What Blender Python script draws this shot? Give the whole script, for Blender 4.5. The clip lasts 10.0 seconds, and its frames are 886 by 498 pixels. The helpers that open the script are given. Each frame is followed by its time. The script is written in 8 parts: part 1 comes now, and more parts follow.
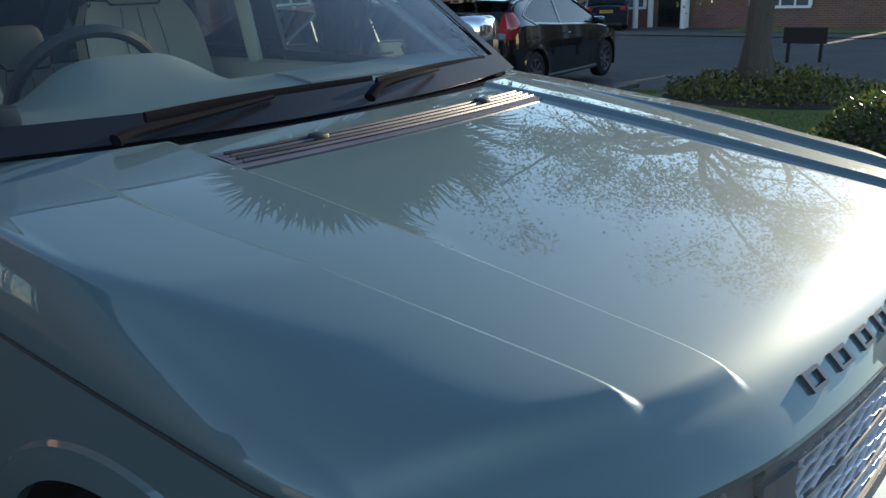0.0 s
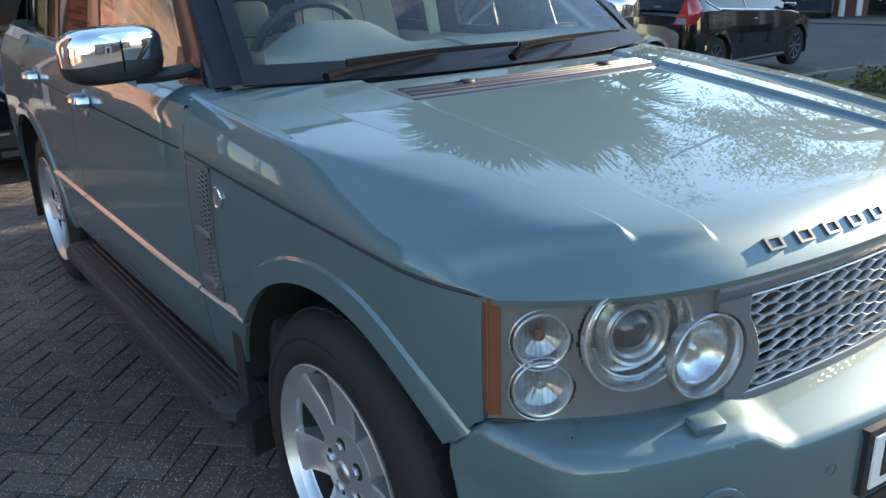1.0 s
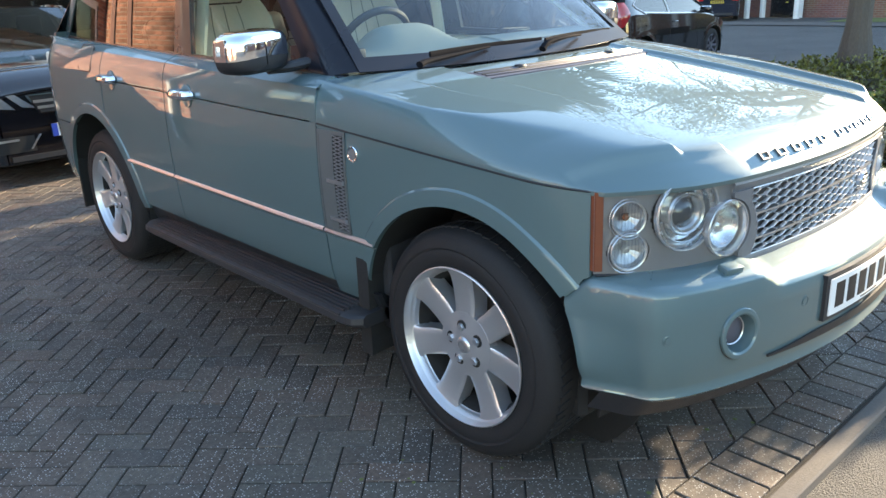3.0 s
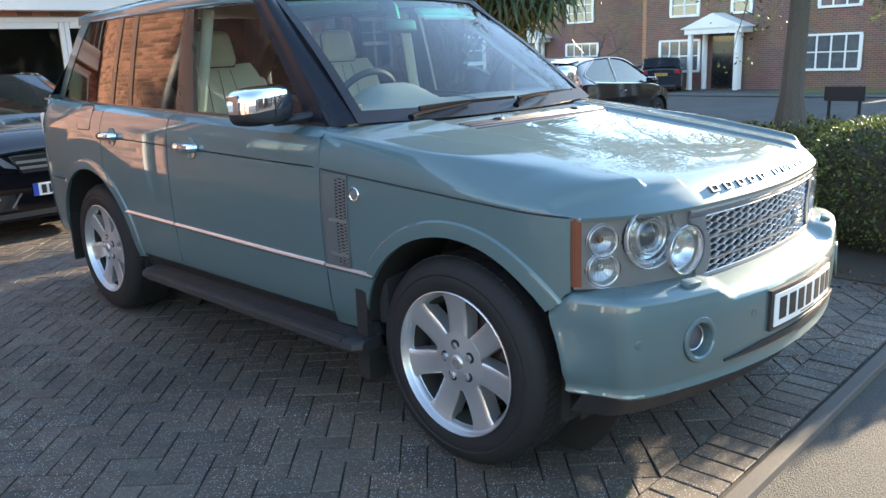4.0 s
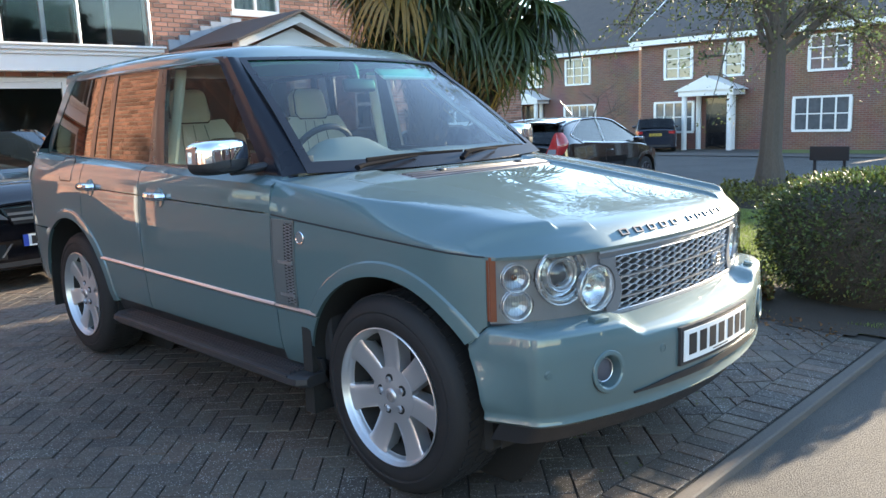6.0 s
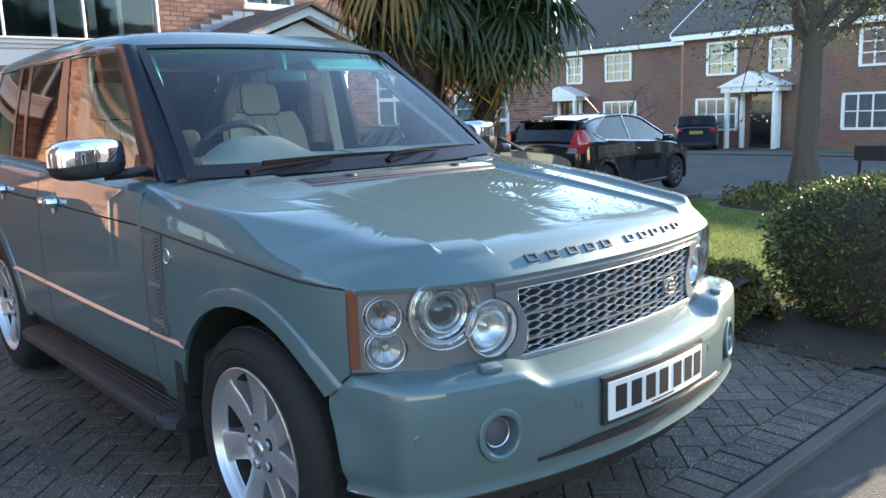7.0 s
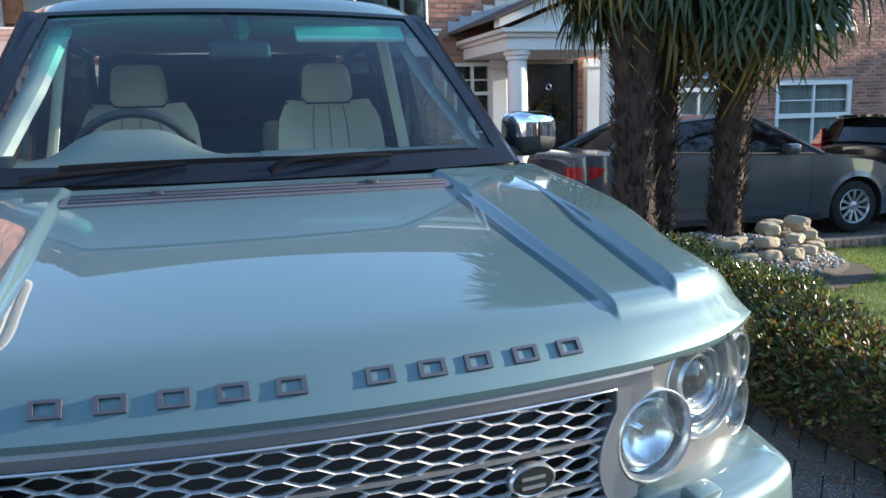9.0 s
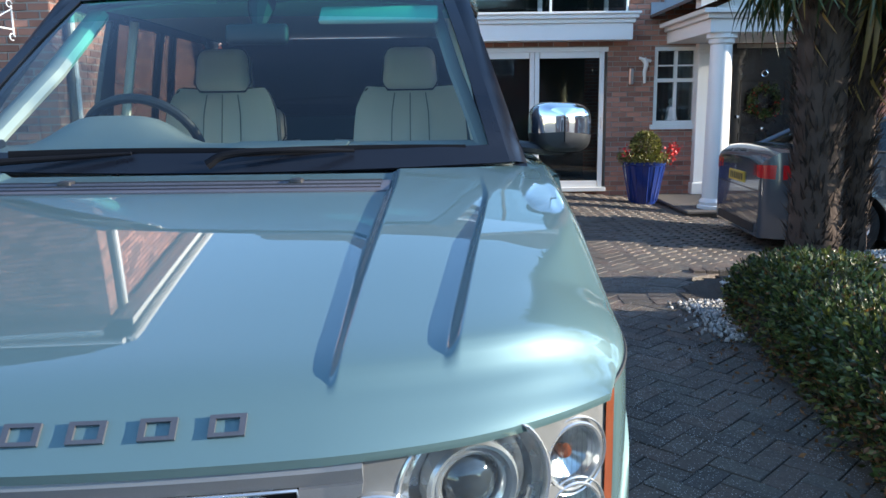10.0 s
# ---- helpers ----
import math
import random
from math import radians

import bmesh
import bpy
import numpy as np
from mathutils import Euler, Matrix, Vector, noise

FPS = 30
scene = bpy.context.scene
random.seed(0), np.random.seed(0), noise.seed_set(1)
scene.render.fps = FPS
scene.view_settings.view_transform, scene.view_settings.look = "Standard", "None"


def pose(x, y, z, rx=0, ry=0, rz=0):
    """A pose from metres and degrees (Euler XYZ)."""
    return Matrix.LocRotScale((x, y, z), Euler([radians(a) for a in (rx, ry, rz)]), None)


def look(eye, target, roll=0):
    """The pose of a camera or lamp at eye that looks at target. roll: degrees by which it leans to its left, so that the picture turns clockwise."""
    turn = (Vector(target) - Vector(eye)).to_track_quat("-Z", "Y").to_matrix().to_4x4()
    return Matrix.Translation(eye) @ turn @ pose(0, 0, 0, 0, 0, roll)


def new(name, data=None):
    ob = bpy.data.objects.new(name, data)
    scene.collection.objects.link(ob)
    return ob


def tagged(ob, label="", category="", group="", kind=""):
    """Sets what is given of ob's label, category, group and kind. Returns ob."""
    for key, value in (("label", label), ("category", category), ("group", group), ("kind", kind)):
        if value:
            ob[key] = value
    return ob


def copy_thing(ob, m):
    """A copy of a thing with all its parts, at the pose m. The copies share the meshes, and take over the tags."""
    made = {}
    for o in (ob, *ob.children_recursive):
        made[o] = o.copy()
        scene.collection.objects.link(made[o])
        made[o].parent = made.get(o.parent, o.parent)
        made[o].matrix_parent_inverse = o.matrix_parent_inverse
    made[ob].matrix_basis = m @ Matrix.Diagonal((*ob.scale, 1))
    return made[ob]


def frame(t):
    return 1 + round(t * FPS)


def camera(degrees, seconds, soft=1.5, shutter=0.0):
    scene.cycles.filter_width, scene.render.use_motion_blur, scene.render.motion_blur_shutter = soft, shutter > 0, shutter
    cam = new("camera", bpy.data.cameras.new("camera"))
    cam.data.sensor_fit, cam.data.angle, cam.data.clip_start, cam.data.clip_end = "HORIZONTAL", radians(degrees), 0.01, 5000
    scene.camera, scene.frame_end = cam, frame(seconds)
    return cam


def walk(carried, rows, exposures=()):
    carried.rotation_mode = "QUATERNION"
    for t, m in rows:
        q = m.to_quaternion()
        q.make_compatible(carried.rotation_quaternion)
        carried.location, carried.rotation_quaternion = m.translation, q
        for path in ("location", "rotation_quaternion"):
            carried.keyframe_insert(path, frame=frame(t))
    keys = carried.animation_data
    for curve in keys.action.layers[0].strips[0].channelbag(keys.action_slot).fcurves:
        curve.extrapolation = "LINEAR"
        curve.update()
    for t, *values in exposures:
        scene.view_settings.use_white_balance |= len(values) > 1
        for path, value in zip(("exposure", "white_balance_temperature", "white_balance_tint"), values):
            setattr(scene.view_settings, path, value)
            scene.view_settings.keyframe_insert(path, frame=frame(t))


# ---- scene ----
cam = camera(58.9, 10.0)
PATH = [
    (0, (-1.291, -0.882, 1.449), (0.145, 0.353, 0.806), -2.1),
    (0.5, (-1.422, -1.189, 1.433), (-0.193, 0.249, 0.782), -1.7),
    (1, (-1.594, -1.369, 1.445), (-0.482, 0.155, 0.782), -1.9),
    (1.5, (-1.846, -1.425, 1.41), (-0.778, 0.13, 0.747), -1.8),
    (2, (-2.063, -1.533, 1.426), (-0.975, 0.002, 0.746), -2.3),
    (2.5, (-2.266, -1.618, 1.461), (-1.088, -0.151, 0.783), -2.5),
    (2.7, (-2.324, -1.632, 1.477), (-1.112, -0.19, 0.804), -2.6),
    (3.8, (-2.714, -1.734, 1.464), (-1.352, -0.366, 0.942), -2.5),
    (4, (-2.754, -1.792, 1.445), (-1.375, -0.428, 0.957), -2.4),
    (4.5, (-2.863, -1.9, 1.453), (-1.462, -0.535, 1.034), -2.3),
    (5, (-2.995, -1.971, 1.437), (-1.585, -0.602, 1.067), -2.3),
    (5.5, (-2.985, -2.042, 1.435), (-1.572, -0.669, 1.088), -2.3),
    (5.7, (-2.905, -2.08, 1.417), (-1.493, -0.705, 1.075), -2.2),
    (6.8, (-2.155, -2.167, 1.412), (-0.831, -0.711, 1.06), -2.3),
    (7, (-1.981, -2.103, 1.392), (-0.668, -0.635, 1.046), -2.1),
    (7.5, (-1.484, -2.012, 1.356), (-0.271, -0.458, 1.016), -2.0),
    (8, (-1.023, -1.888, 1.33), (0.027, -0.221, 0.988), -1.9),
    (8.2, (-0.83, -1.852, 1.347), (0.125, -0.126, 1.018), -2.1),
    (8.5, (-0.566, -1.796, 1.332), (0.255, -0.004, 0.991), -1.9),
    (9, (-0.152, -1.724, 1.338), (0.415, 0.164, 1.0), -1.6),
    (9.5, (0.237, -1.573, 1.363), (0.528, 0.375, 1.017), -1.1),
    (10, (0.61, -1.512, 1.339), (0.607, 0.455, 0.977), -0.7),
]
EXPOSURES = [(0, 1.35, 7700, 10), (0.5, 1.9, 7700, 10), (1.0, 2.3, 7900, 10), (2.0, 2.85, 8700, 11), (2.5, 2.95, 8800, 12), (4.0, 2.75, 8200, 11), (5.5, 2.72, 7900, 11), (7.5, 2.42, 7600, 12), (8.5, 2.15, 7150, 11), (9.0, 2.12, 6950, 10), (10.0, 2.15, 6600, 9)]
walk(cam, [(t, look(eye, target, roll)) for t, eye, target, roll in PATH], EXPOSURES)

# ---- light ----
SUN_AZ, SUN_EL = radians(-4), radians(13.9)
world = bpy.data.worlds.new("sky")
scene.world = world
world.use_nodes = True
wn = world.node_tree
sky = wn.nodes.new("ShaderNodeTexSky")
sky.sky_type, sky.sun_disc = "NISHITA", False
sky.sun_elevation, sky.sun_rotation = SUN_EL, radians(90) - SUN_AZ
sky.air_density, sky.dust_density, sky.ozone_density = 1.0, 0.03, 3.2
wn.nodes["Background"].inputs["Strength"].default_value = 0.15
wn.links.new(sky.outputs[0], wn.nodes["Background"].inputs["Color"])
sun = new("sun", bpy.data.lights.new("sun", "SUN"))
sun.data.energy, sun.data.angle, sun.data.color = 3.4, radians(0.6), (1.0, 0.91, 0.78)
sun.matrix_world = look((20 * math.cos(SUN_AZ), 20 * math.sin(SUN_AZ), 20 * math.tan(SUN_EL)), (0, 0, 0))


# ---- materials ----
def mat(name, color, rough=0.5, metal=0.0, coat=0.0, var=0.12, scale=8.0, fine=90.0, bump=0.0, bump_scale=60.0, rvar=0.1,
        per_object=0.0, per_island=0.0, spec=0.5, stretch=(1, 1, 1), dist=0.004):
    m = bpy.data.materials.new(name)
    m.use_nodes = True
    nt = m.node_tree
    b = nt.nodes["Principled BSDF"]
    N, L = nt.nodes.new, nt.links.new
    tc = N("ShaderNodeTexCoord")
    mp = N("ShaderNodeMapping")
    mp.inputs["Scale"].default_value = stretch
    L(tc.outputs["Object"], mp.inputs[0])
    n1, n2 = N("ShaderNodeTexNoise"), N("ShaderNodeTexNoise")
    n1.inputs["Scale"].default_value, n2.inputs["Scale"].default_value = scale, fine
    n1.inputs["Detail"].default_value, n2.inputs["Detail"].default_value = 4, 3
    L(mp.outputs[0], n1.inputs["Vector"]), L(mp.outputs[0], n2.inputs["Vector"])
    add = N("ShaderNodeMath")
    add.operation = "ADD"
    L(n1.outputs[0], add.inputs[0]), L(n2.outputs[0], add.inputs[1])
    last = add
    if per_object or per_island:
        src = N("ShaderNodeObjectInfo").outputs["Random"] if per_object else N("ShaderNodeNewGeometry").outputs["Random Per Island"]
        mul = N("ShaderNodeMath")
        mul.operation = "MULTIPLY_ADD"
        k = (per_object or per_island) / max(var, 0.01)
        L(src, mul.inputs[0])
        mul.inputs[1].default_value = 2 * k
        L(add.outputs[0], mul.inputs[2])
        sub = N("ShaderNodeMath")
        sub.operation = "SUBTRACT"
        L(mul.outputs[0], sub.inputs[0])
        sub.inputs[1].default_value = k
        last = sub
    r = N("ShaderNodeMapRange")
    r.inputs["From Min"].default_value, r.inputs["From Max"].default_value = 0.0, 2.0
    r.inputs["To Min"].default_value, r.inputs["To Max"].default_value = 1 - 2 * var, 1 + 2 * var
    r.clamp = False
    L(last.outputs[0], r.inputs["Value"])
    mx = N("ShaderNodeVectorMath")
    mx.operation = "SCALE"
    mx.inputs[0].default_value = color
    L(r.outputs[0], mx.inputs["Scale"])
    L(mx.outputs[0], b.inputs["Base Color"])
    rr = N("ShaderNodeMapRange")
    rr.inputs["To Min"].default_value, rr.inputs["To Max"].default_value = max(0, rough - rvar), min(1, rough + rvar)
    L(n1.outputs[0], rr.inputs["Value"])
    L(rr.outputs[0], b.inputs["Roughness"])
    b.inputs["Metallic"].default_value = metal
    b.inputs["Coat Weight"].default_value = coat
    b.inputs["Coat Roughness"].default_value = 0.03
    b.inputs["Specular IOR Level"].default_value = spec
    if bump:
        n3 = N("ShaderNodeTexNoise")
        n3.inputs["Scale"].default_value, n3.inputs["Detail"].default_value = bump_scale, 4
        L(mp.outputs[0], n3.inputs["Vector"])
        bp = N("ShaderNodeBump")
        bp.inputs["Strength"].default_value, bp.inputs["Distance"].default_value = bump, dist
        L(n3.outputs[0], bp.inputs["Height"])
        L(bp.outputs[0], b.inputs["Normal"])
    return m


def glass(name, tint, gloss=0.03):
    """A thin pane: tinted clear, with gloss by Fresnel."""
    m = bpy.data.materials.new(name)
    m.use_nodes = True
    nt = m.node_tree
    nt.nodes.remove(nt.nodes["Principled BSDF"])
    N, L = nt.nodes.new, nt.links.new
    tr, gl, lw, mx = N("ShaderNodeBsdfTransparent"), N("ShaderNodeBsdfGlossy"), N("ShaderNodeLayerWeight"), N("ShaderNodeMixShader")
    pw, fr = N("ShaderNodeMath"), N("ShaderNodeMapRange")
    pw.operation = "POWER"
    pw.inputs[1].default_value = 4.0
    lw.inputs["Blend"].default_value = 0.5
    fr.inputs["To Min"].default_value = 0.05
    L(lw.outputs["Facing"], pw.inputs[0]), L(pw.outputs[0], fr.inputs["Value"])
    tr.inputs["Color"].default_value = (*tint, 1)
    gl.inputs["Roughness"].default_value = gloss
    L(fr.outputs[0], mx.inputs[0]), L(tr.outputs[0], mx.inputs[1]), L(gl.outputs[0], mx.inputs[2])
    L(mx.outputs[0], nt.nodes["Material Output"].inputs[0])
    return m


PAINT = mat("grey_green_metallic_paint", (0.088, 0.155, 0.167), 0.52, 0.35, 1.0, 0.03, 2.5, 900, rvar=0.03, spec=0.25)
PAINT.node_tree.nodes["Principled BSDF"].inputs["Coat IOR"].default_value = 1.56
PAINT.node_tree.nodes["Principled BSDF"].inputs["Coat Roughness"].default_value = 0.008
NAMEGREY = mat("dark_grey_lettering", (0.09, 0.095, 0.11), 0.35, 0.5, 0, 0.1, 20, 300)
BLACK_PAINT = mat("black_car_paint", (0.006, 0.006, 0.008), 0.08, 0.0, 1.0, 0.1, 3, 300, rvar=0.03)
SILVER_PAINT = mat("grey_car_paint", (0.085, 0.095, 0.11), 0.2, 0.35, 1.0, 0.05, 3, 600, rvar=0.03)
DARKBLUE_PAINT = mat("dark_blue_car_paint", (0.015, 0.02, 0.035), 0.1, 0.2, 1.0, 0.08, 3, 300)
RUBBER = mat("tyre_rubber", (0.016, 0.016, 0.017), 0.7, 0, 0, 0.25, 14, 200, 0.15, 150, spec=0.3)
PLASTIC = mat("black_plastic", (0.018, 0.019, 0.022), 0.5, 0, 0, 0.15, 20, 300, 0.08, 500)
GLOSSBLACK = mat("gloss_black_pillar", (0.009, 0.011, 0.017), 0.30, 0, 0, 0.1, 6, 200, spec=0.28)
BROWNBLACK = mat("dark_window_frame", (0.030, 0.022, 0.022), 0.3, 0, 0.3, 0.1, 6, 200)
GREYPLASTIC = mat("grey_plastic", (0.16, 0.17, 0.185), 0.42, 0.35, 0, 0.08, 12, 500, 0.05, 600)
VIOLETGREY = mat("weathered_grey_plastic", (0.085, 0.085, 0.105), 0.42, 0.1, 0, 0.2, 10, 300, 0.1, 400)
CHROME = mat("chrome", (0.85, 0.87, 0.9), 0.05, 1.0, 0, 0.02, 5, 100, rvar=0.03)
SATIN = mat("satin_silver", (0.55, 0.56, 0.58), 0.3, 0.9, 0, 0.04, 10, 300, rvar=0.06)
ALLOY = mat("alloy_silver", (0.54, 0.55, 0.57), 0.32, 0.75, 0.3, 0.06, 12, 400, rvar=0.06)
MESHSILVER = mat("grille_mesh_silver", (0.86, 0.87, 0.89), 0.28, 0.55, 0, 0.05, 10, 300)
VENTMESH = mat("vent_mesh", (0.42, 0.43, 0.45), 0.3, 0.8, 0, 0.05, 10, 300)
VENTGREY = mat("vent_grey", (0.12, 0.135, 0.14), 0.4, 0.3, 0, 0.1, 14, 400)
LAMPRIM = mat("lamp_rim", (0.56, 0.57, 0.59), 0.22, 0.7, 0.3, 0.05, 20, 300)
LAMPGREY = mat("lamp_grey", (0.175, 0.175, 0.178), 0.45, 0.25, 0, 0.12, 30, 700, 0.25, 900)
AMBER = mat("amber_lens", (0.18, 0.050, 0.024), 0.2, 0, 0.6, 0.1, 30, 300)
REDLENS = mat("red_lens", (0.45, 0.012, 0.015), 0.15, 0, 0.8, 0.1, 20, 200)
CARLAMP = mat("car_headlamp", (0.48, 0.50, 0.53), 0.12, 0.7, 0.6, 0.25, 14, 60)
REFLECTOR = mat("lamp_reflector", (0.78, 0.80, 0.82), 0.26, 1.0, 0, 0.05, 30, 300)
DARKLENS = mat("projector_lens", (0.06, 0.075, 0.09), 0.05, 0.3, 1.0, 0.1, 10, 100)
WHITEPLATE = mat("plate_white", (0.74, 0.75, 0.74), 0.4, 0, 0.2, 0.04, 20, 300)
YELLOWPLATE = mat("plate_yellow", (0.62, 0.42, 0.05), 0.45, 0, 0.2, 0.06, 20, 300)
WIPER = mat("wiper_black", (0.010, 0.011, 0.014), 0.8, 0, 0, 0.1, 20, 200, spec=0.02)
INK = mat("plate_black", (0.012, 0.012, 0.014), 0.5, 0, 0, 0.1, 20, 200)
LEATHER = mat("cream_leather", (0.60, 0.57, 0.50), 0.5, 0, 0, 0.06, 12, 120, 0.15, 220)
DASH = mat("grey_green_dash", (0.19, 0.215, 0.20), 0.6, 0, 0, 0.07, 10, 300, 0.15, 500)
TRIM = mat("cream_trim", (0.66, 0.66, 0.58), 0.6, 0, 0, 0.05, 8, 200, 0.1, 300)
CARPET = mat("dark_carpet", (0.03, 0.032, 0.036), 0.95, 0, 0, 0.2, 20, 300, 0.3, 300)
UNDER = mat("underbody", (0.012, 0.012, 0.012), 0.9, 0, 0, 0.3, 10, 80, 0.2, 100)
WINDSCREEN = glass("windscreen_glass", (0.80, 0.88, 0.86))
SHADEBAND = glass("shade_band_glass", (0.16, 0.70, 0.62))
SIDEGLASS = glass("side_glass", (0.62, 0.70, 0.68))
TINTGLASS = glass("tinted_glass", (0.10, 0.11, 0.12))
CLEAR = glass("clear_lens", (0.93, 0.95, 0.95))
DARKGLASS = glass("dark_car_glass", (0.16, 0.19, 0.20))
ROOMGLASS = glass("window_glass", (0.75, 0.80, 0.80))


# ---- building helpers ----
def part(name, bm, material, parent=None, label="", sharp=35):
    me = bpy.data.meshes.new(name)
    bmesh.ops.recalc_face_normals(bm, faces=bm.faces)
    for f in bm.faces:
        f.smooth = True
    bm.to_mesh(me)
    bm.free()
    me.set_sharp_from_angle(angle=radians(sharp))
    me.materials.append(material)
    ob = new(name, me)
    if parent:
        ob.parent = parent
    if label:
        ob["label"] = label
    return ob


def thing(name, label, category, group="", kind="", at=None):
    ob = tagged(new(name), label, category, group, kind)
    ob.empty_display_size = 0.2
    if at is not None:
        ob.matrix_world = at
    return ob


def BM():
    return bmesh.new()


def V(*a):
    return Vector(a)


def clamp(x, a=0.0, b=1.0):
    return max(a, min(b, x))


def sstep(a, b, x):
    t = clamp((x - a) / (b - a))
    return t * t * (3 - 2 * t)


def lerp(a, b, t):
    return a + (b - a) * t


def box(bm, x0, x1, y0, y1, z0, z1, bev=0.0, m=None, seg=1):
    v = [bm.verts.new((x, y, z)) for x in (x0, x1) for y in (y0, y1) for z in (z0, z1)]
    fs = [bm.faces.new([v[i] for i in q]) for q in ((0, 1, 3, 2), (4, 6, 7, 5), (0, 4, 5, 1), (2, 3, 7, 6), (0, 2, 6, 4), (1, 5, 7, 3))]
    if bev:
        es = list({e for f in fs for e in f.edges})
        r = bmesh.ops.bevel(bm, geom=es, offset=bev, segments=seg, profile=0.5, affect="EDGES")
        v = list({w for f in r["faces"] for w in f.verts} | {w for w in v if w.is_valid})
    if m is not None:
        bmesh.ops.transform(bm, matrix=m, verts=[w for w in v if w.is_valid])
    return bm


def lathe(bm, prof, n=32, m=None, closed=False, arc=None):
    """Turns a profile of (radius, height) round local z."""
    m = m or Matrix()
    rings = []
    for r, h in prof:
        rings.append([bm.verts.new(m @ V(r * math.cos(2 * math.pi * i / n), r * math.sin(2 * math.pi * i / n), h)) for i in range(n)] if r > 1e-6 else [bm.verts.new(m @ V(0, 0, h))])
    pairs = list(zip(rings, rings[1:])) + ([(rings[-1], rings[0])] if closed else [])
    for a, b in pairs:
        for i in range(n):
            j = (i + 1) % n
            if len(a) == 1 and len(b) == 1:
                continue
            if len(a) == 1:
                bm.faces.new((a[0], b[i], b[j]))
            elif len(b) == 1:
                bm.faces.new((a[i], a[j], b[0]))
            else:
                bm.faces.new((a[i], a[j], b[j], b[i]))
    return bm


def tube(bm, pts, r, n=8, closed=False, radii=None, flat=1.0):
    pts = [Vector(p) for p in pts]
    k = len(pts)
    rings, ref = [], None
    for i, p in enumerate(pts):
        a = pts[i - 1] if i or closed else p
        b = pts[(i + 1) % k] if i < k - 1 or closed else p
        d = (b - a).normalized()
        if ref is None:
            ref = d.orthogonal().normalized() if abs(d.z) > 0.9 else Vector((0, 0, 1))
        s = d.cross(ref).normalized()
        u = s.cross(d).normalized()
        ref = u
        q = radii[i] if radii else r
        rings.append([bm.verts.new(p + s * q * math.cos(2 * math.pi * j / n) + u * q * flat * math.sin(2 * math.pi * j / n)) for j in range(n)])
    for i in range(k if closed else k - 1):
        a, b = rings[i], rings[(i + 1) % k]
        for j in range(n):
            bm.faces.new((a[j], a[(j + 1) % n], b[(j + 1) % n], b[j]))
    if not closed:
        bm.faces.new(rings[0]), bm.faces.new(rings[-1])
    return bm


def sheet(bm, f, us, vs, thick=0.0, inward=None):
    """A grid f(u, v); with thick it is a closed slab, its back moved by thick along inward(p) or the normal."""
    g = [[Vector(f(u, v)) for v in vs] for u in us]
    nu, nv = len(us), len(vs)
    A = [[bm.verts.new(p) for p in row] for row in g]
    for i in range(nu - 1):
        for j in range(nv - 1):
            bm.faces.new((A[i][j], A[i + 1][j], A[i + 1][j + 1], A[i][j + 1]))
    if thick:
        B = []
        for i in range(nu):
            row = []
            for j in range(nv):
                if inward is not None:
                    d = Vector(inward)
                else:
                    du = g[min(i + 1, nu - 1)][j] - g[max(i - 1, 0)][j]
                    dv = g[i][min(j + 1, nv - 1)] - g[i][max(j - 1, 0)]
                    d = du.cross(dv).normalized()
                row.append(bm.verts.new(g[i][j] + d * thick))
            B.append(row)
        for i in range(nu - 1):
            for j in range(nv - 1):
                bm.faces.new((B[i][j], B[i][j + 1], B[i + 1][j + 1], B[i + 1][j]))
        for i in range(nu - 1):
            bm.faces.new((A[i][0], B[i][0], B[i + 1][0], A[i + 1][0]))
            bm.faces.new((A[i][-1], A[i + 1][-1], B[i + 1][-1], B[i][-1]))
        for j in range(nv - 1):
            bm.faces.new((A[0][j], A[0][j + 1], B[0][j + 1], B[0][j]))
            bm.faces.new((A[-1][j], B[-1][j], B[-1][j + 1], A[-1][j + 1]))
    return bm


def slab(bm, pts, depth, bev=0.0):
    """A polygon of 3D points, given depth along a vector."""
    d = Vector(depth)
    a = [bm.verts.new(p) for p in pts]
    b = [bm.verts.new(Vector(p) + d) for p in pts]
    fs = [bm.faces.new(a), bm.faces.new(b[::-1])]
    n = len(a)
    for i in range(n):
        fs.append(bm.faces.new((a[i], b[i], b[(i + 1) % n], a[(i + 1) % n])))
    if bev:
        bmesh.ops.bevel(bm, geom=list(fs[0].edges) + list(fs[1].edges), offset=bev, segments=2, profile=0.5, affect="EDGES")
    return bm


def lin(a, b, n):
    return [a + (b - a) * i / (n - 1) for i in range(n)]


def spline(pts, n):
    """Catmull-Rom through the points."""
    P = [Vector(p) for p in pts]
    P = [2 * P[0] - P[1]] + P + [2 * P[-1] - P[-2]]
    out, k = [], len(P) - 3
    for i in range(n):
        s = min(i / (n - 1) * k, k - 1e-6)
        j, t = int(s), s - int(s)
        a, b, c, d = P[j:j + 4]
        out.append(0.5 * ((2 * b) + (c - a) * t + (2 * a - 5 * b + 4 * c - d) * t * t + (3 * b - a - 3 * c + d) * t ** 3))
    return out


def axis_to(p, d):
    """A pose at p whose z axis points along d."""
    return Matrix.Translation(p) @ Vector(d).to_track_quat("Z", "Y").to_matrix().to_4x4()


# ---- the estate car on the drive: heading -y, front axle at y = 0 ----
car = thing("suv", "large grey-green metallic estate car parked on the block-paved drive", "car")
ARCH_F, ARCH_R = (-0.008, 0.385, 0.455), (2.845, 0.385, 0.485)


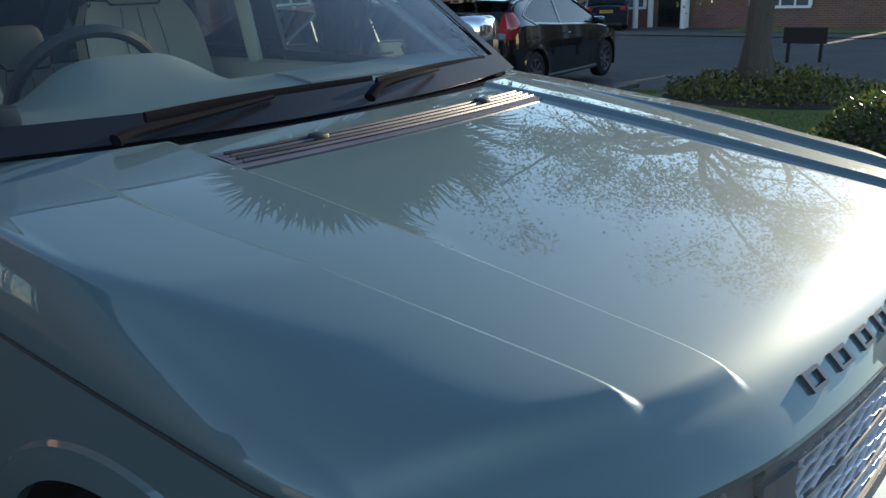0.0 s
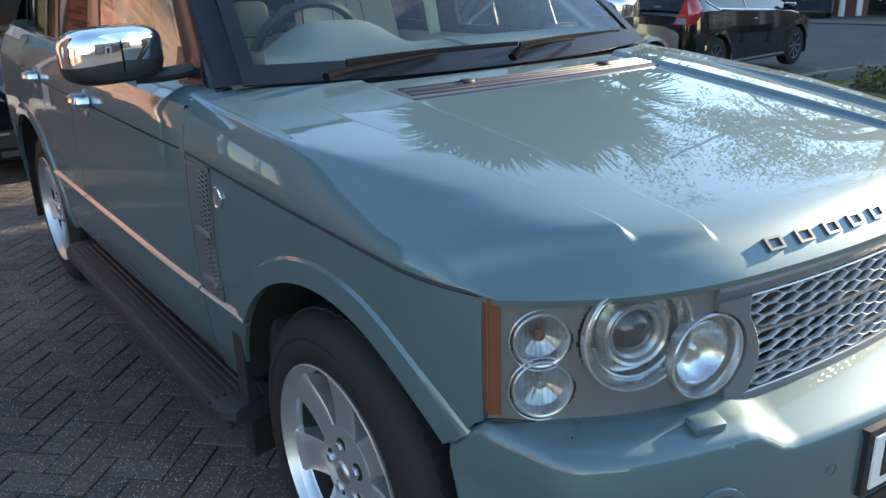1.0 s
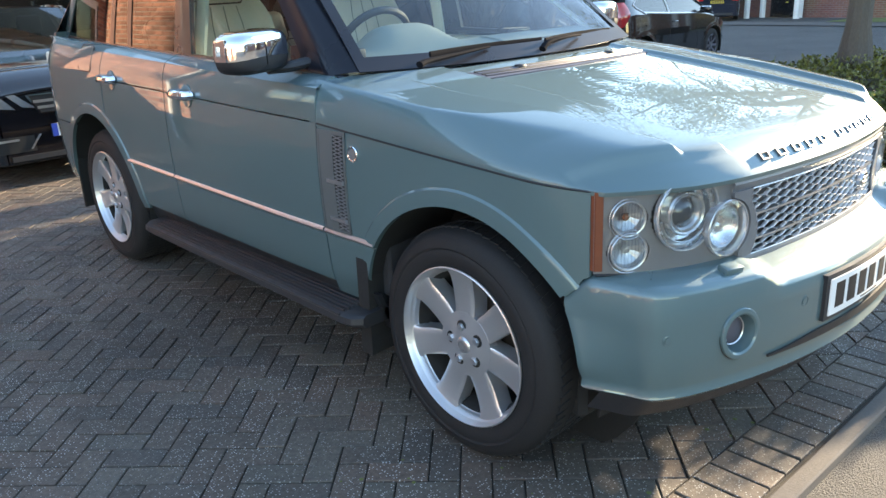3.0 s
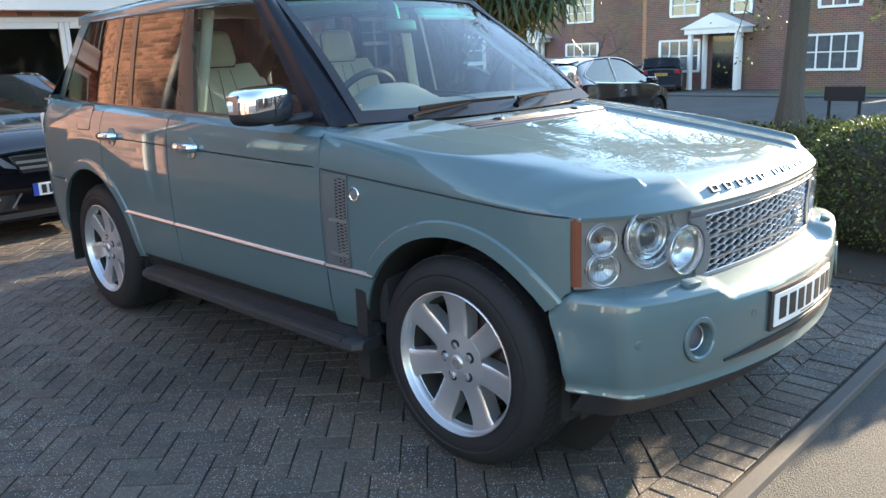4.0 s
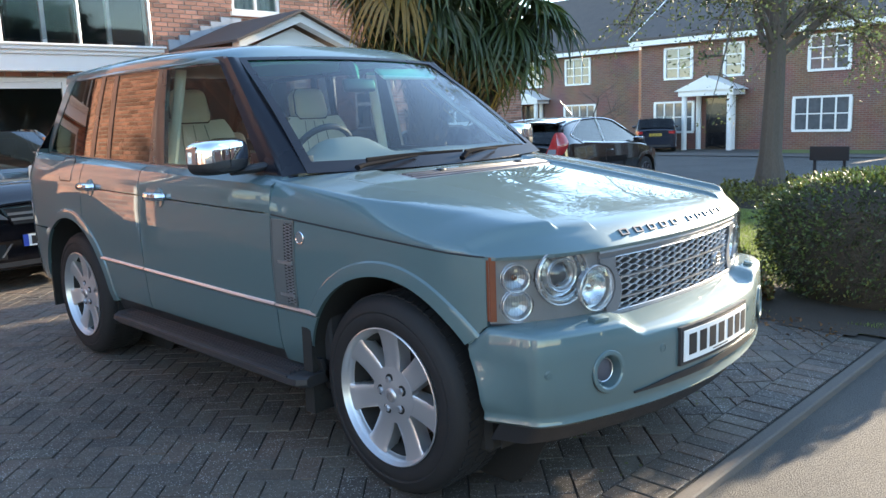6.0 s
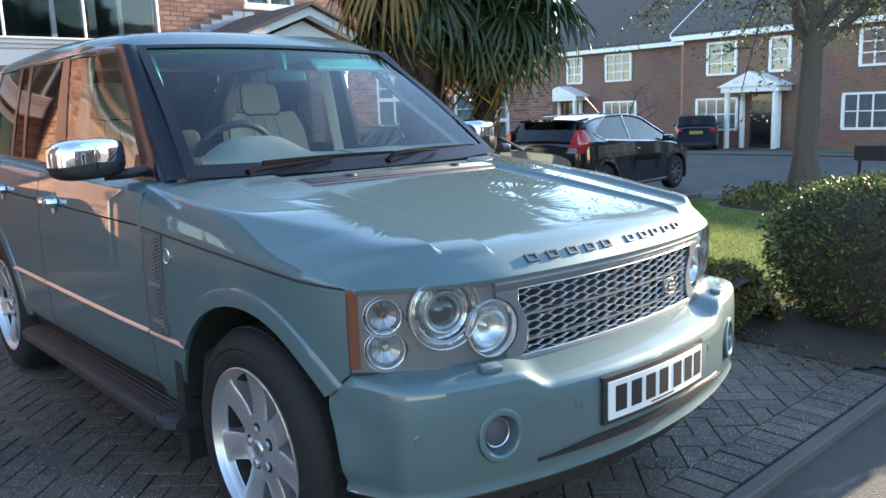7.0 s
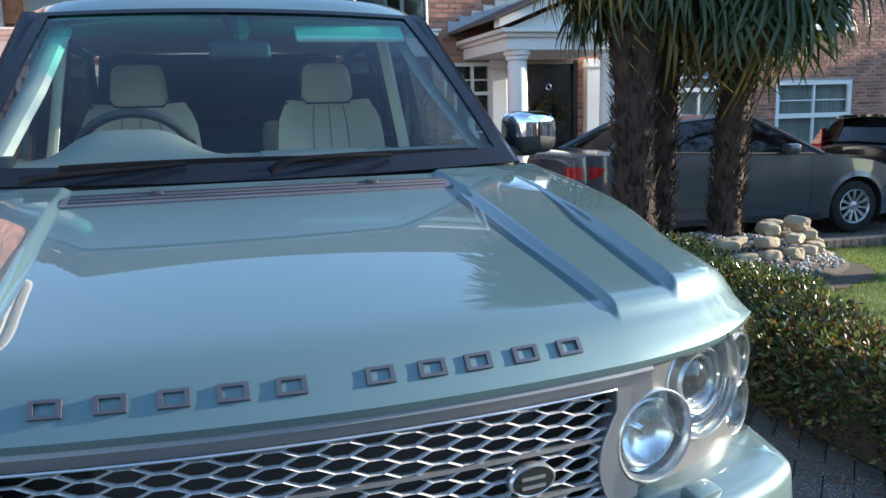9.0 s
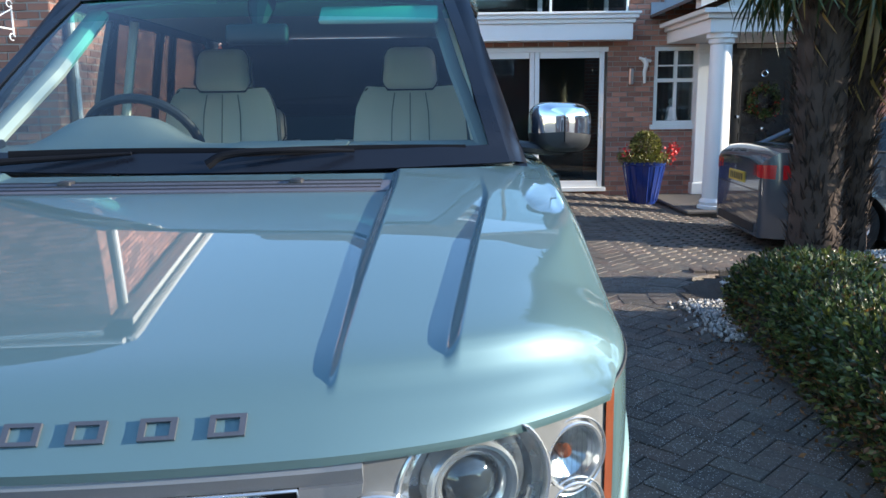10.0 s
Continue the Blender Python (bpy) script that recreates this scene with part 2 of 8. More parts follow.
def W(y, z):
    w = 0.957
    w -= 0.12 * max(0, z - 0.85) ** 1.6 + 0.8 * max(0, z - 1.10) ** 1.5
    w -= 0.10 * max(0, 0.8 - z) ** 1.5 + 0.5 * max(0, 0.5 - z) ** 1.5
    w -= 0.035 * max(0, 1.0 - y) ** 1.6 + 1.5 * max(0, -0.25 - y) ** 2.2
    w -= 0.03 * (max(0, y - 3.0) / 0.9) ** 2 + 0.8 * max(0, y - 3.42) ** 2
    for yc, zc, R in (ARCH_F, ARCH_R):
        r = math.hypot(y - yc, z - zc)
        w += 0.004 * math.exp(-((r - R) / 0.055) ** 2) * sstep(1.0, 0.9, z)
    return w


def arch(y, a):
    d = a[2] ** 2 - (y - a[0]) ** 2
    return a[1] + math.sqrt(d) if d > 0 else -1


def belt(y):
    return 1.145 + (y - 0.63) * 0.027


def groove(y):
    return 1.031 + (y - 0.64) * 0.018


def side_panel(bm, s, ys, lo, hi, nz=16, slant=None, t=0.012):
    def f(y, v):
        z = lerp(lo(y), hi(y), v)
        yy = y + (slant(y, z) if slant else 0)
        return (s * W(yy, z), yy, z)
    sheet(bm, f, ys, lin(0, 1, nz), t, (-s, 0, 0))


def fender_lo(y):
    return max(arch(y, ARCH_F), lerp(0.712, 0.645, sstep(-0.449, -0.385, y)) if y < -0.3 else 0.40)


def hood_shut(y):
    return 0.945 + (y + 0.48) * 0.0755


def build_sides():
    for s, side in ((-1, "right"), (1, "left")):
        ys = lin(-0.449, -0.39, 5)[:-1] + lin(-0.39, 0.36, 26)[:-1] + lin(0.36, 0.43, 14)[:-1] + lin(0.43, 0.645, 8)
        bm = BM()
        side_panel(bm, s, ys, fender_lo, lambda y: hood_shut(y) - 0.004, 18)
        fender = part("front_wing", bm, PAINT, car)
        bm = BM()
        tube(bm, [(s * (W(y, hood_shut(y)) - 0.001), y, hood_shut(y) - 0.002) for y in lin(-0.449, 0.645, 40)], 0.0036, 6)
        part("shut_line", bm, INK, fender)
        # front door
        for nm, ya, yb in (("front_door", 0.652, 1.862), ("rear_door", 1.869, 2.632)):
            bm = BM()
            lo = lambda y: max(arch(y, ARCH_R), 0.445)
            ys = lin(ya, yb, 22) if nm == "front_door" else lin(ya, 2.34, 12)[:-1] + lin(2.34, 2.42, 12)[:-1] + lin(2.42, yb, 9)
            side_panel(bm, s, ys, lo, lambda y: groove(y) - 0.003, 16)
            side_panel(bm, s, ys, lambda y: groove(y) + 0.003, belt, 9)
            sheet(bm, lambda y, v: (s * lerp(W(y, belt(y)), 0.838, v), y, belt(y) + 0.030 * math.sin(v * math.pi / 2)), ys, lin(0, 1, 7), 0.01, (0, 0, -1))
            door = part(nm, bm, PAINT, car)
            # handle with its round dish
            hy = 1.655 if nm == "front_door" else 2.515
            hz = groove(hy) + 0.006
            x = s * (W(hy, hz) + 0.002)
            m = axis_to((x, hy - 0.03, hz - 0.003), (s, 0, 0.05))
            bm = lathe(BM(), [(0.0, 0.001), (0.038, 0.001), (0.046, 0.003), (0.05, 0.0), (0.05, -0.006)], 24, m)
            part("handle_dish", bm, PAINT, door)
            bm = BM()
            path = [(x + s * o, hy + d, hz + 0.002) for d, o in ((-0.085, 0.0), (-0.075, 0.026), (-0.03, 0.034), (0.03, 0.034), (0.075, 0.026), (0.088, 0.0))]
            tube(bm, spline(path, 18), 0.0155, 8, flat=1.25)
            part("handle", bm, CHROME, door, "chrome door handle")
        # quarter panel
        bm = BM()
        ys = lin(2.640, 3.25, 16)[:-1] + lin(3.25, 3.335, 10)[:-1] + lin(3.335, 3.72, 12)
        side_panel(bm, s, ys, lambda y: max(arch(y, ARCH_R), 0.785 if y > 3.0 else 0.445), lambda y: belt(y) + 0.0, 18)
        sheet(bm, lambda y, v: (s * lerp(W(y, belt(y)), 0.828, v), y, belt(y) + 0.030 * math.sin(v * math.pi / 2)), ys, lin(0, 1, 7), 0.01, (0, 0, -1))
        quarter = part("rear_quarter", bm, PAINT, car)
        # rear bumper corner
        bm = BM()
        side_panel(bm, s, lin(3.134, 3.33, 14)[:-1] + lin(3.33, 3.76, 14), lambda y: max(arch(y, ARCH_R), 0.42), lambda y: 0.778, 10)
        part("bumper_corner", bm, PAINT, car)
        # tail lamp
        bm = BM()
        sheet(bm, lambda y, z: (s * (W(y, z) + 0.004 - 0.02 * sstep(3.74, 3.79, y)), y, z), lin(3.70, 3.79, 5), lin(0.88, 1.18, 8), 0.02, (-s, 0, 0))
        part("tail_lamp", bm, REDLENS, car)
        # fuel flap on the driver's side
        if s < 0:
            bm = BM()
            sheet(bm, lambda y, z: (s * (W(y, z) + 0.0025), y, z), lin(2.775, 2.945, 5), lin(1.10, 1.225, 5), 0.004, (-s, 0, 0))
            part("fuel_flap", bm, PAINT, quarter)
            bm = BM()
            ring = [(s * (W(y, z) + 0.001), y, z) for y, z in ((2.77, 1.11), (2.785, 1.095), (2.935, 1.095), (2.95, 1.11), (2.95, 1.215), (2.935, 1.23), (2.785, 1.23), (2.77, 1.215))]
            tube(bm, ring, 0.0025, 6, True)
            part("flap_gap", bm, INK, quarter)
        # bright rubbing strip along both doors and behind the front wheel
        strip = lambda y: 0.642 + (y - 0.4) * 0.0125
        for ya, yb in ((0.374, 0.645), (0.655, 1.860), (1.871, 2.405)):
            bm = BM()
            sheet(bm, lambda y, v: (s * (W(y, strip(y)) + 0.010 * math.sin(math.pi * v) + 0.001), y, strip(y) - 0.011 + 0.022 * v), lin(ya, yb, 14), lin(0, 1, 5), 0.01, (-s, 0, 0))
            part("rubbing_strip", bm, SATIN, car, "satin rubbing strip")
        # side vent ahead of the door
        bm = BM()
        off = lambda y, z, o: (s * (W(y, z) + o), y, z)
        y0, y1, z0, z1 = 0.487, 0.640, 0.655, 1.012
        for ya, yb, za, zb in ((y0, y1, z0, z0 + 0.012), (y0, y1, z1 - 0.012, z1), (y0, y0 + 0.010, z0, z1), (y1 - 0.008, y1, z0, z1)):
            sheet(bm, lambda y, z: off(y + (1.0 - z) * 0.02 * (y < 0.55), z, 0.006), lin(ya, yb, 3), lin(za, zb, 10), 0.012, (-s, 0, 0))
        vent = part("side_vent", bm, VENTGREY, car, "grey side vent with bright mesh")
        bm = BM()
        sheet(bm, lambda y, z: off(y, z, 0.004), lin(0.556, y1 - 0.004, 3), lin(z0 + 0.006, z1 - 0.006, 14), 0.01, (-s, 0, 0))
        part("blade", bm, VENTGREY, vent)
        bm = BM()
        sheet(bm, lambda y, z: off(y, z, 0.0015), lin(y0 + 0.006, 0.556, 3), lin(z0 + 0.006, z1 - 0.006, 14), 0.006, (-s, 0, 0))
        part("backing", bm, INK, vent)
        bm = BM()
        nrow = 13
        for i in range(nrow):
            za = z0 + 0.014 + i * (z1 - z0 - 0.028) / nrow
            zb = za + (z1 - z0 - 0.028) / nrow
            for (p, q) in (((0.500, za), (0.550, (za + zb) / 2)), ((0.500, zb), (0.550, (za + zb) / 2)), ((0.500, (za + zb) / 2), (0.550, za)), ((0.500, (za + zb) / 2), (0.550, zb))):
                tube(bm, [off(*p, 0.006), off(*q, 0.006)], 0.0021, 5)
        part("mesh", bm, VENTMESH, vent)
        for zz in (0.70, 0.835):
            bm = BM()
            slab(bm, [off(0.600, zz - 0.004, 0.006), off(0.49, zz + 0.001, 0.022), off(0.49, zz + 0.012, 0.022), off(0.600, zz + 0.008, 0.006)], (-s * 0.008, 0, 0))
            part("fin", bm, SATIN, vent)
        # round badge: bright ring with a plain centre
        m = axis_to(off(0.448, 0.946, 0.001), (s, -0.03, 0.03))
        bm = lathe(BM(), [(0.027, 0), (0.027, 0.004), (0.0245, 0.006), (0.020, 0.0045), (0.020, 0.002)], 28, m)
        badge = part("wing_badge", bm, CHROME, car, "round chrome-ringed wing badge")
        bm = lathe(BM(), [(0.0, 0.004), (0.020, 0.003)], 28, m)
        part("centre", bm, LAMPGREY, badge)
        # wheel arch liner and lip
        for a, nm in ((ARCH_F, "front"), (ARCH_R, "rear")):
            bm = BM()
            sheet(bm, lambda th, q: (s * lerp(W(a[0] + a[2] * math.cos(th), max(0.4, a[1] + a[2] * math.sin(th))) - 0.006, 0.56, q), a[0] + (a[2] + 0.006 + 0.02 * q) * math.cos(th), a[1] + (a[2] + 0.006 + 0.02 * q) * math.sin(th)),
                  lin(radians(-14), radians(194), 40), lin(0, 1, 4), 0.006)
            part("arch_liner", bm, UNDER, car)
            # flat painted flare round the opening
            bm = BM()
            def lip(th, q):
                y, z = a[0] + (a[2] + 0.058 * q) * math.cos(th), a[1] + (a[2] + 0.058 * q) * math.sin(th)
                return (s * (W(y, z) + 0.008 - 0.002 * q - 0.007 * sstep(0.85, 1.0, q)), y, z)
            sheet(bm, lip, lin(radians(33 if nm == "front" else 6), radians(145 if nm == "front" else 176), 44), [0, 0.3, 0.7, 0.86, 0.93, 1.0], 0.012, (-s, 0, 0))
            part("arch_flare", bm, PAINT, car)
            bm = lathe(BM(), [(0.0, 0.0), (a[2] + 0.03, 0.0), (a[2] + 0.03, -0.01), (0.0, -0.01)], 32, axis_to((s * 0.56, a[0], a[1]), (s, 0, 0)))
            part("arch_wall", bm, UNDER, car)
        # sill and side step
        bm = BM()
        sheet(bm, lambda y, v: (s * lerp(0.915, 0.86, v), y, lerp(0.445, 0.30, v)), lin(0.41, 2.37, 10), lin(0, 1, 5), 0.02, (-s, 0, 0))
        part("sill", bm, PLASTIC, car)
        bm = BM()
        prof = [(0.86, 0.382), (0.89, 0.390), (1.005, 0.386), (1.022, 0.377), (1.026, 0.355), (1.008, 0.340), (0.86, 0.343)]
        rings = [[bm.verts.new((s * lerp(0.86, x, k), y, z)) for x, z in prof] for y, k in ((0.41, 0.75), (0.44, 0.95), (0.50, 1), (2.12, 1), (2.18, 0.95), (2.21, 0.8))]
        for a, b in zip(rings, rings[1:]):
            for i in range(len(prof)):
                j = (i + 1) % len(prof)
                bm.faces.new((a[i], a[j], b[j], b[i]))
        bm.faces.new(rings[0]), bm.faces.new(rings[-1])
        step = part("side_step", bm, PLASTIC, car, "black ribbed side step")
        for i in range(6):
            bm = BM()
            xx = 0.892 + 0.021 * i
            box(bm, s * xx - 0.005, s * xx + 0.005, 0.50, 2.12, 0.383, 0.3945, 0.002)
            part("rib", bm, PLASTIC, step)
        bm = BM()
        tube(bm, [(s * 1.018, 0.50, 0.379), (s * 1.018, 2.12, 0.379)], 0.006, 6)
        part("edge_strip", bm, PLASTIC, step)
        # mud flaps
        for yy, h0, h1 in ((0.425, 0.21, 0.62), (3.30, 0.25, 0.70)):
            bm = BM()
            sheet(bm, lambda x, z: (s * x, yy + 0.02 * (0.5 - z) + 0.015 * math.cos((x - 0.85) * 14), z), lin(0.66, 0.935, 8), lin(h0, h1, 8), 0.022 if yy > 1 else 0.062, (0, 1, 0))
            part("mud_flap", bm, UNDER, car)


build_sides()


# bonnet: stations run from the front lip to the screen, columns follow the creases
ROLL = 0.098


def hood_line(n=76, length=1.19):
    """The middle line from the front lip to the screen: (y, z) by a turning angle that settles to a gentle crown."""
    y, z, out, m = -0.722, 0.947, [], 2400
    for i in range(m + 1):
        q = length * i / m
        if i == 0 or q >= length * (len(out) / (n - 1)) ** 1.7:
            out.append(Vector((y, z, 0)))
        bend = lerp(0.150, 0.128, clamp((q - 0.1) / 1.1)) + 0.80 * math.exp(-(q / ROLL) ** 2.2)
        y, z = y + math.cos(bend) * length / m, z + math.sin(bend) * length / m
    return out


def front_shift(x):
    x = abs(x)
    return 0.19 * x * x + 0.45 * max(0, x - 0.45) ** 2 + 0.76 * max(0, x - 0.62) ** 2


HP = hood_line()


def hood_point(p, c):
    """p: a point (y, z) of the middle line; c: the column, 0 to 5."""
    y0, zt = p[0], p[1]
    ysd = y0 + 0.256
    zs = min(hood_shut(ysd), zt - 0.001 - 0.10 * max(0, zt - 0.950))
    Wd = W(ysd, zs) - 0.001
    xi = lerp(0.474, 0.498, clamp((y0 + 0.66) / 0.9))
    xo = lerp(0.622, 0.705, clamp((y0 + 0.66) / 0.75))
    if c <= 1:
        x = c * (xi - 0.022)
    elif c <= 2:
        x = xi - 0.022 + (c - 1) * 0.030
    elif c <= 3:
        x = lerp(xi + 0.008, xo - 0.022, c - 2)
    elif c <= 4:
        x = xo - 0.022 + (c - 3) * 0.030
    else:
        x = lerp(xo + 0.008, Wd, 1 - (1 - (c - 4)) ** 1.9)
    # the top field ends at a soft edge, outside which the panel rolls down to the shut line
    edge = 0.95 - 0.11 * clamp((-0.05 - y0) / 0.42) ** 2
    t = (x / Wd - edge) / (1 - edge)
    soft = lerp(0.06, 0.02, sstep(-0.60, -0.15, y0))
    t = min(1.0, (t + math.sqrt(t * t + soft)) / (1 + math.sqrt(1 + soft)))
    h = 1 - 0.36 * t - 0.64 * (1 - math.sqrt(max(0.0, 1 - t * t)))
    z = zs + (zt - zs) * h
    z -= 0.014 * (x / 0.9) ** 2 * h * sstep(0.950, 0.99, zt)
    y = y0 + front_shift(min(x, 0.86))
    f1 = sstep(-0.668, -0.640, y0) * (0.75 + 0.25 * sstep(-0.6, -0.1, y0)) * (1 - 0.3 * sstep(0.1, 0.42, y0))
    f2 = sstep(-0.655, -0.63, y0) * (1 - sstep(-0.45, 0.12, y0)) + 0.3 * sstep(-0.6, -0.5, y0) * (1 - sstep(0.0, 0.4, y0))
    wi, wo = lerp(0.012, 0.026, sstep(-0.66, -0.2, y0)), lerp(0.022, 0.012, sstep(-0.55, 0.1, y0))
    z += h * (0.016 * f1 * sstep(xi + 0.004 - wi, xi + 0.006, x) + 0.017 * min(1, f2) * sstep(xo + 0.004 - wo, xo + 0.006, x))
    return x, y, z


COLS = lin(0, 1, 14)[:-1] + lin(1, 2, 16)[:-1] + lin(2, 3, 6)[:-1] + lin(3, 4, 16)[:-1] + lin(4, 5, 40)


def hood_z(x, y):
    """The bonnet's height over a place of its middle field."""
    y0 = y - front_shift(x)
    best = min(range(len(HP) - 1), key=lambda i: abs(HP[i][0] - y0) + (0.5 if HP[i][1] < 0.96 else 0))
    i = best if HP[best][0] <= y0 or best == 0 else best - 1
    t = clamp((y0 - HP[i][0]) / max(1e-6, HP[i + 1][0] - HP[i][0]))
    return lerp(HP[i][1], HP[i + 1][1], t) - 0.014 * (x / 0.9) ** 2


def build_bonnet():
    bm = BM()
    cs = [-c for c in COLS[:0:-1]] + COLS
    sheet(bm, lambda p, c: (lambda q: (math.copysign(q[0], c), q[1], q[2]))(hood_point(p, abs(c))), HP, cs, 0.012, (0, 0.2, -0.98))
    bonnet = part("bonnet", bm, PAINT, car, sharp=40)
    # cowl grille across its rear edge
    bm = BM()
    sheet(bm, lambda x, v: (x, lerp(0.236, 0.335, v) + front_shift(x) * 0.9, hood_z(x, lerp(0.236, 0.335, v) + front_shift(x)) + 0.004 + 0.003 * math.sin(math.pi * v)), lin(-0.485, 0.485, 40), lin(0, 1, 8), 0.006, (0, 0, -1))
    cowl = part("cowl_grille", bm, VIOLETGREY, bonnet, "weathered grey slotted air intake")
    for k in range(4):
        v = 0.22 + 0.19 * k
        bm = BM()
        tube(bm, [(x, lerp(0.236, 0.335, v) + front_shift(x) * 0.9, hood_z(x, lerp(0.236, 0.335, v) + front_shift(x)) + 0.008) for x in lin(-0.465, 0.465, 30)], 0.004, 6)
        part("slat", bm, PLASTIC if k % 2 else VIOLETGREY, cowl)
    for sx in (-1, 1):
        bm = BM()
        x = sx * 0.268
        y = 0.30 + front_shift(x)
        box(bm, x - 0.016, x + 0.016, y - 0.018, y + 0.018, hood_z(x, y), hood_z(x, y) + 0.018, 0.006, seg=2)
        part("washer_nozzle", bm, PLASTIC, bonnet)
    # raised name along the front edge, as plain paired bars
    for i, x in enumerate((-0.368, -0.290, -0.212, -0.137, -0.061, 0.061, 0.137, 0.208, 0.285, 0.361)):
        lo, hi = HP[[k for k in range(76) if HP[k][1] > 0.970][0]], HP[[k for k in range(76) if HP[k][1] > 0.990][0]]
        a = V(x, lo[0] + front_shift(x), lo[1] - 0.002)
        b = V(x, hi[0] + front_shift(x), hi[1] - 0.002)
        up = (b - a)
        side = V(1, (front_shift(x + 0.02) - front_shift(x - 0.02)) / 0.04, 0).normalized()
        n = side.cross(up).normalized()
        if n.y > 0:
            n = -n
        for f0, f1, g0, g1 in ((0.0, 0.17, -0.0205, 0.0205), (0.78, 0.95, -0.0205, 0.0205), (0.17, 0.78, -0.0205, -0.0135), (0.17, 0.78, 0.0135, 0.0205)):
            bm = BM()
            pts = [a + up * f + side * g for f, g in ((f0, g0), (f0, g1), (f1, g1), (f1, g0))]
            slab(bm, [p + n * 0.006 for p in pts], -n * 0.009)
            part("name_bar", bm, NAMEGREY, bonnet)


build_bonnet()


# front face and bumper
def face_y(x, o=0.0):
    return -0.706 + front_shift(x) - o


def bumper_curve(z, n=70):
    ye = ARCH_F[0] - math.sqrt(ARCH_F[2] ** 2 - (z - ARCH_F[1]) ** 2) if z < 0.69 else -0.40
    xe = lerp(0.893, 0.877, sstep(0.42, 0.66, z)) - 0.02 * max(0, 0.46 - z) / 0.04 * 0.5
    half = [(0, -0.838), (0.2, -0.827), (0.4, -0.795), (0.58, -0.748), (0.72, -0.698), (0.785, -0.662), (0.816, -0.638), (0.831, -0.612), (0.842, -0.575), (lerp(0.842, xe, 0.5), lerp(-0.575, ye, 0.5)), (xe, ye)]
    pts = spline([(x, y, 0) for x, y in half], n)
    return [V(-p.x, p.y, 0) for p in pts[:0:-1]] + pts


def build_bumper():
    def crease(x):
        return lerp(0.655, 0.700, sstep(0.43, 0.52, abs(x)))
    rows = [("z", 0.384, -0.040), ("z", 0.390, -0.010), ("z", 0.400, -0.001)] + [("z", z, 0.005 - 0.9 * (z - 0.54) ** 2 * (z < 0.54)) for z in lin(0.42, 0.62, 17)] + [ ("c", -0.012, 0.0), ("c", 0.0, -0.004), ("c", 0.010, -0.016), ("c", 0.018, -0.05), ("t", 0.722, -0.10), ("t", 0.723, -0.15)]
    curves, base = [], bumper_curve(0.56)
    for kind, z, d in rows:
        cz = bumper_curve(min(0.7, max(0.42, min(z, 0.608) if kind == "z" else 0.622 + 0.6 * max(z, 0.0) if kind == "c" else 0.65)))
        row = []
        for i, p in enumerate(cz):
            a, b = cz[max(0, i - 1)], cz[min(len(cz) - 1, i + 1)]
            t = (b - a).normalized()
            n = V(t.y, -t.x, 0)
            ax = abs(p.x)
            drop = 0.062 * sstep(-0.475, -0.385, p.y)
            zz = z if kind == "z" else (crease(p.x) + z if kind == "c" else lerp(0.702, z, sstep(0.43, 0.52, ax)))
            if kind == "z" and z > 0.56:
                zz = min(z, crease(p.x) - 0.03 - drop)
            elif kind != "z":
                zz -= drop
            dd = d * (1 - sstep(0.86, 0.93, ax)) if d < 0 and kind != "z" else d
            if kind == "t":
                dd = max(dd, -0.15) * (1 - 0.8 * sstep(0.84, 0.92, ax))
            q = p + n * dd
            row.append((q.x, q.y, zz))
        curves.append(row)
    bm = BM()
    sheet(bm, lambda j, i: curves[j][i], range(len(rows)), range(len(base)), 0.01, (0, 0.9, 0.2))
    # openings for the fog lamps
    gone = [f for f in bm.faces if math.hypot((abs(f.calc_center_median().x) - 0.590) / 0.90, f.calc_center_median().z - 0.552) < 0.062]
    bmesh.ops.delete(bm, geom=gone, context="FACES")
    bumper = part("front_bumper", bm, PAINT, car, sharp=45)
    # black lower valance
    bm = BM()
    vc = bumper_curve(0.44)
    sheet(bm, lambda i, v: (vc[i].x * (0.985 - 0.01 * v), vc[i].y + 0.025 + 0.05 * v, lerp(0.385, 0.315, v)), range(8, len(vc) - 8), lin(0, 1, 4), 0.01, (0, 1, 0))
    part("valance", bm, PLASTIC, bumper)
    face = lambda x, z, o=0.0: V(x, -0.838 + 0.265 * x * x - 0.005 - o, z)
    # dark slot under the number plate
    bm = BM()
    sheet(bm, lambda x, v: face(x, lerp(0.452, 0.476 - 0.018 * sstep(0.25, 0.48, abs(x)), v), 0.002), lin(-0.48, 0.48, 30), lin(0, 1, 3), 0.006, (0, 1, 0))
    part("lower_slot", bm, INK, bumper)
    # number plate on its plinth
    bm = BM()
    sheet(bm, lambda x, z: face(x, z, 0.010), lin(-0.263, 0.263, 20), lin(0.500, 0.640, 4), 0.015, (0, 1, 0))
    plinth = part("plate_plinth", bm, PLASTIC, bumper)
    bm = BM()
    sheet(bm, lambda x, z: face(x, z, 0.015), lin(-0.248, 0.248, 20), lin(0.514, 0.626, 4), 0.004, (0, 1, 0))
    plate = part("number_plate", bm, WHITEPLATE, plinth, "white front number plate")
    for x in (-0.198, -0.131, -0.064, 0.004, 0.082, 0.150, 0.214):
        bm = BM()
        sheet(bm, lambda u, z: face(u, z, 0.0165), lin(x - 0.023, x + 0.023, 3), lin(0.534, 0.610, 3), 0.002, (0, 1, 0))
        part("bar", bm, INK, plate)
    bm = BM()
    sheet(bm, lambda u, z: face(u, z, 0.0165), lin(-0.06, 0.06, 3), lin(0.521, 0.525, 2), 0.002, (0, 1, 0))
    part("bar", bm, INK, plate)
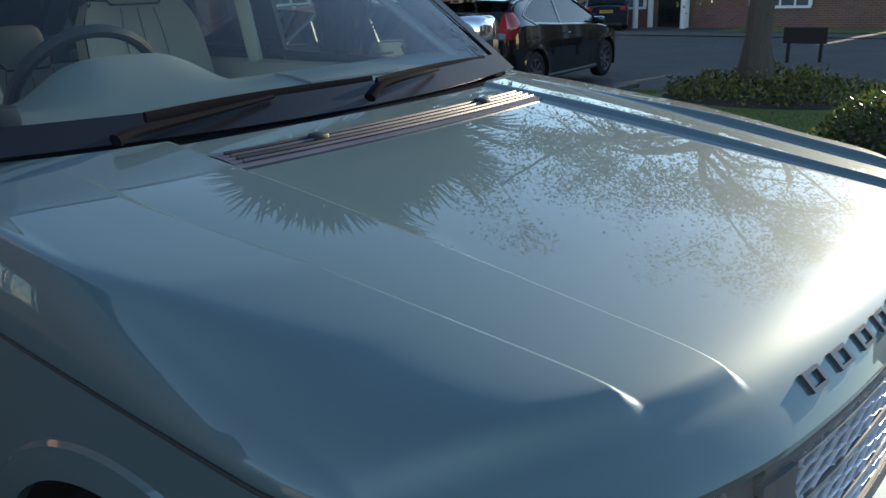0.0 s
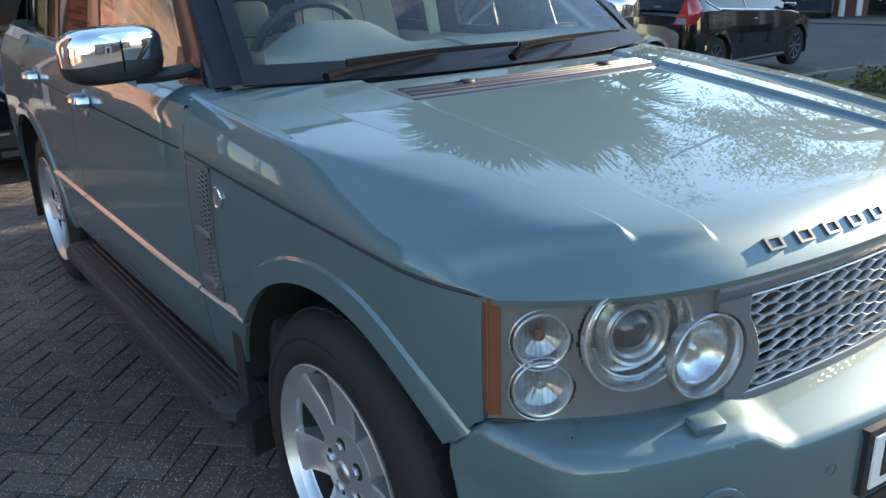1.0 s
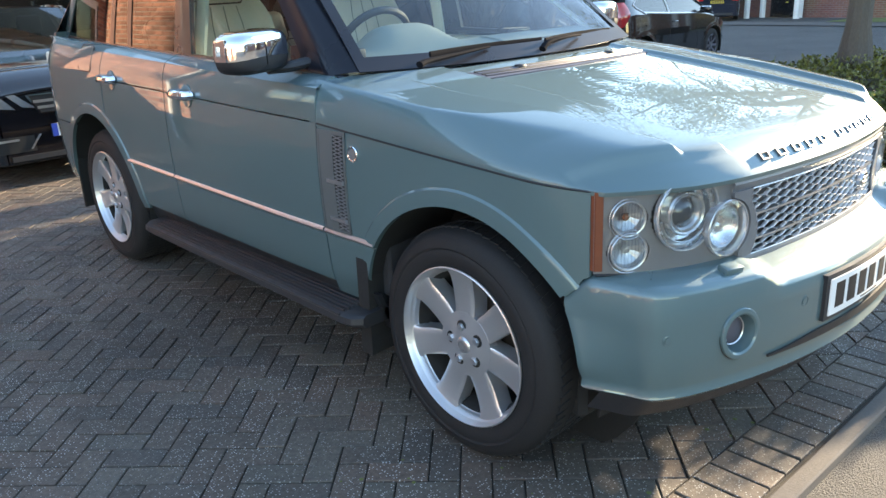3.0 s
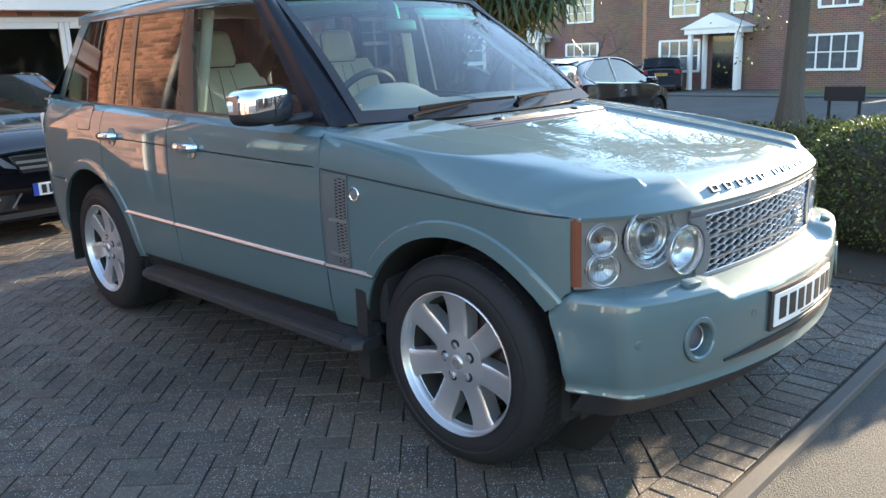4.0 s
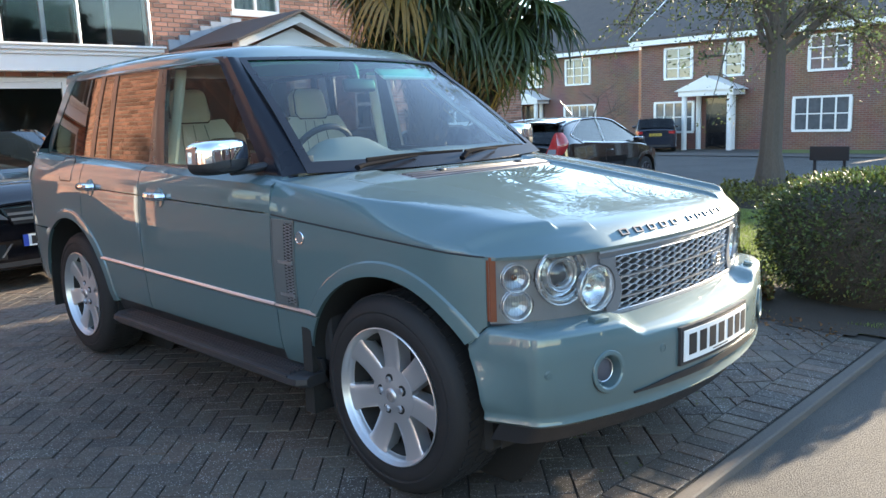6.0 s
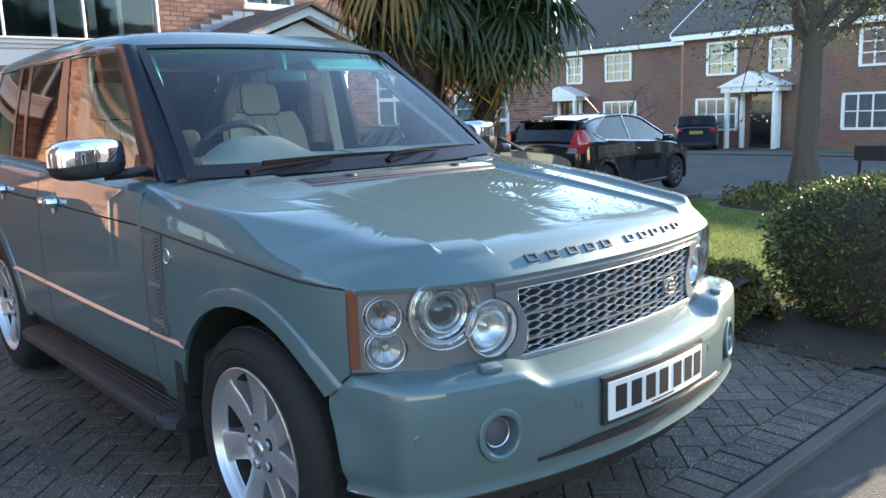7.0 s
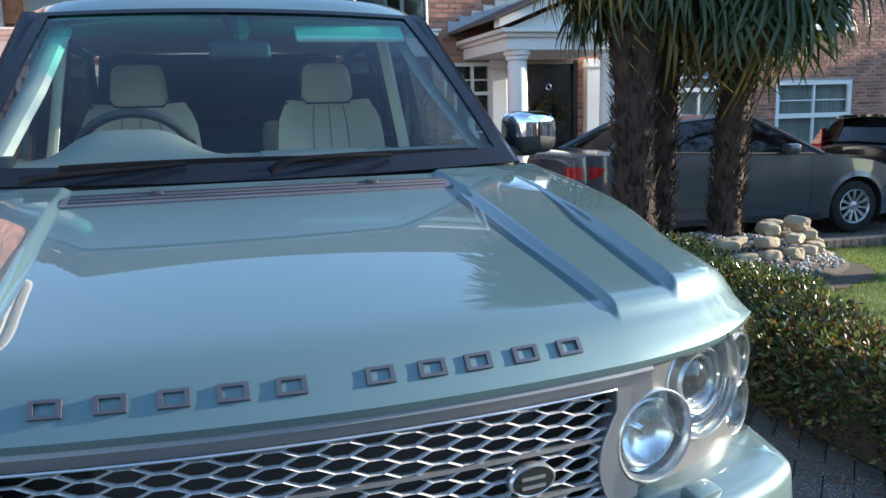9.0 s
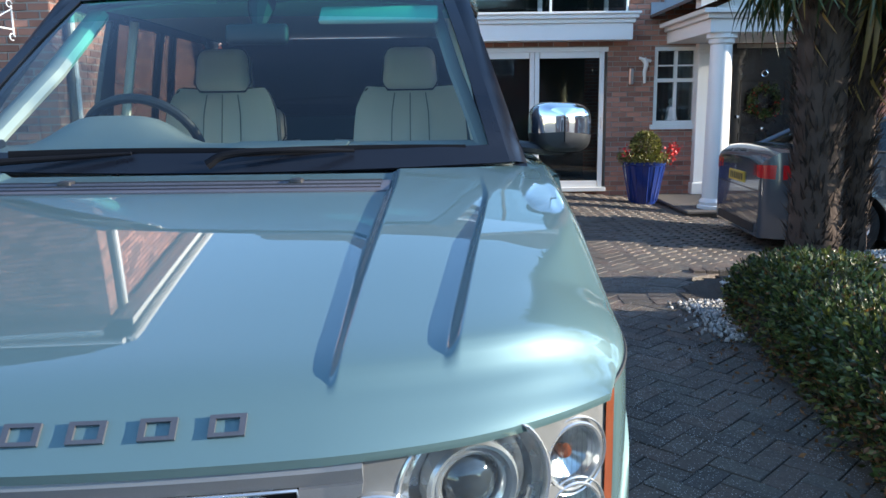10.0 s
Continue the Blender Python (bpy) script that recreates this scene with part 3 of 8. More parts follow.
    for sx in (-1, 1):
        n = V(sx * 0.31, -0.95, 0.03).normalized()
        c = face(sx * 0.590, 0.552, -0.002)
        m = axis_to(c, n) @ Matrix.Diagonal((0.92, 1.0, 1.0, 1.0))
        bm = lathe(BM(), [(0.073, -0.006), (0.073, 0.006), (0.071, 0.0085), (0.067, 0.0095), (0.059, 0.0095), (0.054, 0.006), (0.046, -0.022), (0.043, -0.034)], 36, m)
        fog = part("fog_lamp", bm, PAINT, bumper, "round fog lamp with a painted ring")
        bm = lathe(BM(), [(0.0751, -0.004), (0.0751, 0.001), (0.073, 0.001)], 36, m)
        part("ring_gap", bm, INK, fog)
        bm = lathe(BM(), [(0.0, -0.020), (0.022, -0.022), (0.045, -0.030)], 36, m)
        part("lens", bm, VIOLETGREY, fog, "grey fog lamp lens")
        bm = lathe(BM(), [(0.044, -0.028), (0.041, -0.022), (0.038, -0.024)], 36, m)
        part("lens_ring", bm, SATIN, fog)
        for x, z in ((0.794, 0.573), (0.345, 0.585)):
            n2 = V(sx * 0.55 * x, -0.93, 0.0).normalized()
            cc = V(sx * x, [p.y for p in bumper_curve(0.57) if p.x >= x][0] - 0.004, z)
            bm = lathe(BM(), [(0.0, 0.0035), (0.010, 0.0035), (0.0105, 0.001), (0.013, 0.001), (0.0135, 0.003), (0.0165, 0.002), (0.017, -0.004)], 20, axis_to(cc, n2))
            part("parking_sensor", bm, PAINT, bumper)
        # headlamp washer cover
        bm = BM()
        box(bm, -0.030, 0.030, -0.019, 0.019, -0.010, 0.010, 0.005, pose(sx * 0.580, -0.705, 0.722, 10, 0, sx * 17), 2)
        part("washer_cover", bm, PAINT, bumper)


build_bumper()


# lamps and grille
def face_n(x):
    d = (front_shift(abs(x) + 0.01) - front_shift(abs(x) - 0.01)) / 0.02
    return V(math.copysign(d, x), -1, 0).normalized()


def build_front():
    # dark opening behind everything
    bm = BM()
    sheet(bm, lambda x, z: (x, face_y(x) + 0.085, z), lin(-0.84, 0.84, 40), lin(0.68, 0.955, 4), 0.01, (0, 1, 0))
    part("front_backing", bm, INK, car)
    for s in (-1, 1):
        bm = BM()
        def edge_in(z):
            return lerp(0.478, 0.512, sstep(0.70, 0.95, z))
        lamps = (("indicator", 0.781, 0.871, 0.046, "ind"), ("side_lamp", 0.779, 0.781, 0.050, "side"), ("dip_lamp", 0.645, 0.870, 0.100, "main"), ("main_lamp", 0.521, 0.810, 0.077, "inner"))
        # the grey panel, open where the lamps sit
        sheet(bm, lambda u, v: (lambda z: (lambda x: (s * x, face_y(x), z))(lerp(edge_in(z), 0.847, u)))(lerp(lerp(0.710, 0.722, u), 0.9485, v)), lin(0, 1, 110), lin(0, 1, 64))
        gone = [f for f in bm.faces if any(math.hypot((abs(f.calc_center_median().x) - x) / 0.93, f.calc_center_median().z - z) < r - 0.003 for _, x, z, r, _ in lamps)]
        bmesh.ops.delete(bm, geom=gone, context="FACES")
        lamp = part("headlamp", bm, LAMPGREY, car, "grey headlamp unit with round clear lamps and an amber edge")
        bm = BM()
        sheet(bm, lambda x, z: (s * x, face_y(x, 0.005), z), lin(0.833, 0.8465, 4), lin(0.730, 0.945, 6), 0.02, (0, 1, 0))
        part("amber_marker", bm, AMBER, lamp)
        for nm, x, z, r, kind in lamps:
            n = face_n(s * x) * 0.75 + V(0, -0.25, 0)
            m = axis_to((s * x, face_y(x, 0.0 if kind != "inner" else 0.006), z), n)
            def add(pname, prof, material, parent, seg=48, flute=0.0, count=0):
                bm = lathe(BM(), prof, seg, m)
                for v in bm.verts:
                    if flute:
                        q = m.inverted() @ v.co
                        v.co = m @ (q + V(0, 0, flute * math.cos(count * math.atan2(q.y, q.x)) * clamp(math.hypot(q.x, q.y) / r)))
                    v.co.z = min(v.co.z, 0.948)
                return part(pname, bm, material, parent, sharp=25 if flute else 35)
            bezel = add(nm, [(r + 0.003, -0.010), (r + 0.003, 0.003), (r + 0.001, 0.005), (r - 0.002, 0.004), (r - 0.005, -0.002), (r - 0.006, -0.010)], LAMPRIM, lamp)
            if kind == "main":
                add("reflector", [(0.095, -0.004), (0.090, -0.016), (0.083, -0.012), (0.078, -0.028), (0.066, -0.034), (0.058, -0.036)], REFLECTOR, bezel, 64, 0.0010, 14)
                add("projector_ring", [(0.062, -0.034), (0.061, -0.006), (0.057, -0.001), (0.052, -0.004), (0.049, -0.012), (0.045, -0.008), (0.040, -0.012), (0.037, -0.020)], LAMPRIM, bezel)
                add("projector_lens", [(0.0, -0.002), (0.015, -0.0035), (0.027, -0.009), (0.037, -0.019)], DARKLENS, bezel, 36)
                bm = BM()
                tube(bm, [m @ V(0.080 * math.cos(a), 0.080 * math.sin(a), -0.008) for a in lin(radians(190), radians(350), 24)], 0.0035, 6)
                part("light_guide", bm, SATIN, bezel)
            elif kind == "inner":
                add("tube_wall", [(0.074, -0.003), (0.072, -0.026), (0.061, -0.030), (0.060, -0.014), (0.057, -0.012), (0.054, -0.015)], LAMPRIM, bezel, 48)
                add("reflector", [(0.054, -0.015), (0.050, -0.022), (0.040, -0.033), (0.026, -0.040), (0.012, -0.043), (0.0, -0.044)], REFLECTOR, bezel, 48)
                add("bulb_shield", [(0.0, -0.022), (0.005, -0.023), (0.0065, -0.028), (0.007, -0.044)], CHROME, bezel, 20)
            else:
                add("outer_rim", [(r + 0.0105, -0.002), (r + 0.0105, 0.002), (r + 0.009, 0.0032), (r + 0.0072, 0.002), (r + 0.0072, -0.002)], LAMPRIM, bezel)
                add("reflector", [(r - 0.005, -0.004), (r * 0.8, -0.014), (r * 0.5, -0.024), (r * 0.2, -0.029), (0.0, -0.030)], SATIN, bezel, 60, 0.0010, 12)
                add("bulb", [(0.0, -0.010), (0.007, -0.012), (0.011, -0.018), (0.009, -0.030)], AMBER if kind == "ind" else SATIN, bezel, 16)
                for k in range(9):
                    xx = (k - 4) * r * 0.19
                    hh = math.sqrt(max(0, (r - 0.008) ** 2 - xx * xx))
                    bm = BM()
                    tube(bm, [m @ V(xx, -hh, -0.003), m @ V(xx, hh, -0.003)], 0.0014, 4)
                    part("lens_rib", bm, CLEAR, bezel)
            bulge = 1.0 if r > 0.06 else 0.45
            add("lens_cover", [(0.0, 0.016 * bulge), (r * 0.5, 0.0135 * bulge), (r * 0.85, 0.007 * bulge), (r - 0.002, 0.003)], CLEAR, bezel, 40)
        # outer clear cover of the whole unit
        bm = BM()
        sheet(bm, lambda u, v: (lambda z: (lambda x: (s * x, face_y(x, 0.026), z))(lerp(edge_in(z) + 0.006, 0.846, u)))(lerp(lerp(0.713, 0.725, u), 0.946, v)), lin(0, 1, 24), lin(0, 1, 6), 0.0)
        part("lamp_cover", bm, CLEAR, lamp)
        # Black tube drawn for the shaded gap along the lamp's lower edge.
        bm = BM()
        rim = [(lerp(0.478, 0.845, q), lerp(0.710, 0.722, q)) for q in lin(0, 1, 9)]
        tube(bm, [(s * x, face_y(x, 0.004), z - 0.002) for x, z in rim], 0.0035, 6)
        part("lamp_seal", bm, INK, lamp)
    # grille surround
    bm = BM()
    outer_top, outer_bot, in_top, in_bot = 0.946, 0.690, 0.908, 0.716
    def inner_x(z):
        return 0.452 - 0.032 * math.sin(clamp((z - 0.70) / 0.17) * math.pi) * (z < 0.87)
    def cheek_x(z):
        edge = lerp(0.478, 0.512, sstep(0.70, 0.95, z)) + 0.003
        return min(edge, 0.521 - math.sqrt(max(0.0, 0.0815 ** 2 - (z - 0.81) ** 2))) if abs(z - 0.81) < 0.0815 else edge
    # top and bottom rails, side cheeks
    sheet(bm, lambda x, z: (x, face_y(x, 0.012 - 1.2 * abs(z - 0.927) * 0.3), z), lin(-0.512, 0.512, 40), lin(in_top, outer_top, 5), 0.04, (0, 1, 0))
    sheet(bm, lambda x, z: (x, face_y(x, 0.016 - 0.3 * abs(z - 0.703)), z), lin(-0.480, 0.480, 40), lin(outer_bot, in_bot, 5), 0.04, (0, 1, 0))
    for s in (-1, 1):
        sheet(bm, lambda u, z: (lambda x: (s * x, face_y(x, 0.012), z))(lerp(inner_x(z) - 0.012, cheek_x(z), u)), lin(0, 1, 5), lin(in_bot, in_top, 40), 0.04, (0, 1, 0))
    grille = part("grille", bm, GREYPLASTIC, car, "silver-grey grille with hexagonal bright mesh")
    rim = [(x, in_top - 0.001) for x in lin(-0.438, 0.438, 30)] + [(inner_x(z) - 0.012, z) for z in lin(in_top - 0.006, in_bot + 0.006, 24)]
    rim += [(x, in_bot + 0.001) for x in lin(0.438, -0.438, 30)] + [(0.012 - inner_x(z), z) for z in lin(in_bot + 0.006, in_top - 0.006, 24)]
    bm = BM()
    tube(bm, [(x, face_y(x, 0.010), z) for x, z in rim], 0.0022, 6, True)
    part("mesh_rim", bm, VENTMESH, grille, "thin bright rim round the mesh")
    bands = ((0.716, 0.754, 2), (0.758, 0.827, 3), (0.831, 0.908, 3.5))
    for zb in (0.756, 0.829):
        bm = BM()
        sheet(bm, lambda x, z: (x, face_y(x, 0.006), z), lin(-0.432, 0.432, 30), lin(zb - 0.003, zb + 0.003, 3), 0.02, (0, 1, 0))
        part("grille_slat", bm, VENTMESH, grille)
    a, e = 0.036, 0.011
    for z0, z1, nr in bands:
        bm = BM()
        h = (z1 - z0) / nr
        P = lambda x, z: (x, face_y(x, -0.003), z)
        def wire(p, q):
            (xa, za), (xb, zb) = p, q
            if max(abs(xa), abs(xb)) > 0.444 or (za < z0 - 1e-6 and zb < z0 - 1e-6) or (za > z1 + 1e-6 and zb > z1 + 1e-6):
                return
            if za > zb:
                xa, za, xb, zb = xb, zb, xa, za
            if zb - za > 1e-9:
                ta, tb = clamp((z0 - za) / (zb - za)), clamp((z1 - za) / (zb - za))
                xa, xb, za, zb = lerp(xa, xb, ta), lerp(xa, xb, tb), lerp(za, zb, ta), lerp(za, zb, tb)
            if math.hypot(xb - xa, zb - za) > 0.002:
                tube(bm, [P(xa, za), P(xb, zb)], 0.0065, 6, flat=0.2)
        for c in range(-11, 12):
            for r in range(-1, int(nr) + 2):
                x, z = c * (a + e), z0 + (r + 0.5 * (c % 2)) * h + h * 0.5
                wire((x - e, z + h / 2), (x + e, z + h / 2))
                wire((x + e, z + h / 2), (x + a, z))
                wire((x - e, z + h / 2), (x - a, z))
        part("mesh", bm, MESHSILVER, grille, "bright hexagonal mesh")
    bm = lathe(BM(), [(0.0, 0.006), (0.030, 0.006), (0.034, 0.008), (0.037, 0.004), (0.037, -0.01)], 36, axis_to((0.285, face_y(0.285, 0.008), 0.792), face_n(0.3)) @ Matrix.Diagonal((1.08, 0.68, 1, 1)))
    badge = part("oval_badge", bm, SATIN, grille)
    bm = lathe(BM(), [(0.0, 0.009), (0.031, 0.0085)], 36, axis_to((0.285, face_y(0.285, 0.008), 0.792), face_n(0.3)) @ Matrix.Diagonal((1.08, 0.68, 1, 1)))
    part("centre", bm, mat("dark_enamel", (0.012, 0.016, 0.015), 0.3, 0, 0.6), badge)
    for dz in (-0.007, 0.007):
        bm = BM()
        sheet(bm, lambda u, v: (0.285 + u, face_y(0.285 + u, 0.0185), 0.792 + dz - 0.0035 + v), lin(-0.020, 0.020, 3), lin(0, 0.005, 2), 0.002, (0, 1, 0))
        part("badge_bar", bm, SATIN, badge)


build_front()


# cabin: roof, pillars, glass
def GW(z, y=1.9):
    k = clamp((z - 1.2) / 0.5, 0, 1.2)
    return 0.842 - 0.088 * k - 0.058 * (max(0, 1.9 - y) / 0.6) ** 1.6 * k - 0.075 * max(0, y - 2.55) ** 2 - 0.10 * max(0, z - 1.70) + 0.008 * max(0.0, 1 - ((z - 1.45) / 0.27) ** 2)


def build_cabin():
    def sl(bm, q, o=0.0, t=0.0, nu=10, nv=10):
        """A patch of the side between the corners q (y, z), set out by o."""
        def f(u, v):
            y = lerp(lerp(q[0][0], q[1][0], u), lerp(q[3][0], q[2][0], u), v)
            z = lerp(lerp(q[0][1], q[1][1], u), lerp(q[3][1], q[2][1], u), v)
            return (s * (GW(z, y) + o), y, z)
        sheet(bm, f, lin(0, 1, nu), lin(0, 1, nv), t, (-s, 0, 0))
    for s in (-1, 1):
        # glass
        gb = lambda y: belt(y) + 0.030
        panes = (("front_window", [(0.80, gb(0.80) + 0.01), (1.758, gb(1.8)), (1.802, 1.698), (1.335, 1.686)], SIDEGLASS),
                 ("rear_window", [(1.925, gb(1.95)), (2.432, gb(2.45)), (2.378, 1.700), (1.876, 1.700)], TINTGLASS),
                 ("vent_window", [(2.470, gb(2.5)), (2.662, gb(2.65)), (2.556, 1.700), (2.428, 1.700)], TINTGLASS),
                 ("quarter_window", [(2.712, gb(2.7)), (3.58, gb(3.5)), (3.06, 1.700), (2.598, 1.700)], TINTGLASS))
        for nm, q, g in panes:
            bm = BM()
            sl(bm, q, -0.004, 0.0, 24, 16)
            part(nm, bm, g, car)
        # frames and pillars
        strips = (("sail", [(0.70, gb(0.70) - 0.012), (0.93, gb(0.93)), (0.96, 1.27), (0.80, 1.27)], GLOSSBLACK),
                  ("waist_seal", [(0.72, gb(0.72) - 0.012), (3.62, gb(3.42) - 0.012), (3.60, gb(3.42) + 0.006), (0.73, gb(0.72) + 0.010)], BROWNBLACK),
                  ("b_pillar", [(1.753, gb(1.8)), (1.928, gb(1.9)), (1.880, 1.702), (1.798, 1.702)], BROWNBLACK),
                  ("window_bar", [(2.428, gb(2.45)), (2.473, gb(2.48)), (2.431, 1.702), (2.374, 1.702)], BROWNBLACK),
                  ("c_pillar", [(2.658, gb(2.65)), (2.716, gb(2.7)), (2.602, 1.702), (2.552, 1.702)], BROWNBLACK),
                  ("window_header", [(1.30, 1.684), (3.04, 1.696), (3.01, 1.722), (1.34, 1.722)], BROWNBLACK),
                  ("d_pillar", [(3.575, gb(3.5)), (3.72, gb(3.5)), (3.20, 1.71), (3.055, 1.71)], PAINT))
        for nm, q, g in strips:
            bm = BM()
            sl(bm, q, 0.0, 0.022, 16, 8)
            part(nm, bm, g, car)
        # a pillar: from the screen's edge round to the side window
        a0, a1 = V(s * 0.770, 0.585, 1.188), V(s * 0.628, 1.285, 1.708)
        b0, b1 = V(s * (GW(1.178) - 0.004), 0.690, 1.168), V(s * (GW(1.70, 1.29) - 0.004), 1.310, 1.708)
        c0, c1 = V(s * (GW(1.20) + 0.001), 0.830, 1.19), V(s * (GW(1.70, 1.35) + 0.001), 1.365, 1.705)
        bm = BM()
        def pil(u, v):
            p, q, r = a0.lerp(a1, v), b0.lerp(b1, v), c0.lerp(c1, v)
            c = p.lerp(q, u * 2) if u < 0.5 else q.lerp(r, u * 2 - 1)
            return c + V(s * 0.35, -0.8, 0.4) * 0.02 * math.sin(math.pi * min(1, u * 1.4))
        sheet(bm, pil, lin(0, 1, 13), lin(0, 1, 16), 0.03, (-s * 0.5, 0.6, 0))
        part("a_pillar", bm, GLOSSBLACK, car)
    # windscreen
    def scr(u, v, o=0.0):
        e = abs(u)
        b = V(0.785 * u, 0.505 + 0.095 * u * u, 1.182 + 0.012 * u * u)
        t = V(0.645 * u, 1.235 + 0.055 * u * u, 1.722 - 0.014 * u * u)
        p = b.lerp(t, v)
        return p + V(0, -0.55, 0.83) * (0.018 * math.sin(math.pi * v) + o)
    bm = BM()
    sheet(bm, lambda u, v: scr(u, v), lin(-1, 1, 30), lin(0, 0.80, 20), 0.0)
    ws = part("windscreen", bm, WINDSCREEN, car, "clear windscreen with a green shade band")
    bm = BM()
    sheet(bm, lambda u, v: scr(u, v), lin(-1, 1, 30), lin(0.80, 1.0, 6), 0.0)
    part("shade_band", bm, SHADEBAND, ws)
    for nm, ua, ub, va, vb in (("screen_border", -1, 1, -0.02, 0.06), ("screen_border", -1, 1, 0.968, 1.0), ("screen_border", -1.0, -0.945, 0.05, 1.0), ("screen_border", 0.945, 1.0, 0.05, 1.0)):
        bm = BM()
        sheet(bm, lambda u, v: scr(u, v, 0.002), lin(ua, ub, 24 if ub - ua > 1 else 3), lin(va, vb, 16 if ub - ua < 1 else 4), 0.004)
        part(nm, bm, GLOSSBLACK, ws)
    # scuttle between bonnet and screen
    bm = BM()
    sheet(bm, lambda x, v: (x, lerp(0.37 + 0.21 * min(1, abs(x) / 0.85) ** 2 * 0.95, 0.515 + 0.12 * (x / 0.8) ** 2, v), lerp(1.150 - 0.012 * x * x, 1.178, v) - 0.012 * math.sin(math.pi * v)), lin(-0.84, 0.84, 30), lin(0, 1, 8), 0.02, (0, 0, -1))
    part("scuttle", bm, GLOSSBLACK, car)
    for s in (-1, 1):
        bm = BM()
        sheet(bm, lambda u, v: (s * lerp(0.76, 0.915, u), lerp(lerp(0.575, 0.63, u), lerp(0.70, 0.665, u), v), lerp(1.158, 1.171, v) - 0.028 * u ** 3), lin(0, 1, 9), lin(0, 1, 5), 0.03, (0, 0, -1))
        part("scuttle_corner", bm, PAINT, car)
    # wipers
    for x0, y0, x1, y1, rise in ((-0.60, 0.505, 0.13, 0.545, 0.0), (0.02, 0.475, 0.67, 0.60, 0.016)):
        arm = [(x0, y0 - 0.02, 1.198), (x0 + 0.05, y0 - 0.012, 1.206 + rise), (lerp(x0, x1, 0.3), y0 + 0.006, 1.215 + rise), (lerp(x0, x1, 0.55), lerp(y0, y1, 0.5) + 0.01, 1.224)]
        bm = BM()
        tube(bm, spline(arm, 14), 0.010, 8, radii=lin(0.016, 0.006, 14), flat=0.8)
        wiper = part("wiper", bm, WIPER, car, "black windscreen wiper at rest")
        bm = BM()
        tube(bm, spline([(lerp(x0, x1, q), lerp(y0, y1, q) + 0.012 + 0.015 * math.sin(math.pi * q), 1.2225 + 0.004 * math.sin(math.pi * q)) for q in (0.12, 0.35, 0.6, 0.8, 1.0)], 20), 0.006, 6, flat=2.0)
        part("wiper_blade", bm, WIPER, wiper)
    # roof
    def roof(u, v):
        y = lerp(1.235 + 0.055 * u * u, 3.34 - 0.06 * u * u, v)
        zc = 1.722 + 0.062 * math.sin(clamp(v * 11, 0, 1) * math.pi / 2) + 0.036 * math.sin(clamp(v * 2.6, 0, 1) * math.pi / 2) - 0.05 * max(0, v - 0.45) ** 2 * 2.2
        ze = 1.708 + 0.030 * math.sin(clamp(v * 11, 0, 1) * math.pi / 2) + 0.022 * math.sin(clamp(v * 2.4, 0, 1) * math.pi / 2) - 0.02 * max(0, v - 0.5)
        wd = lerp(0.672, 0.752, sstep(0, 0.2, v)) - 0.10 * max(0, v - 0.62)
        h = max(0, 1 - abs(u) ** 3.2) ** (1 / 2.0)
        z = lerp(ze - 0.045 * sstep(0.02, 0.2, v), zc, h) if abs(u) > 0.999 else lerp(ze - 0.03, zc, h)
        return (wd * math.copysign(abs(u) ** 0.9, u) if u else 0, y, z)
    us = [-math.sin(t) for t in lin(math.pi / 2, 0, 22)][:-1] + [math.sin(t) for t in lin(0, math.pi / 2, 22)]
    bm = BM()
    sheet(bm, roof, us, lin(0, 0.1, 10)[:-1] + lin(0.1, 1, 36), 0.02, (0, 0, -1))
    part("roof", bm, PAINT, car)
    bm = BM()
    sheet(bm, lambda u, v: (lambda p: (p[0] * 0.97, p[1] + 0.03, p[2] - 0.045))(roof(u * 0.93, 0.02 + v * 0.95)), lin(-1, 1, 16), lin(0, 1, 12), 0.008, (0, 0, -1))
    part("headlining", bm, TRIM, car)
    # painted rails between the side windows and the roof
    for s in (-1, 1):
        def cant(v, q):
            e = Vector(roof(s, v))
            g = V(s * (GW(1.695, e.y) + 0.003), e.y, 1.696 - 0.012 * sstep(0.06, 0.0, v))
            p = g.lerp(e, q)
            return p + V(s * 0.006 * math.sin(math.pi * q), 0, 0)
        bm = BM()
        sheet(bm, cant, lin(0.03, 0.93, 40), lin(0, 1, 5), 0.01, (-s, 0, 0))
        part("cant_rail", bm, PAINT, car)
    # tailgate and rear screen close the back
    bm = BM()
    sheet(bm, lambda x, v: (x * lerp(0.845, 0.66, max(0, v - 0.5) * 2), 3.76 - 0.04 * x * x - 0.60 * max(0, v - 0.58) ** 1.1, lerp(0.50, 1.75, v)), lin(-1, 1, 14), lin(0, 0.62, 10), 0.03, (0, -1, 0))
    tail = part("tailgate", bm, PAINT, car)
    bm = BM()
    sheet(bm, lambda x, v: (x * lerp(0.83, 0.66, max(0, v - 0.5) * 2), 3.76 - 0.04 * x * x - 1.5 * max(0, v - 0.60) ** 1.05, lerp(0.50, 1.75, v)), lin(-1, 1, 14), lin(0.62, 0.98, 8), 0.006, (0, -1, 0))
    part("rear_screen", bm, TINTGLASS, tail)
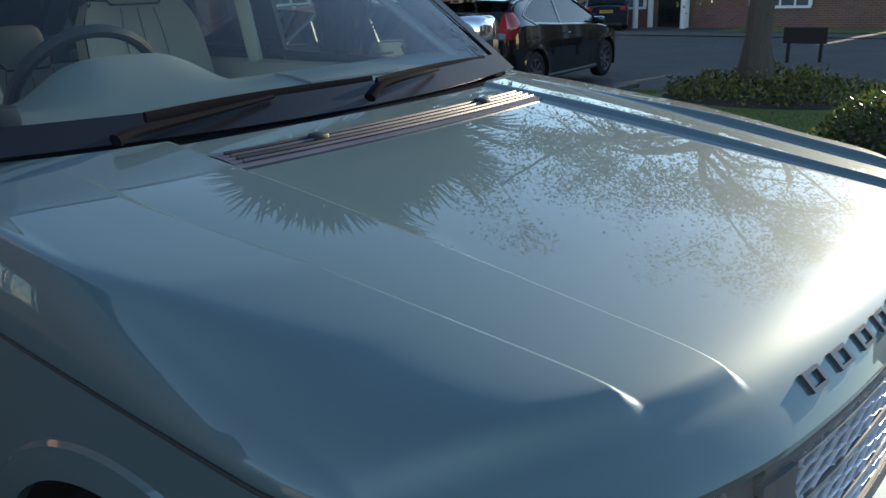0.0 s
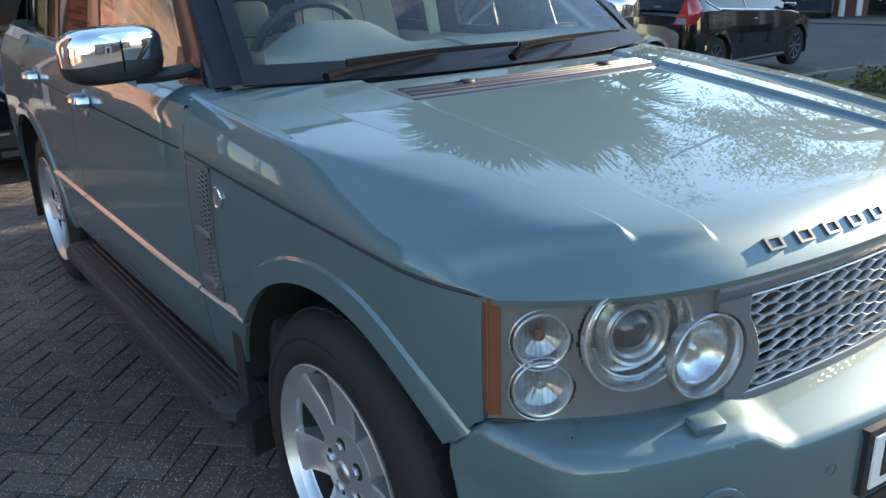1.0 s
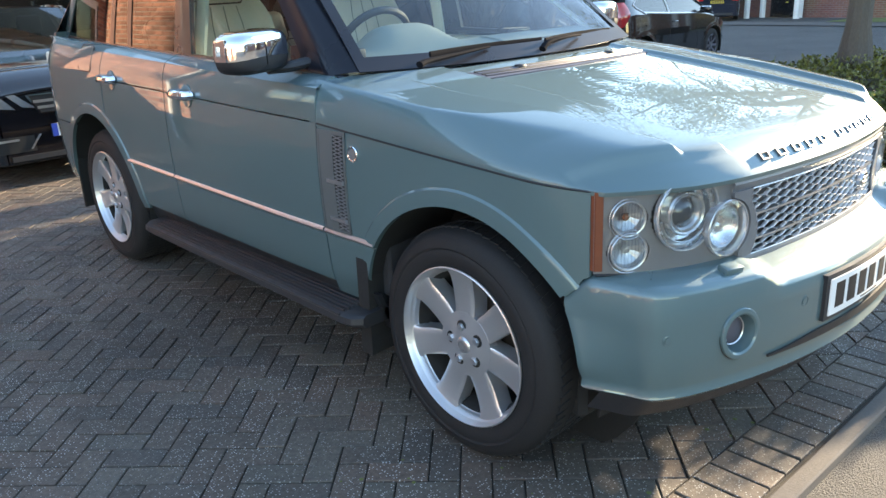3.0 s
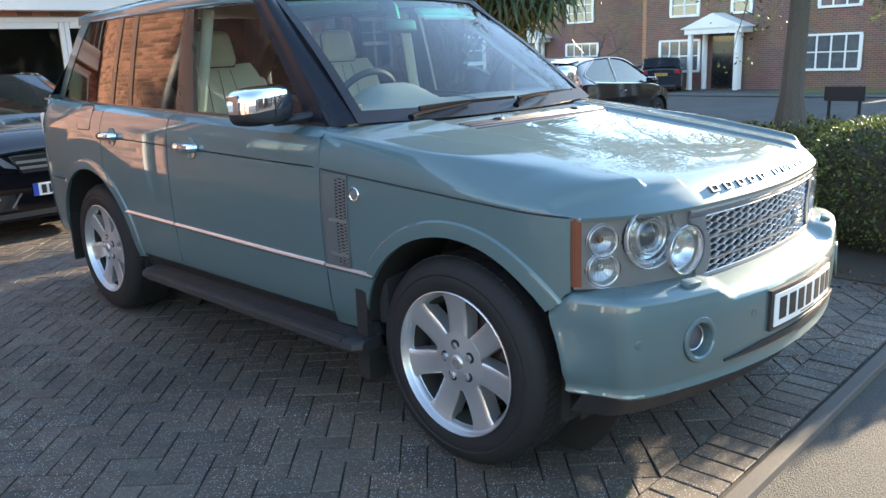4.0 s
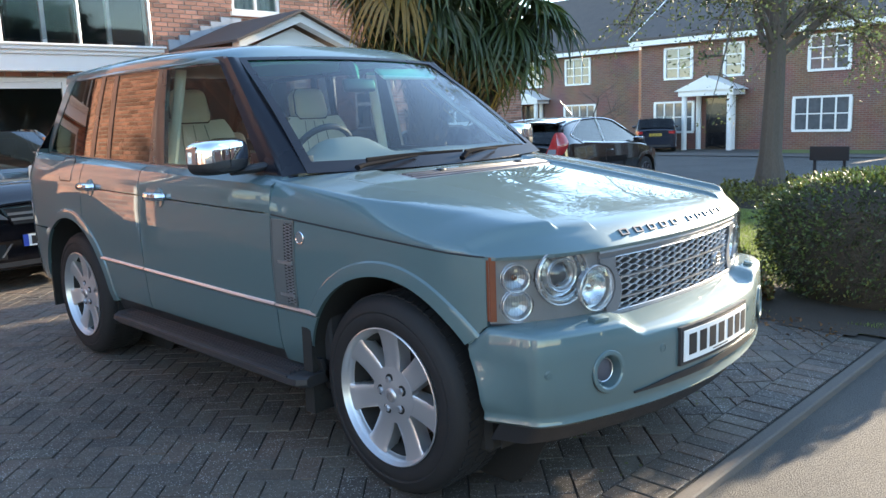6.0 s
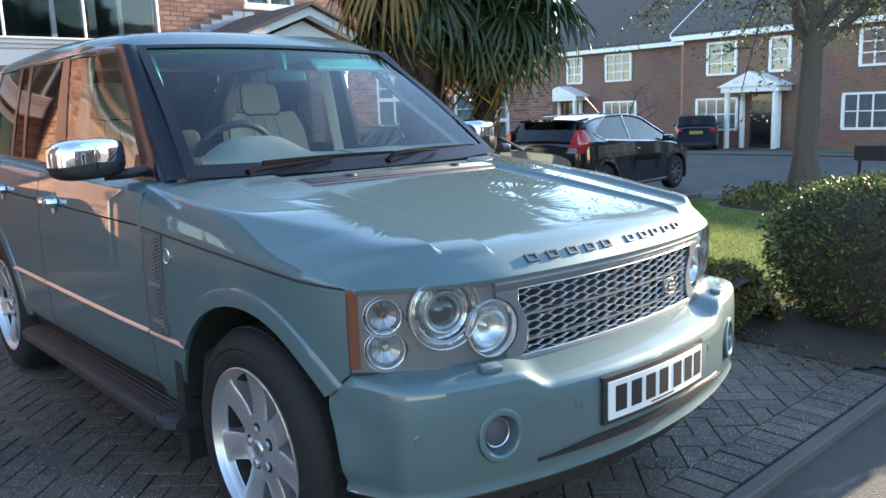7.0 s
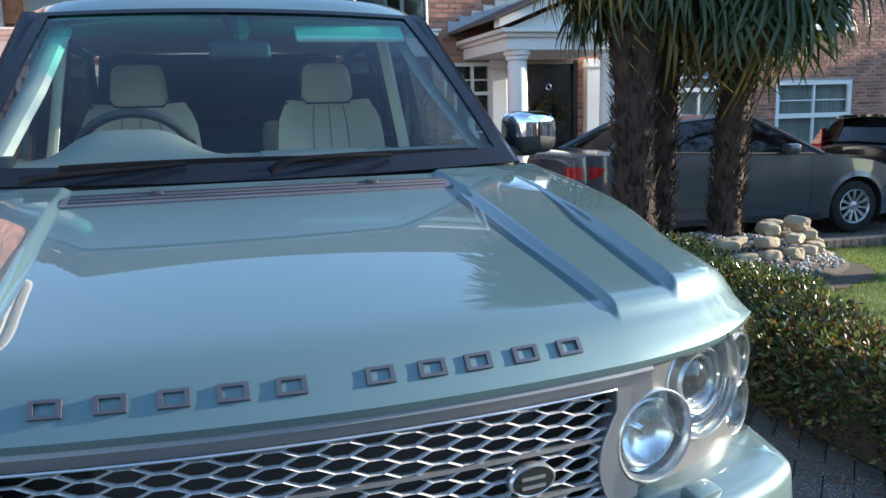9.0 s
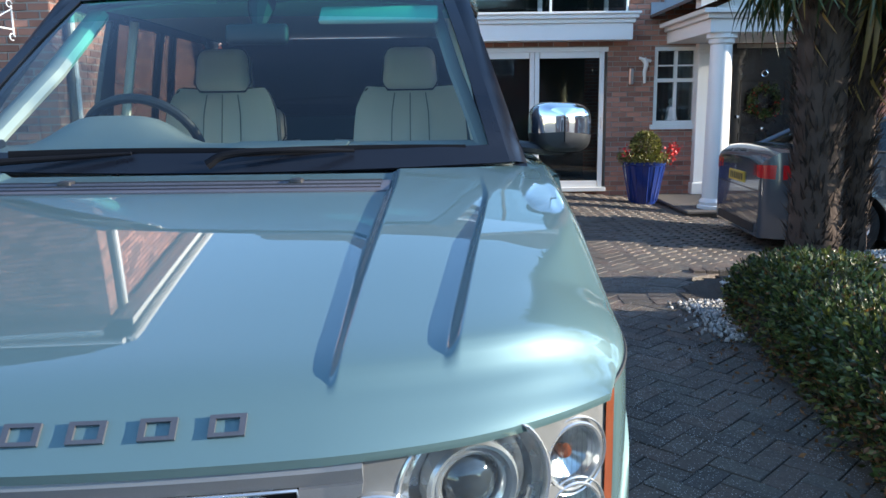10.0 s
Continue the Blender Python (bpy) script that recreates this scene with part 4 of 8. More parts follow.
    # door mirrors
    for s in (-1, 1):
        c = V(-1.018, 0.885, 1.268) if s < 0 else V(0.965, 0.885, 1.268)
        hwx = 0.134 if s < 0 else 0.094
        bm = BM()
        def mir(th, v):
            # v runs from the glass side (+y) to the nose (-y)
            k = (1, 1, 0.985, 0.93, 0.80, 0.55, 0.02)[v]
            yy = (0.045, 0.02, -0.01, -0.04, -0.065, -0.082, -0.09)[v]
            a = math.copysign(abs(math.cos(th)) ** 0.55, math.cos(th)) * hwx * k
            b = math.copysign(abs(math.sin(th)) ** 0.55, math.sin(th)) * 0.074 * (0.55 + 0.45 * k)
            return c + V(a * 1.0, yy + s * a * 0.12 * s, b - 0.004 * s * a / 0.1)
        ths = lin(radians(-5), radians(185), 24)
        sheet(bm, lambda v, th: mir(th, v), range(7), ths, 0.006)
        mirror = part("door_mirror", bm, CHROME, car, "chrome-capped door mirror")
        bm = BM()
        sheet(bm, lambda v, th: mir(th, v), range(7), lin(radians(185), radians(355), 24), 0.006)
        part("housing", bm, PLASTIC, mirror)
        bm = BM()
        slab(bm, [c + V((hwx - 0.004) * math.copysign(abs(math.cos(t)) ** 0.55, math.cos(t)), 0.044, 0.067 * math.copysign(abs(math.sin(t)) ** 0.55, math.sin(t))) for t in lin(0, 2 * math.pi, 29)[:-1]], (0, -0.004, 0))
        part("mirror_glass", bm, CHROME, mirror)
        bm = BM()
        tube(bm, spline([(s * 0.825, 0.84, 1.215), (s * 0.88, 0.85, 1.208), (s * 0.92, 0.87, 1.204), (s * 0.97, 0.885, 1.203)], 10), 0.035, 10, flat=0.55)
        part("arm", bm, PLASTIC, mirror)


build_cabin()


# wheels
def build_wheel():
    """One wheel whose outer face looks along -x, hub at the origin."""
    wheel = part("wheel", lathe(BM(), [(0.232, -0.245), (0.246, -0.235), (0.252, -0.225), (0.246, -0.205), (0.242, -0.02), (0.254, 0.0), (0.264, 0.010), (0.265, 0.016), (0.261, 0.018), (0.256, 0.010), (0.250, -0.012), (0.240, -0.030)], 64, pose(0, 0, 0, 0, -90, 0)), ALLOY, None)
    prof = [(0.250, -0.238), (0.30, -0.256), (0.345, -0.25), (0.368, -0.232), (0.380, -0.205), (0.3815, -0.12), (0.380, -0.035), (0.370, -0.008), (0.352, 0.008), (0.325, 0.016), (0.318, 0.0125), (0.31, 0.0165), (0.288, 0.014), (0.267, 0.010), (0.255, 0.0)]
    tyre = part("tyre", lathe(BM(), prof, 72, pose(0, 0, 0, 0, -90, 0)), RUBBER, wheel)
    bm = BM()
    for i in range(72):
        a = 2 * math.pi * i / 72
        for x, w in ((0.012, 0.046), (0.083, 0.05), (0.155, 0.05)):
            m = pose(0, 0, 0, math.degrees(a), 0, 0) @ pose(x + 0.02, 0, 0.379, 0, 0, 14)
            box(bm, 0, w, -0.012, 0.012, -0.006, 0.0045, 0.0, m)
    tread = part("tread", bm, RUBBER, tyre)
    # Barrel is coloured near-black for the shade between the spokes.
    part("barrel", lathe(BM(), [(0.240, -0.030), (0.228, -0.06), (0.222, -0.2)], 48, pose(0, 0, 0, 0, -90, 0)), UNDER, wheel)
    # seven broad flat spokes running into the hub
    dish = lambda r: -0.006 - 0.016 * math.sin(math.pi * clamp((r - 0.02) / 0.24))
    bm0 = BM()
    def spoke(u, r):
        half = 0.0425 + 0.045 * max(0, r - 0.11) + 0.010 * sstep(0.215, 0.247, r)
        return (-(dish(r) - 0.0035 * sstep(0.86, 1.0, abs(u))), u * half, r)
    sheet(bm0, spoke, [-1, -0.95, -0.88, -0.5, 0, 0.5, 0.88, 0.95, 1], lin(0.08, 0.252, 12), 0.055, (1, 0, 0))
    sp = part("spoke", bm0, ALLOY, wheel, sharp=50)
    sp.matrix_local = pose(0, 0, 0, 180 / 7, 0, 0)
    for i in range(1, 7):
        c = new("spoke", sp.data)
        c.parent = wheel
        c.matrix_local = pose(0, 0, 0, 360 / 7 * (i + 0.5), 0, 0)
    bm = lathe(BM(), [(0.0, -0.012)] + [(r, dish(r) + 0.0012) for r in (0.036, 0.05, 0.07, 0.09, 0.102, 0.109)] + [(0.112, -0.05)], 48, pose(0, 0, 0, 0, -90, 0))
    hub = part("hub", bm, ALLOY, wheel)
    bm = lathe(BM(), [(0.0, -0.001), (0.021, -0.0015), (0.026, -0.004), (0.030, -0.010), (0.032, -0.016)], 30, pose(0, 0, 0, 0, -90, 0))
    cap = part("centre_cap", bm, SATIN, hub)
    bm = lathe(BM(), [(0.0, 0.0005), (0.015, 0.0)], 24, pose(0, 0, 0, 0, -90, 0))
    part("cap_centre", bm, LAMPGREY, cap)
    for i in range(5):
        a = radians(72 * i + 56)
        m = pose(0, 0.061 * math.cos(a), 0.061 * math.sin(a), 0, -90, 0)
        # Flat dark disc in place of the shaded hollow round each nut.
        bm = lathe(BM(), [(0.0, -0.0125), (0.0195, -0.0125), (0.022, -0.0155)], 20, m)
        part("nut_recess", bm, UNDER, hub)
        bm = lathe(BM(), [(0.0, -0.004), (0.011, -0.0045), (0.0135, -0.008), (0.014, -0.013)], 6, m)
        part("wheel_nut", bm, SATIN, hub)
    bm = lathe(BM(), [(0.07, -0.09), (0.18, -0.09), (0.18, -0.12), (0.07, -0.12)], 40, pose(0, 0, 0, 0, -90, 0), True)
    part("brake_disc", bm, mat("brake_disc", (0.10, 0.085, 0.075), 0.4, 0.8, 0, 0.15, 30, 300), wheel)
    # Added dark disc stands for the shade behind the spokes.
    bm = lathe(BM(), [(0.0, -0.19), (0.225, -0.19)], 30, pose(0, 0, 0, 0, -90, 0))
    part("inner_face", bm, UNDER, wheel)
    return wheel


wheel = build_wheel()
wheel.parent = car
wheel.matrix_local = pose(-0.905, 0, 0.381, 24)
for x, y, rz, rx in ((-0.905, 2.88, 0, 25), (0.905, 0, 180, 10), (0.905, 2.88, 180, 40)):
    copy_thing(wheel, pose(x, y, 0.381, rx, 0, rz))


# inside and under
def build_inside():
    bm = BM()
    box(bm, -0.80, 0.80, -0.40, 3.70, 0.225, 0.42, 0.02)
    for yc in (0.0, 2.88):
        box(bm, -0.66, 0.66, yc - 0.12, yc + 0.12, 0.205, 0.46)
    part("underbody", bm, UNDER, car)
    bm = BM()
    box(bm, -0.55, 0.55, -0.60, 0.30, 0.42, 0.92, 0.02)
    part("engine_bay", bm, UNDER, car)
    bm = BM()
    box(bm, -0.86, 0.86, 0.40, 0.48, 0.42, 1.10, 0.01)
    box(bm, -0.86, 0.86, 0.48, 3.70, 0.42, 0.50, 0.01)
    part("cabin_floor", bm, CARPET, car)
    for s in (-1, 1):
        bm = BM()
        box(bm, s * 0.86 - 0.02, s * 0.86 + 0.02, 0.64, 2.34, 0.45, 1.165, 0.01)
        box(bm, s * 0.86 - 0.02, s * 0.86 + 0.02, 2.345, 3.70, 0.92, 1.165, 0.01)
        part("door_lining", bm, TRIM, car)
        # Left lining takes the darker dash colour in place of its shade.
        bm = BM()
        tube(bm, [(s * 0.735, 0.74, 1.20), (s * 0.65, 1.09, 1.45), (s * 0.59, 1.34, 1.66)], 0.042 if s < 0 else 0.024, 8, flat=0.6)
        part("pillar_lining", bm, TRIM if s < 0 else DASH, car)
        bm = BM()
        tube(bm, [(s * 0.755, 1.86, 1.17), (s * 0.655, 1.84, 1.69)], 0.03, 8, flat=0.5)
        part("pillar_lining", bm, TRIM, car)
    # dashboard with the hump over the dials
    bm = BM()
    def dash(x, v):
        y = lerp(0.53 + 0.10 * (x / 0.8) ** 2, 0.98, v)
        hump = 0.085 * math.exp(-((x + 0.36) / 0.19) ** 4) * sstep(0.25, 0.72, v)
        z = 1.180 + 0.055 * math.sin(v * math.pi * 0.8) - 0.10 * max(0, v - 0.82) * 3 + hump
        return (x, y, z)
    sheet(bm, dash, lin(-0.80, 0.80, 50), lin(0, 1, 24), 0.12, (0, 0, -1))
    dashboard = part("dashboard", bm, DASH, car, "pale grey-green dashboard")
    bm = BM()
    sheet(bm, lambda x, v: (x, lerp(0.66, 0.80, v), dash(x, lerp(0.32, 0.6, v))[2] + 0.006), lin(0.02, 0.34, 10), lin(0, 1, 5), 0.006, (0, 0, -1))
    part("dash_lid", bm, DASH, dashboard)
    for x in (-0.57, 0.10, 0.42):
        bm = BM()
        box(bm, x - 0.02, x + 0.02, 0.62, 0.65, 1.185, 1.196, 0.004)
        part("dash_vent", bm, PLASTIC, dashboard)
    bm = BM()
    box(bm, -0.755, -0.665, 0.70, 0.80, 1.19, 1.255, 0.008, None, 2)
    part("dash_box", bm, PLASTIC, dashboard)
    # steering wheel on the right-hand side
    m = axis_to((-0.36, 1.06, 1.205), V(0, 0.88, 0.48))
    bm = BM()
    tube(bm, [m @ V(0.188 * math.cos(a), 0.188 * math.sin(a), 0) for a in lin(0, 2 * math.pi, 41)[:-1]], 0.0155, 10, True)
    sw = part("steering_wheel", bm, PLASTIC, car, "black steering wheel")
    bm = lathe(BM(), [(0.0, 0.02), (0.06, 0.015), (0.075, -0.01), (0.06, -0.05)], 24, m)
    part("boss", bm, PLASTIC, sw)
    for a in (0, math.pi, 1.5 * math.pi):
        bm = BM()
        tube(bm, [m @ V(0.06 * math.cos(a), 0.06 * math.sin(a), 0), m @ V(0.18 * math.cos(a), 0.18 * math.sin(a), 0)], 0.014, 6)
        part("spoke_arm", bm, PLASTIC, sw)
    # seats
    for x, y, w in ((-0.415, 2.12, 0.275), (0.460, 2.12, 0.275), (-0.40, 2.88, 0.28), (0.30, 2.88, 0.40)):
        m = pose(x, y, 0.735, -13, 0, 0) if y < 2.5 else pose(x, y, 0.66, -16, 0, 0)
        bm = BM()
        box(bm, -w, w, -0.44, 0.10, -0.08, 0.08, 0.05, pose(x, y, 0.70), 3)
        seat = part("front_seat" if y < 2.5 else "rear_seat", bm, LEATHER, car, "cream leather seat with dark piping")
        h = 0.70 if y < 2.5 else 0.50
        def back(u, v, o=0):
            ww = w * (1.0 - 0.13 * v ** 3 - 0.14 * sstep(0.86, 1.0, v))
            bol = 0.035 * abs(u) ** 3
            return m @ V(ww * u, -0.06 - bol + 0.03 * (v - 0.5) ** 2 + o, h * v)
        bm = BM()
        sheet(bm, back, lin(-1, 1, 17), lin(0, 1, 14), 0.12, m.to_3x3() @ V(0, 1, 0))
        bmesh.ops.smooth_vert(bm, verts=bm.verts, factor=0.4, use_axis_x=True, use_axis_y=True, use_axis_z=True)
        b = part("backrest", bm, LEATHER, seat)
        for uu in (-0.33, 0.0, 0.33):
            bm = BM()
            tube(bm, [back(uu, v, -0.001) for v in lin(0.05, 0.95, 8)], 0.003, 5)
            part("seam", bm, DASH, seat)
        bm = BM()
        tube(bm, [back(-0.98, v, 0.02) for v in lin(0.1, 0.97, 8)] + [back(u, 0.995, 0.02) for u in lin(-0.9, 0.9, 9)] + [back(0.98, v, 0.02) for v in lin(0.97, 0.1, 8)], 0.006, 6)
        part("piping", bm, CARPET, seat)
        hw = 0.132 if y < 2.5 else 0.12
        bm = BM()
        box(bm, -hw, hw, -0.085, 0.05, h - 0.02, h + 0.185, 0.05, m, 4)
        for v in bm.verts:
            q = m.inverted() @ v.co
            q.x *= 1 - 0.12 * (q.z - h) / 0.2
            v.co = m @ q
        hr = part("headrest", bm, LEATHER, seat)
        bm = BM()
        k = [(-1, 0.02), (-0.9, 0.14), (-0.72, 0.18), (0.72, 0.18), (0.9, 0.14), (1, 0.02), (0.8, -0.018), (-0.8, -0.018)]
        tube(bm, [m @ V(u * hw, -0.05, h + z) for u, z in k], 0.005, 6, True)
        part("headrest_piping", bm, CARPET, hr)
        for sx in (-0.06, 0.06):
            bm = BM()
            tube(bm, [m @ V(sx, 0.0, h - 0.03), m @ V(sx, 0.0, h + 0.06)], 0.007, 6)
            part("headrest_post", bm, SATIN, hr)
    # rear-view mirror, visors, camera pod
    bm = BM()
    box(bm, -0.105, 0.105, -0.02, 0.02, -0.035, 0.035, 0.018, pose(0.0, 1.17, 1.575, -12, 0, 0), 3)
    mirror = part("rear_view_mirror", bm, PLASTIC, car)
    bm = BM()
    tube(bm, [(0, 1.19, 1.60), (0, 1.225, 1.65), (0, 1.27, 1.69)], 0.035, 8, radii=[0.02, 0.04, 0.05])
    part("mirror_stem", bm, PLASTIC, mirror)
    for x in (-0.36, 0.40):
        bm = BM()
        if x < 0:
            box(bm, -0.20, 0.20, -0.16, 0.0, -0.010, 0.010, 0.009, pose(x, 1.45, 1.715, 4, 0, 0), 2)
        else:
            box(bm, -0.20, 0.20, -0.10, 0.0, -0.010, 0.010, 0.009, pose(x, 1.275, 1.668, 34, 0, 0), 2)
        part("sun_visor", bm, TRIM, car, "cream sun visor")


build_inside()


# ---- ground ----
def G(x, y):
    return -0.018 * min(45, max(0, x - 4)) - 0.15 * sstep(3.0, 6.0, y) * sstep(2.0, 4.5, x) * (1 - sstep(12, 24, x))


ASPHALT = mat("worn_asphalt", (0.088, 0.084, 0.078), 0.9, 0, 0, 0.45, 1.2, 150, 1.0, 150, dist=0.014)
KERB = mat("concrete_kerb", (0.105, 0.092, 0.082), 0.85, 0, 0, 0.25, 5, 120, 0.3, 160)


def paver_mat(name, by_object):
    """Worn concrete block: red-brown and grey blocks, pale grit, dark stains."""
    m = bpy.data.materials.new(name)
    m.use_nodes = True
    nt = m.node_tree
    N, L = nt.nodes.new, nt.links.new
    b = nt.nodes["Principled BSDF"]
    geo = N("ShaderNodeNewGeometry")
    rnd = N("ShaderNodeObjectInfo").outputs["Random"] if by_object else geo.outputs["Random Per Island"]
    ramp = N("ShaderNodeValToRGB")
    ramp.color_ramp.elements[0].position, ramp.color_ramp.elements[1].position = 0.0, 1.0
    ramp.color_ramp.elements[0].color, ramp.color_ramp.elements[1].color = (0.067, 0.058, 0.050, 1), (0.110, 0.089, 0.071, 1)
    for pos, col in ((0.35, (0.089, 0.071, 0.057, 1)), (0.6, (0.114, 0.081, 0.063, 1)), (0.8, (0.091, 0.079, 0.064, 1))):
        ramp.color_ramp.elements.new(pos).color = col
    L(rnd, ramp.inputs[0])
    def noise_at(scale, detail=3):
        n = N("ShaderNodeTexNoise")
        n.inputs["Scale"].default_value, n.inputs["Detail"].default_value = scale, detail
        L(geo.outputs["Position"], n.inputs["Vector"])
        return n.outputs[0]
    def remap(src, a, b_, c, d):
        r = N("ShaderNodeMapRange")
        for k, v in zip(("From Min", "From Max", "To Min", "To Max"), (a, b_, c, d)):
            r.inputs[k].default_value = v
        L(src, r.inputs["Value"])
        return r.outputs[0]
    def mul(p, q):
        t = N("ShaderNodeMath")
        t.operation = "MULTIPLY"
        L(p, t.inputs[0]), L(q, t.inputs[1])
        return t.outputs[0]
    stain = mul(remap(noise_at(0.9, 5), 0.3, 0.7, 0.62, 1.3), remap(noise_at(60, 4), 0.3, 0.7, 0.75, 1.25))
    sc = N("ShaderNodeVectorMath")
    sc.operation = "SCALE"
    L(ramp.outputs[0], sc.inputs[0]), L(stain, sc.inputs["Scale"])
    vor = N("ShaderNodeTexVoronoi")
    vor.inputs["Scale"].default_value = 125
    L(geo.outputs["Position"], vor.inputs["Vector"])
    sep = N("ShaderNodeSeparateColor")
    L(vor.outputs["Color"], sep.inputs[0])
    grit = mul(remap(vor.outputs["Distance"], 0.22, 0.34, 1.0, 0.0), remap(sep.outputs[0], 0.56, 0.60, 0.0, 1.0))
    grit = mul(grit, remap(noise_at(2.2, 3), 0.36, 0.60, 0.3, 1.0))
    mx = N("ShaderNodeMix")
    mx.data_type = "RGBA"
    mx.inputs[7].default_value = (0.56, 0.55, 0.54, 1)
    L(grit, mx.inputs[0]), L(sc.outputs[0], mx.inputs[6]), L(mx.outputs[2], b.inputs["Base Color"])
    L(remap(noise_at(7, 4), 0.3, 0.7, 0.55, 0.85), b.inputs["Roughness"])
    bp = N("ShaderNodeBump")
    bp.inputs["Strength"].default_value, bp.inputs["Distance"].default_value = 0.8, 0.003
    L(noise_at(260, 4), bp.inputs["Height"]), L(bp.outputs[0], b.inputs["Normal"])
    return m


PAVER, PAVER_PIECE = paver_mat("brick_paver", False), paver_mat("brick_paver_piece", True)
JOINT = mat("joint_sand", (0.040, 0.035, 0.029), 0.95, 0, 0, 0.3, 9, 200, 0.4, 200)
BRICK = mat("red_brick", (0.36, 0.165, 0.115), 0.85, 0, 0, 0.14, 7, 160, 0.35, 180, per_island=0.22)
BRICK_PIECE = mat("red_brick_piece", (0.36, 0.165, 0.115), 0.85, 0, 0, 0.14, 7, 160, 0.35, 180, per_object=0.22)
MORTAR = mat("mortar", (0.36, 0.32, 0.28), 0.95, 0, 0, 0.15, 10, 200, 0.3, 200)
WHITE = mat("white_paint", (0.78, 0.78, 0.76), 0.45, 0, 0, 0.05, 3, 120, 0.06, 200)
DOORBLACK = mat("black_gloss_door", (0.012, 0.012, 0.014), 0.25, 0, 0.4, 0.1, 5, 120)
SLATE = mat("roof_tile", (0.105, 0.085, 0.078), 0.8, 0, 0, 0.25, 3, 60, 0.5, 40, per_island=0.18)
LEAD = mat("lead_flashing", (0.33, 0.36, 0.40), 0.5, 0.3, 0, 0.12, 6, 80)
# Near-black colour standing for the shade inside unlit rooms.
DARKROOM = mat("room_shade", (0.05, 0.052, 0.055), 0.9, 0, 0, 0.2, 2, 30)
CURTAIN = mat("net_curtain", (0.55, 0.55, 0.53), 0.9, 0, 0, 0.15, 4, 60, 0.4, 40, stretch=(1, 1, 0.1))
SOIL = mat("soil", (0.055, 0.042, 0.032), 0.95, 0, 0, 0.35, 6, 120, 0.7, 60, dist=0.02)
TURF = mat("turf", (0.125, 0.150, 0.042), 0.9, 0, 0, 0.25, 2.5, 90, 0.5, 120, dist=0.01)
BLADE = mat("grass_blade", (0.185, 0.225, 0.060), 0.6, 0, 0, 0.2, 1.5, 40, per_island=0.3)
LEAF = mat("hedge_leaf", (0.064, 0.088, 0.028), 0.35, 0, 0, 0.2, 3, 40, per_island=0.45)
LEAF_OLIVE = mat("hedge_leaf_olive", (0.135, 0.125, 0.034), 0.4, 0, 0, 0.2, 3, 40, per_island=0.4)
LEAF_RUST = mat("hedge_leaf_rust", (0.17, 0.075, 0.03), 0.5, 0, 0, 0.2, 3, 40, per_island=0.4)
TWIG = mat("twig_bark", (0.085, 0.065, 0.05), 0.9, 0, 0, 0.25, 12, 90, 0.5, 60)
BARK = mat("tree_bark", (0.11, 0.09, 0.075), 0.9, 0, 0, 0.25, 5, 60, 0.8, 25, stretch=(1, 1, 0.3), dist=0.02)
FIBRE = mat("palm_fibre", (0.042, 0.026, 0.018), 0.95, 0, 0, 0.3, 9, 140, 0.8, 80, per_island=0.35)
FROND = mat("palm_frond", (0.040, 0.064, 0.026), 0.38, 0, 0, 0.2, 4, 60, per_object=0.3)
FROND_OLD = mat("yellowed_frond", (0.19, 0.12, 0.035), 0.5, 0, 0, 0.2, 4, 60, per_object=0.3)
STONE = mat("sandstone_rock", (0.31, 0.26, 0.18), 0.85, 0, 0, 0.2, 6, 70, 0.6, 30, dist=0.01)
PEBBLE = mat("white_gravel", (0.40, 0.385, 0.365), 0.8, 0, 0, 0.15, 10, 90, per_island=0.35)
BLUEGLAZE = mat("blue_glaze", (0.012, 0.03, 0.16), 0.15, 0, 0.6, 0.2, 8, 60)
PETAL = mat("red_petal", (0.55, 0.03, 0.03), 0.6, 0, 0, 0.2, 20, 60)


def let_light_through(m, k):
    """Thin leaves: part of the light passes through them."""
    nt = m.node_tree
    b, out = nt.nodes["Principled BSDF"], nt.nodes["Material Output"]
    src = b.inputs["Base Color"].links[0].from_socket
    tl, mx, up = nt.nodes.new("ShaderNodeBsdfTranslucent"), nt.nodes.new("ShaderNodeMixShader"), nt.nodes.new("ShaderNodeVectorMath")
    up.operation = "MULTIPLY"
    up.inputs[1].default_value = (1.15, 1.35, 0.8)
    nt.links.new(src, up.inputs[0]), nt.links.new(up.outputs[0], tl.inputs["Color"])
    mx.inputs[0].default_value = k
    nt.links.new(b.outputs[0], mx.inputs[1]), nt.links.new(tl.outputs[0], mx.inputs[2]), nt.links.new(mx.outputs[0], out.inputs[0])


for leaf, k in ((LEAF, 0.2), (LEAF_OLIVE, 0.2), (LEAF_RUST, 0.25), (BLADE, 0.3), (FROND, 0.2), (FROND_OLD, 0.35)):
    let_light_through(leaf, k)


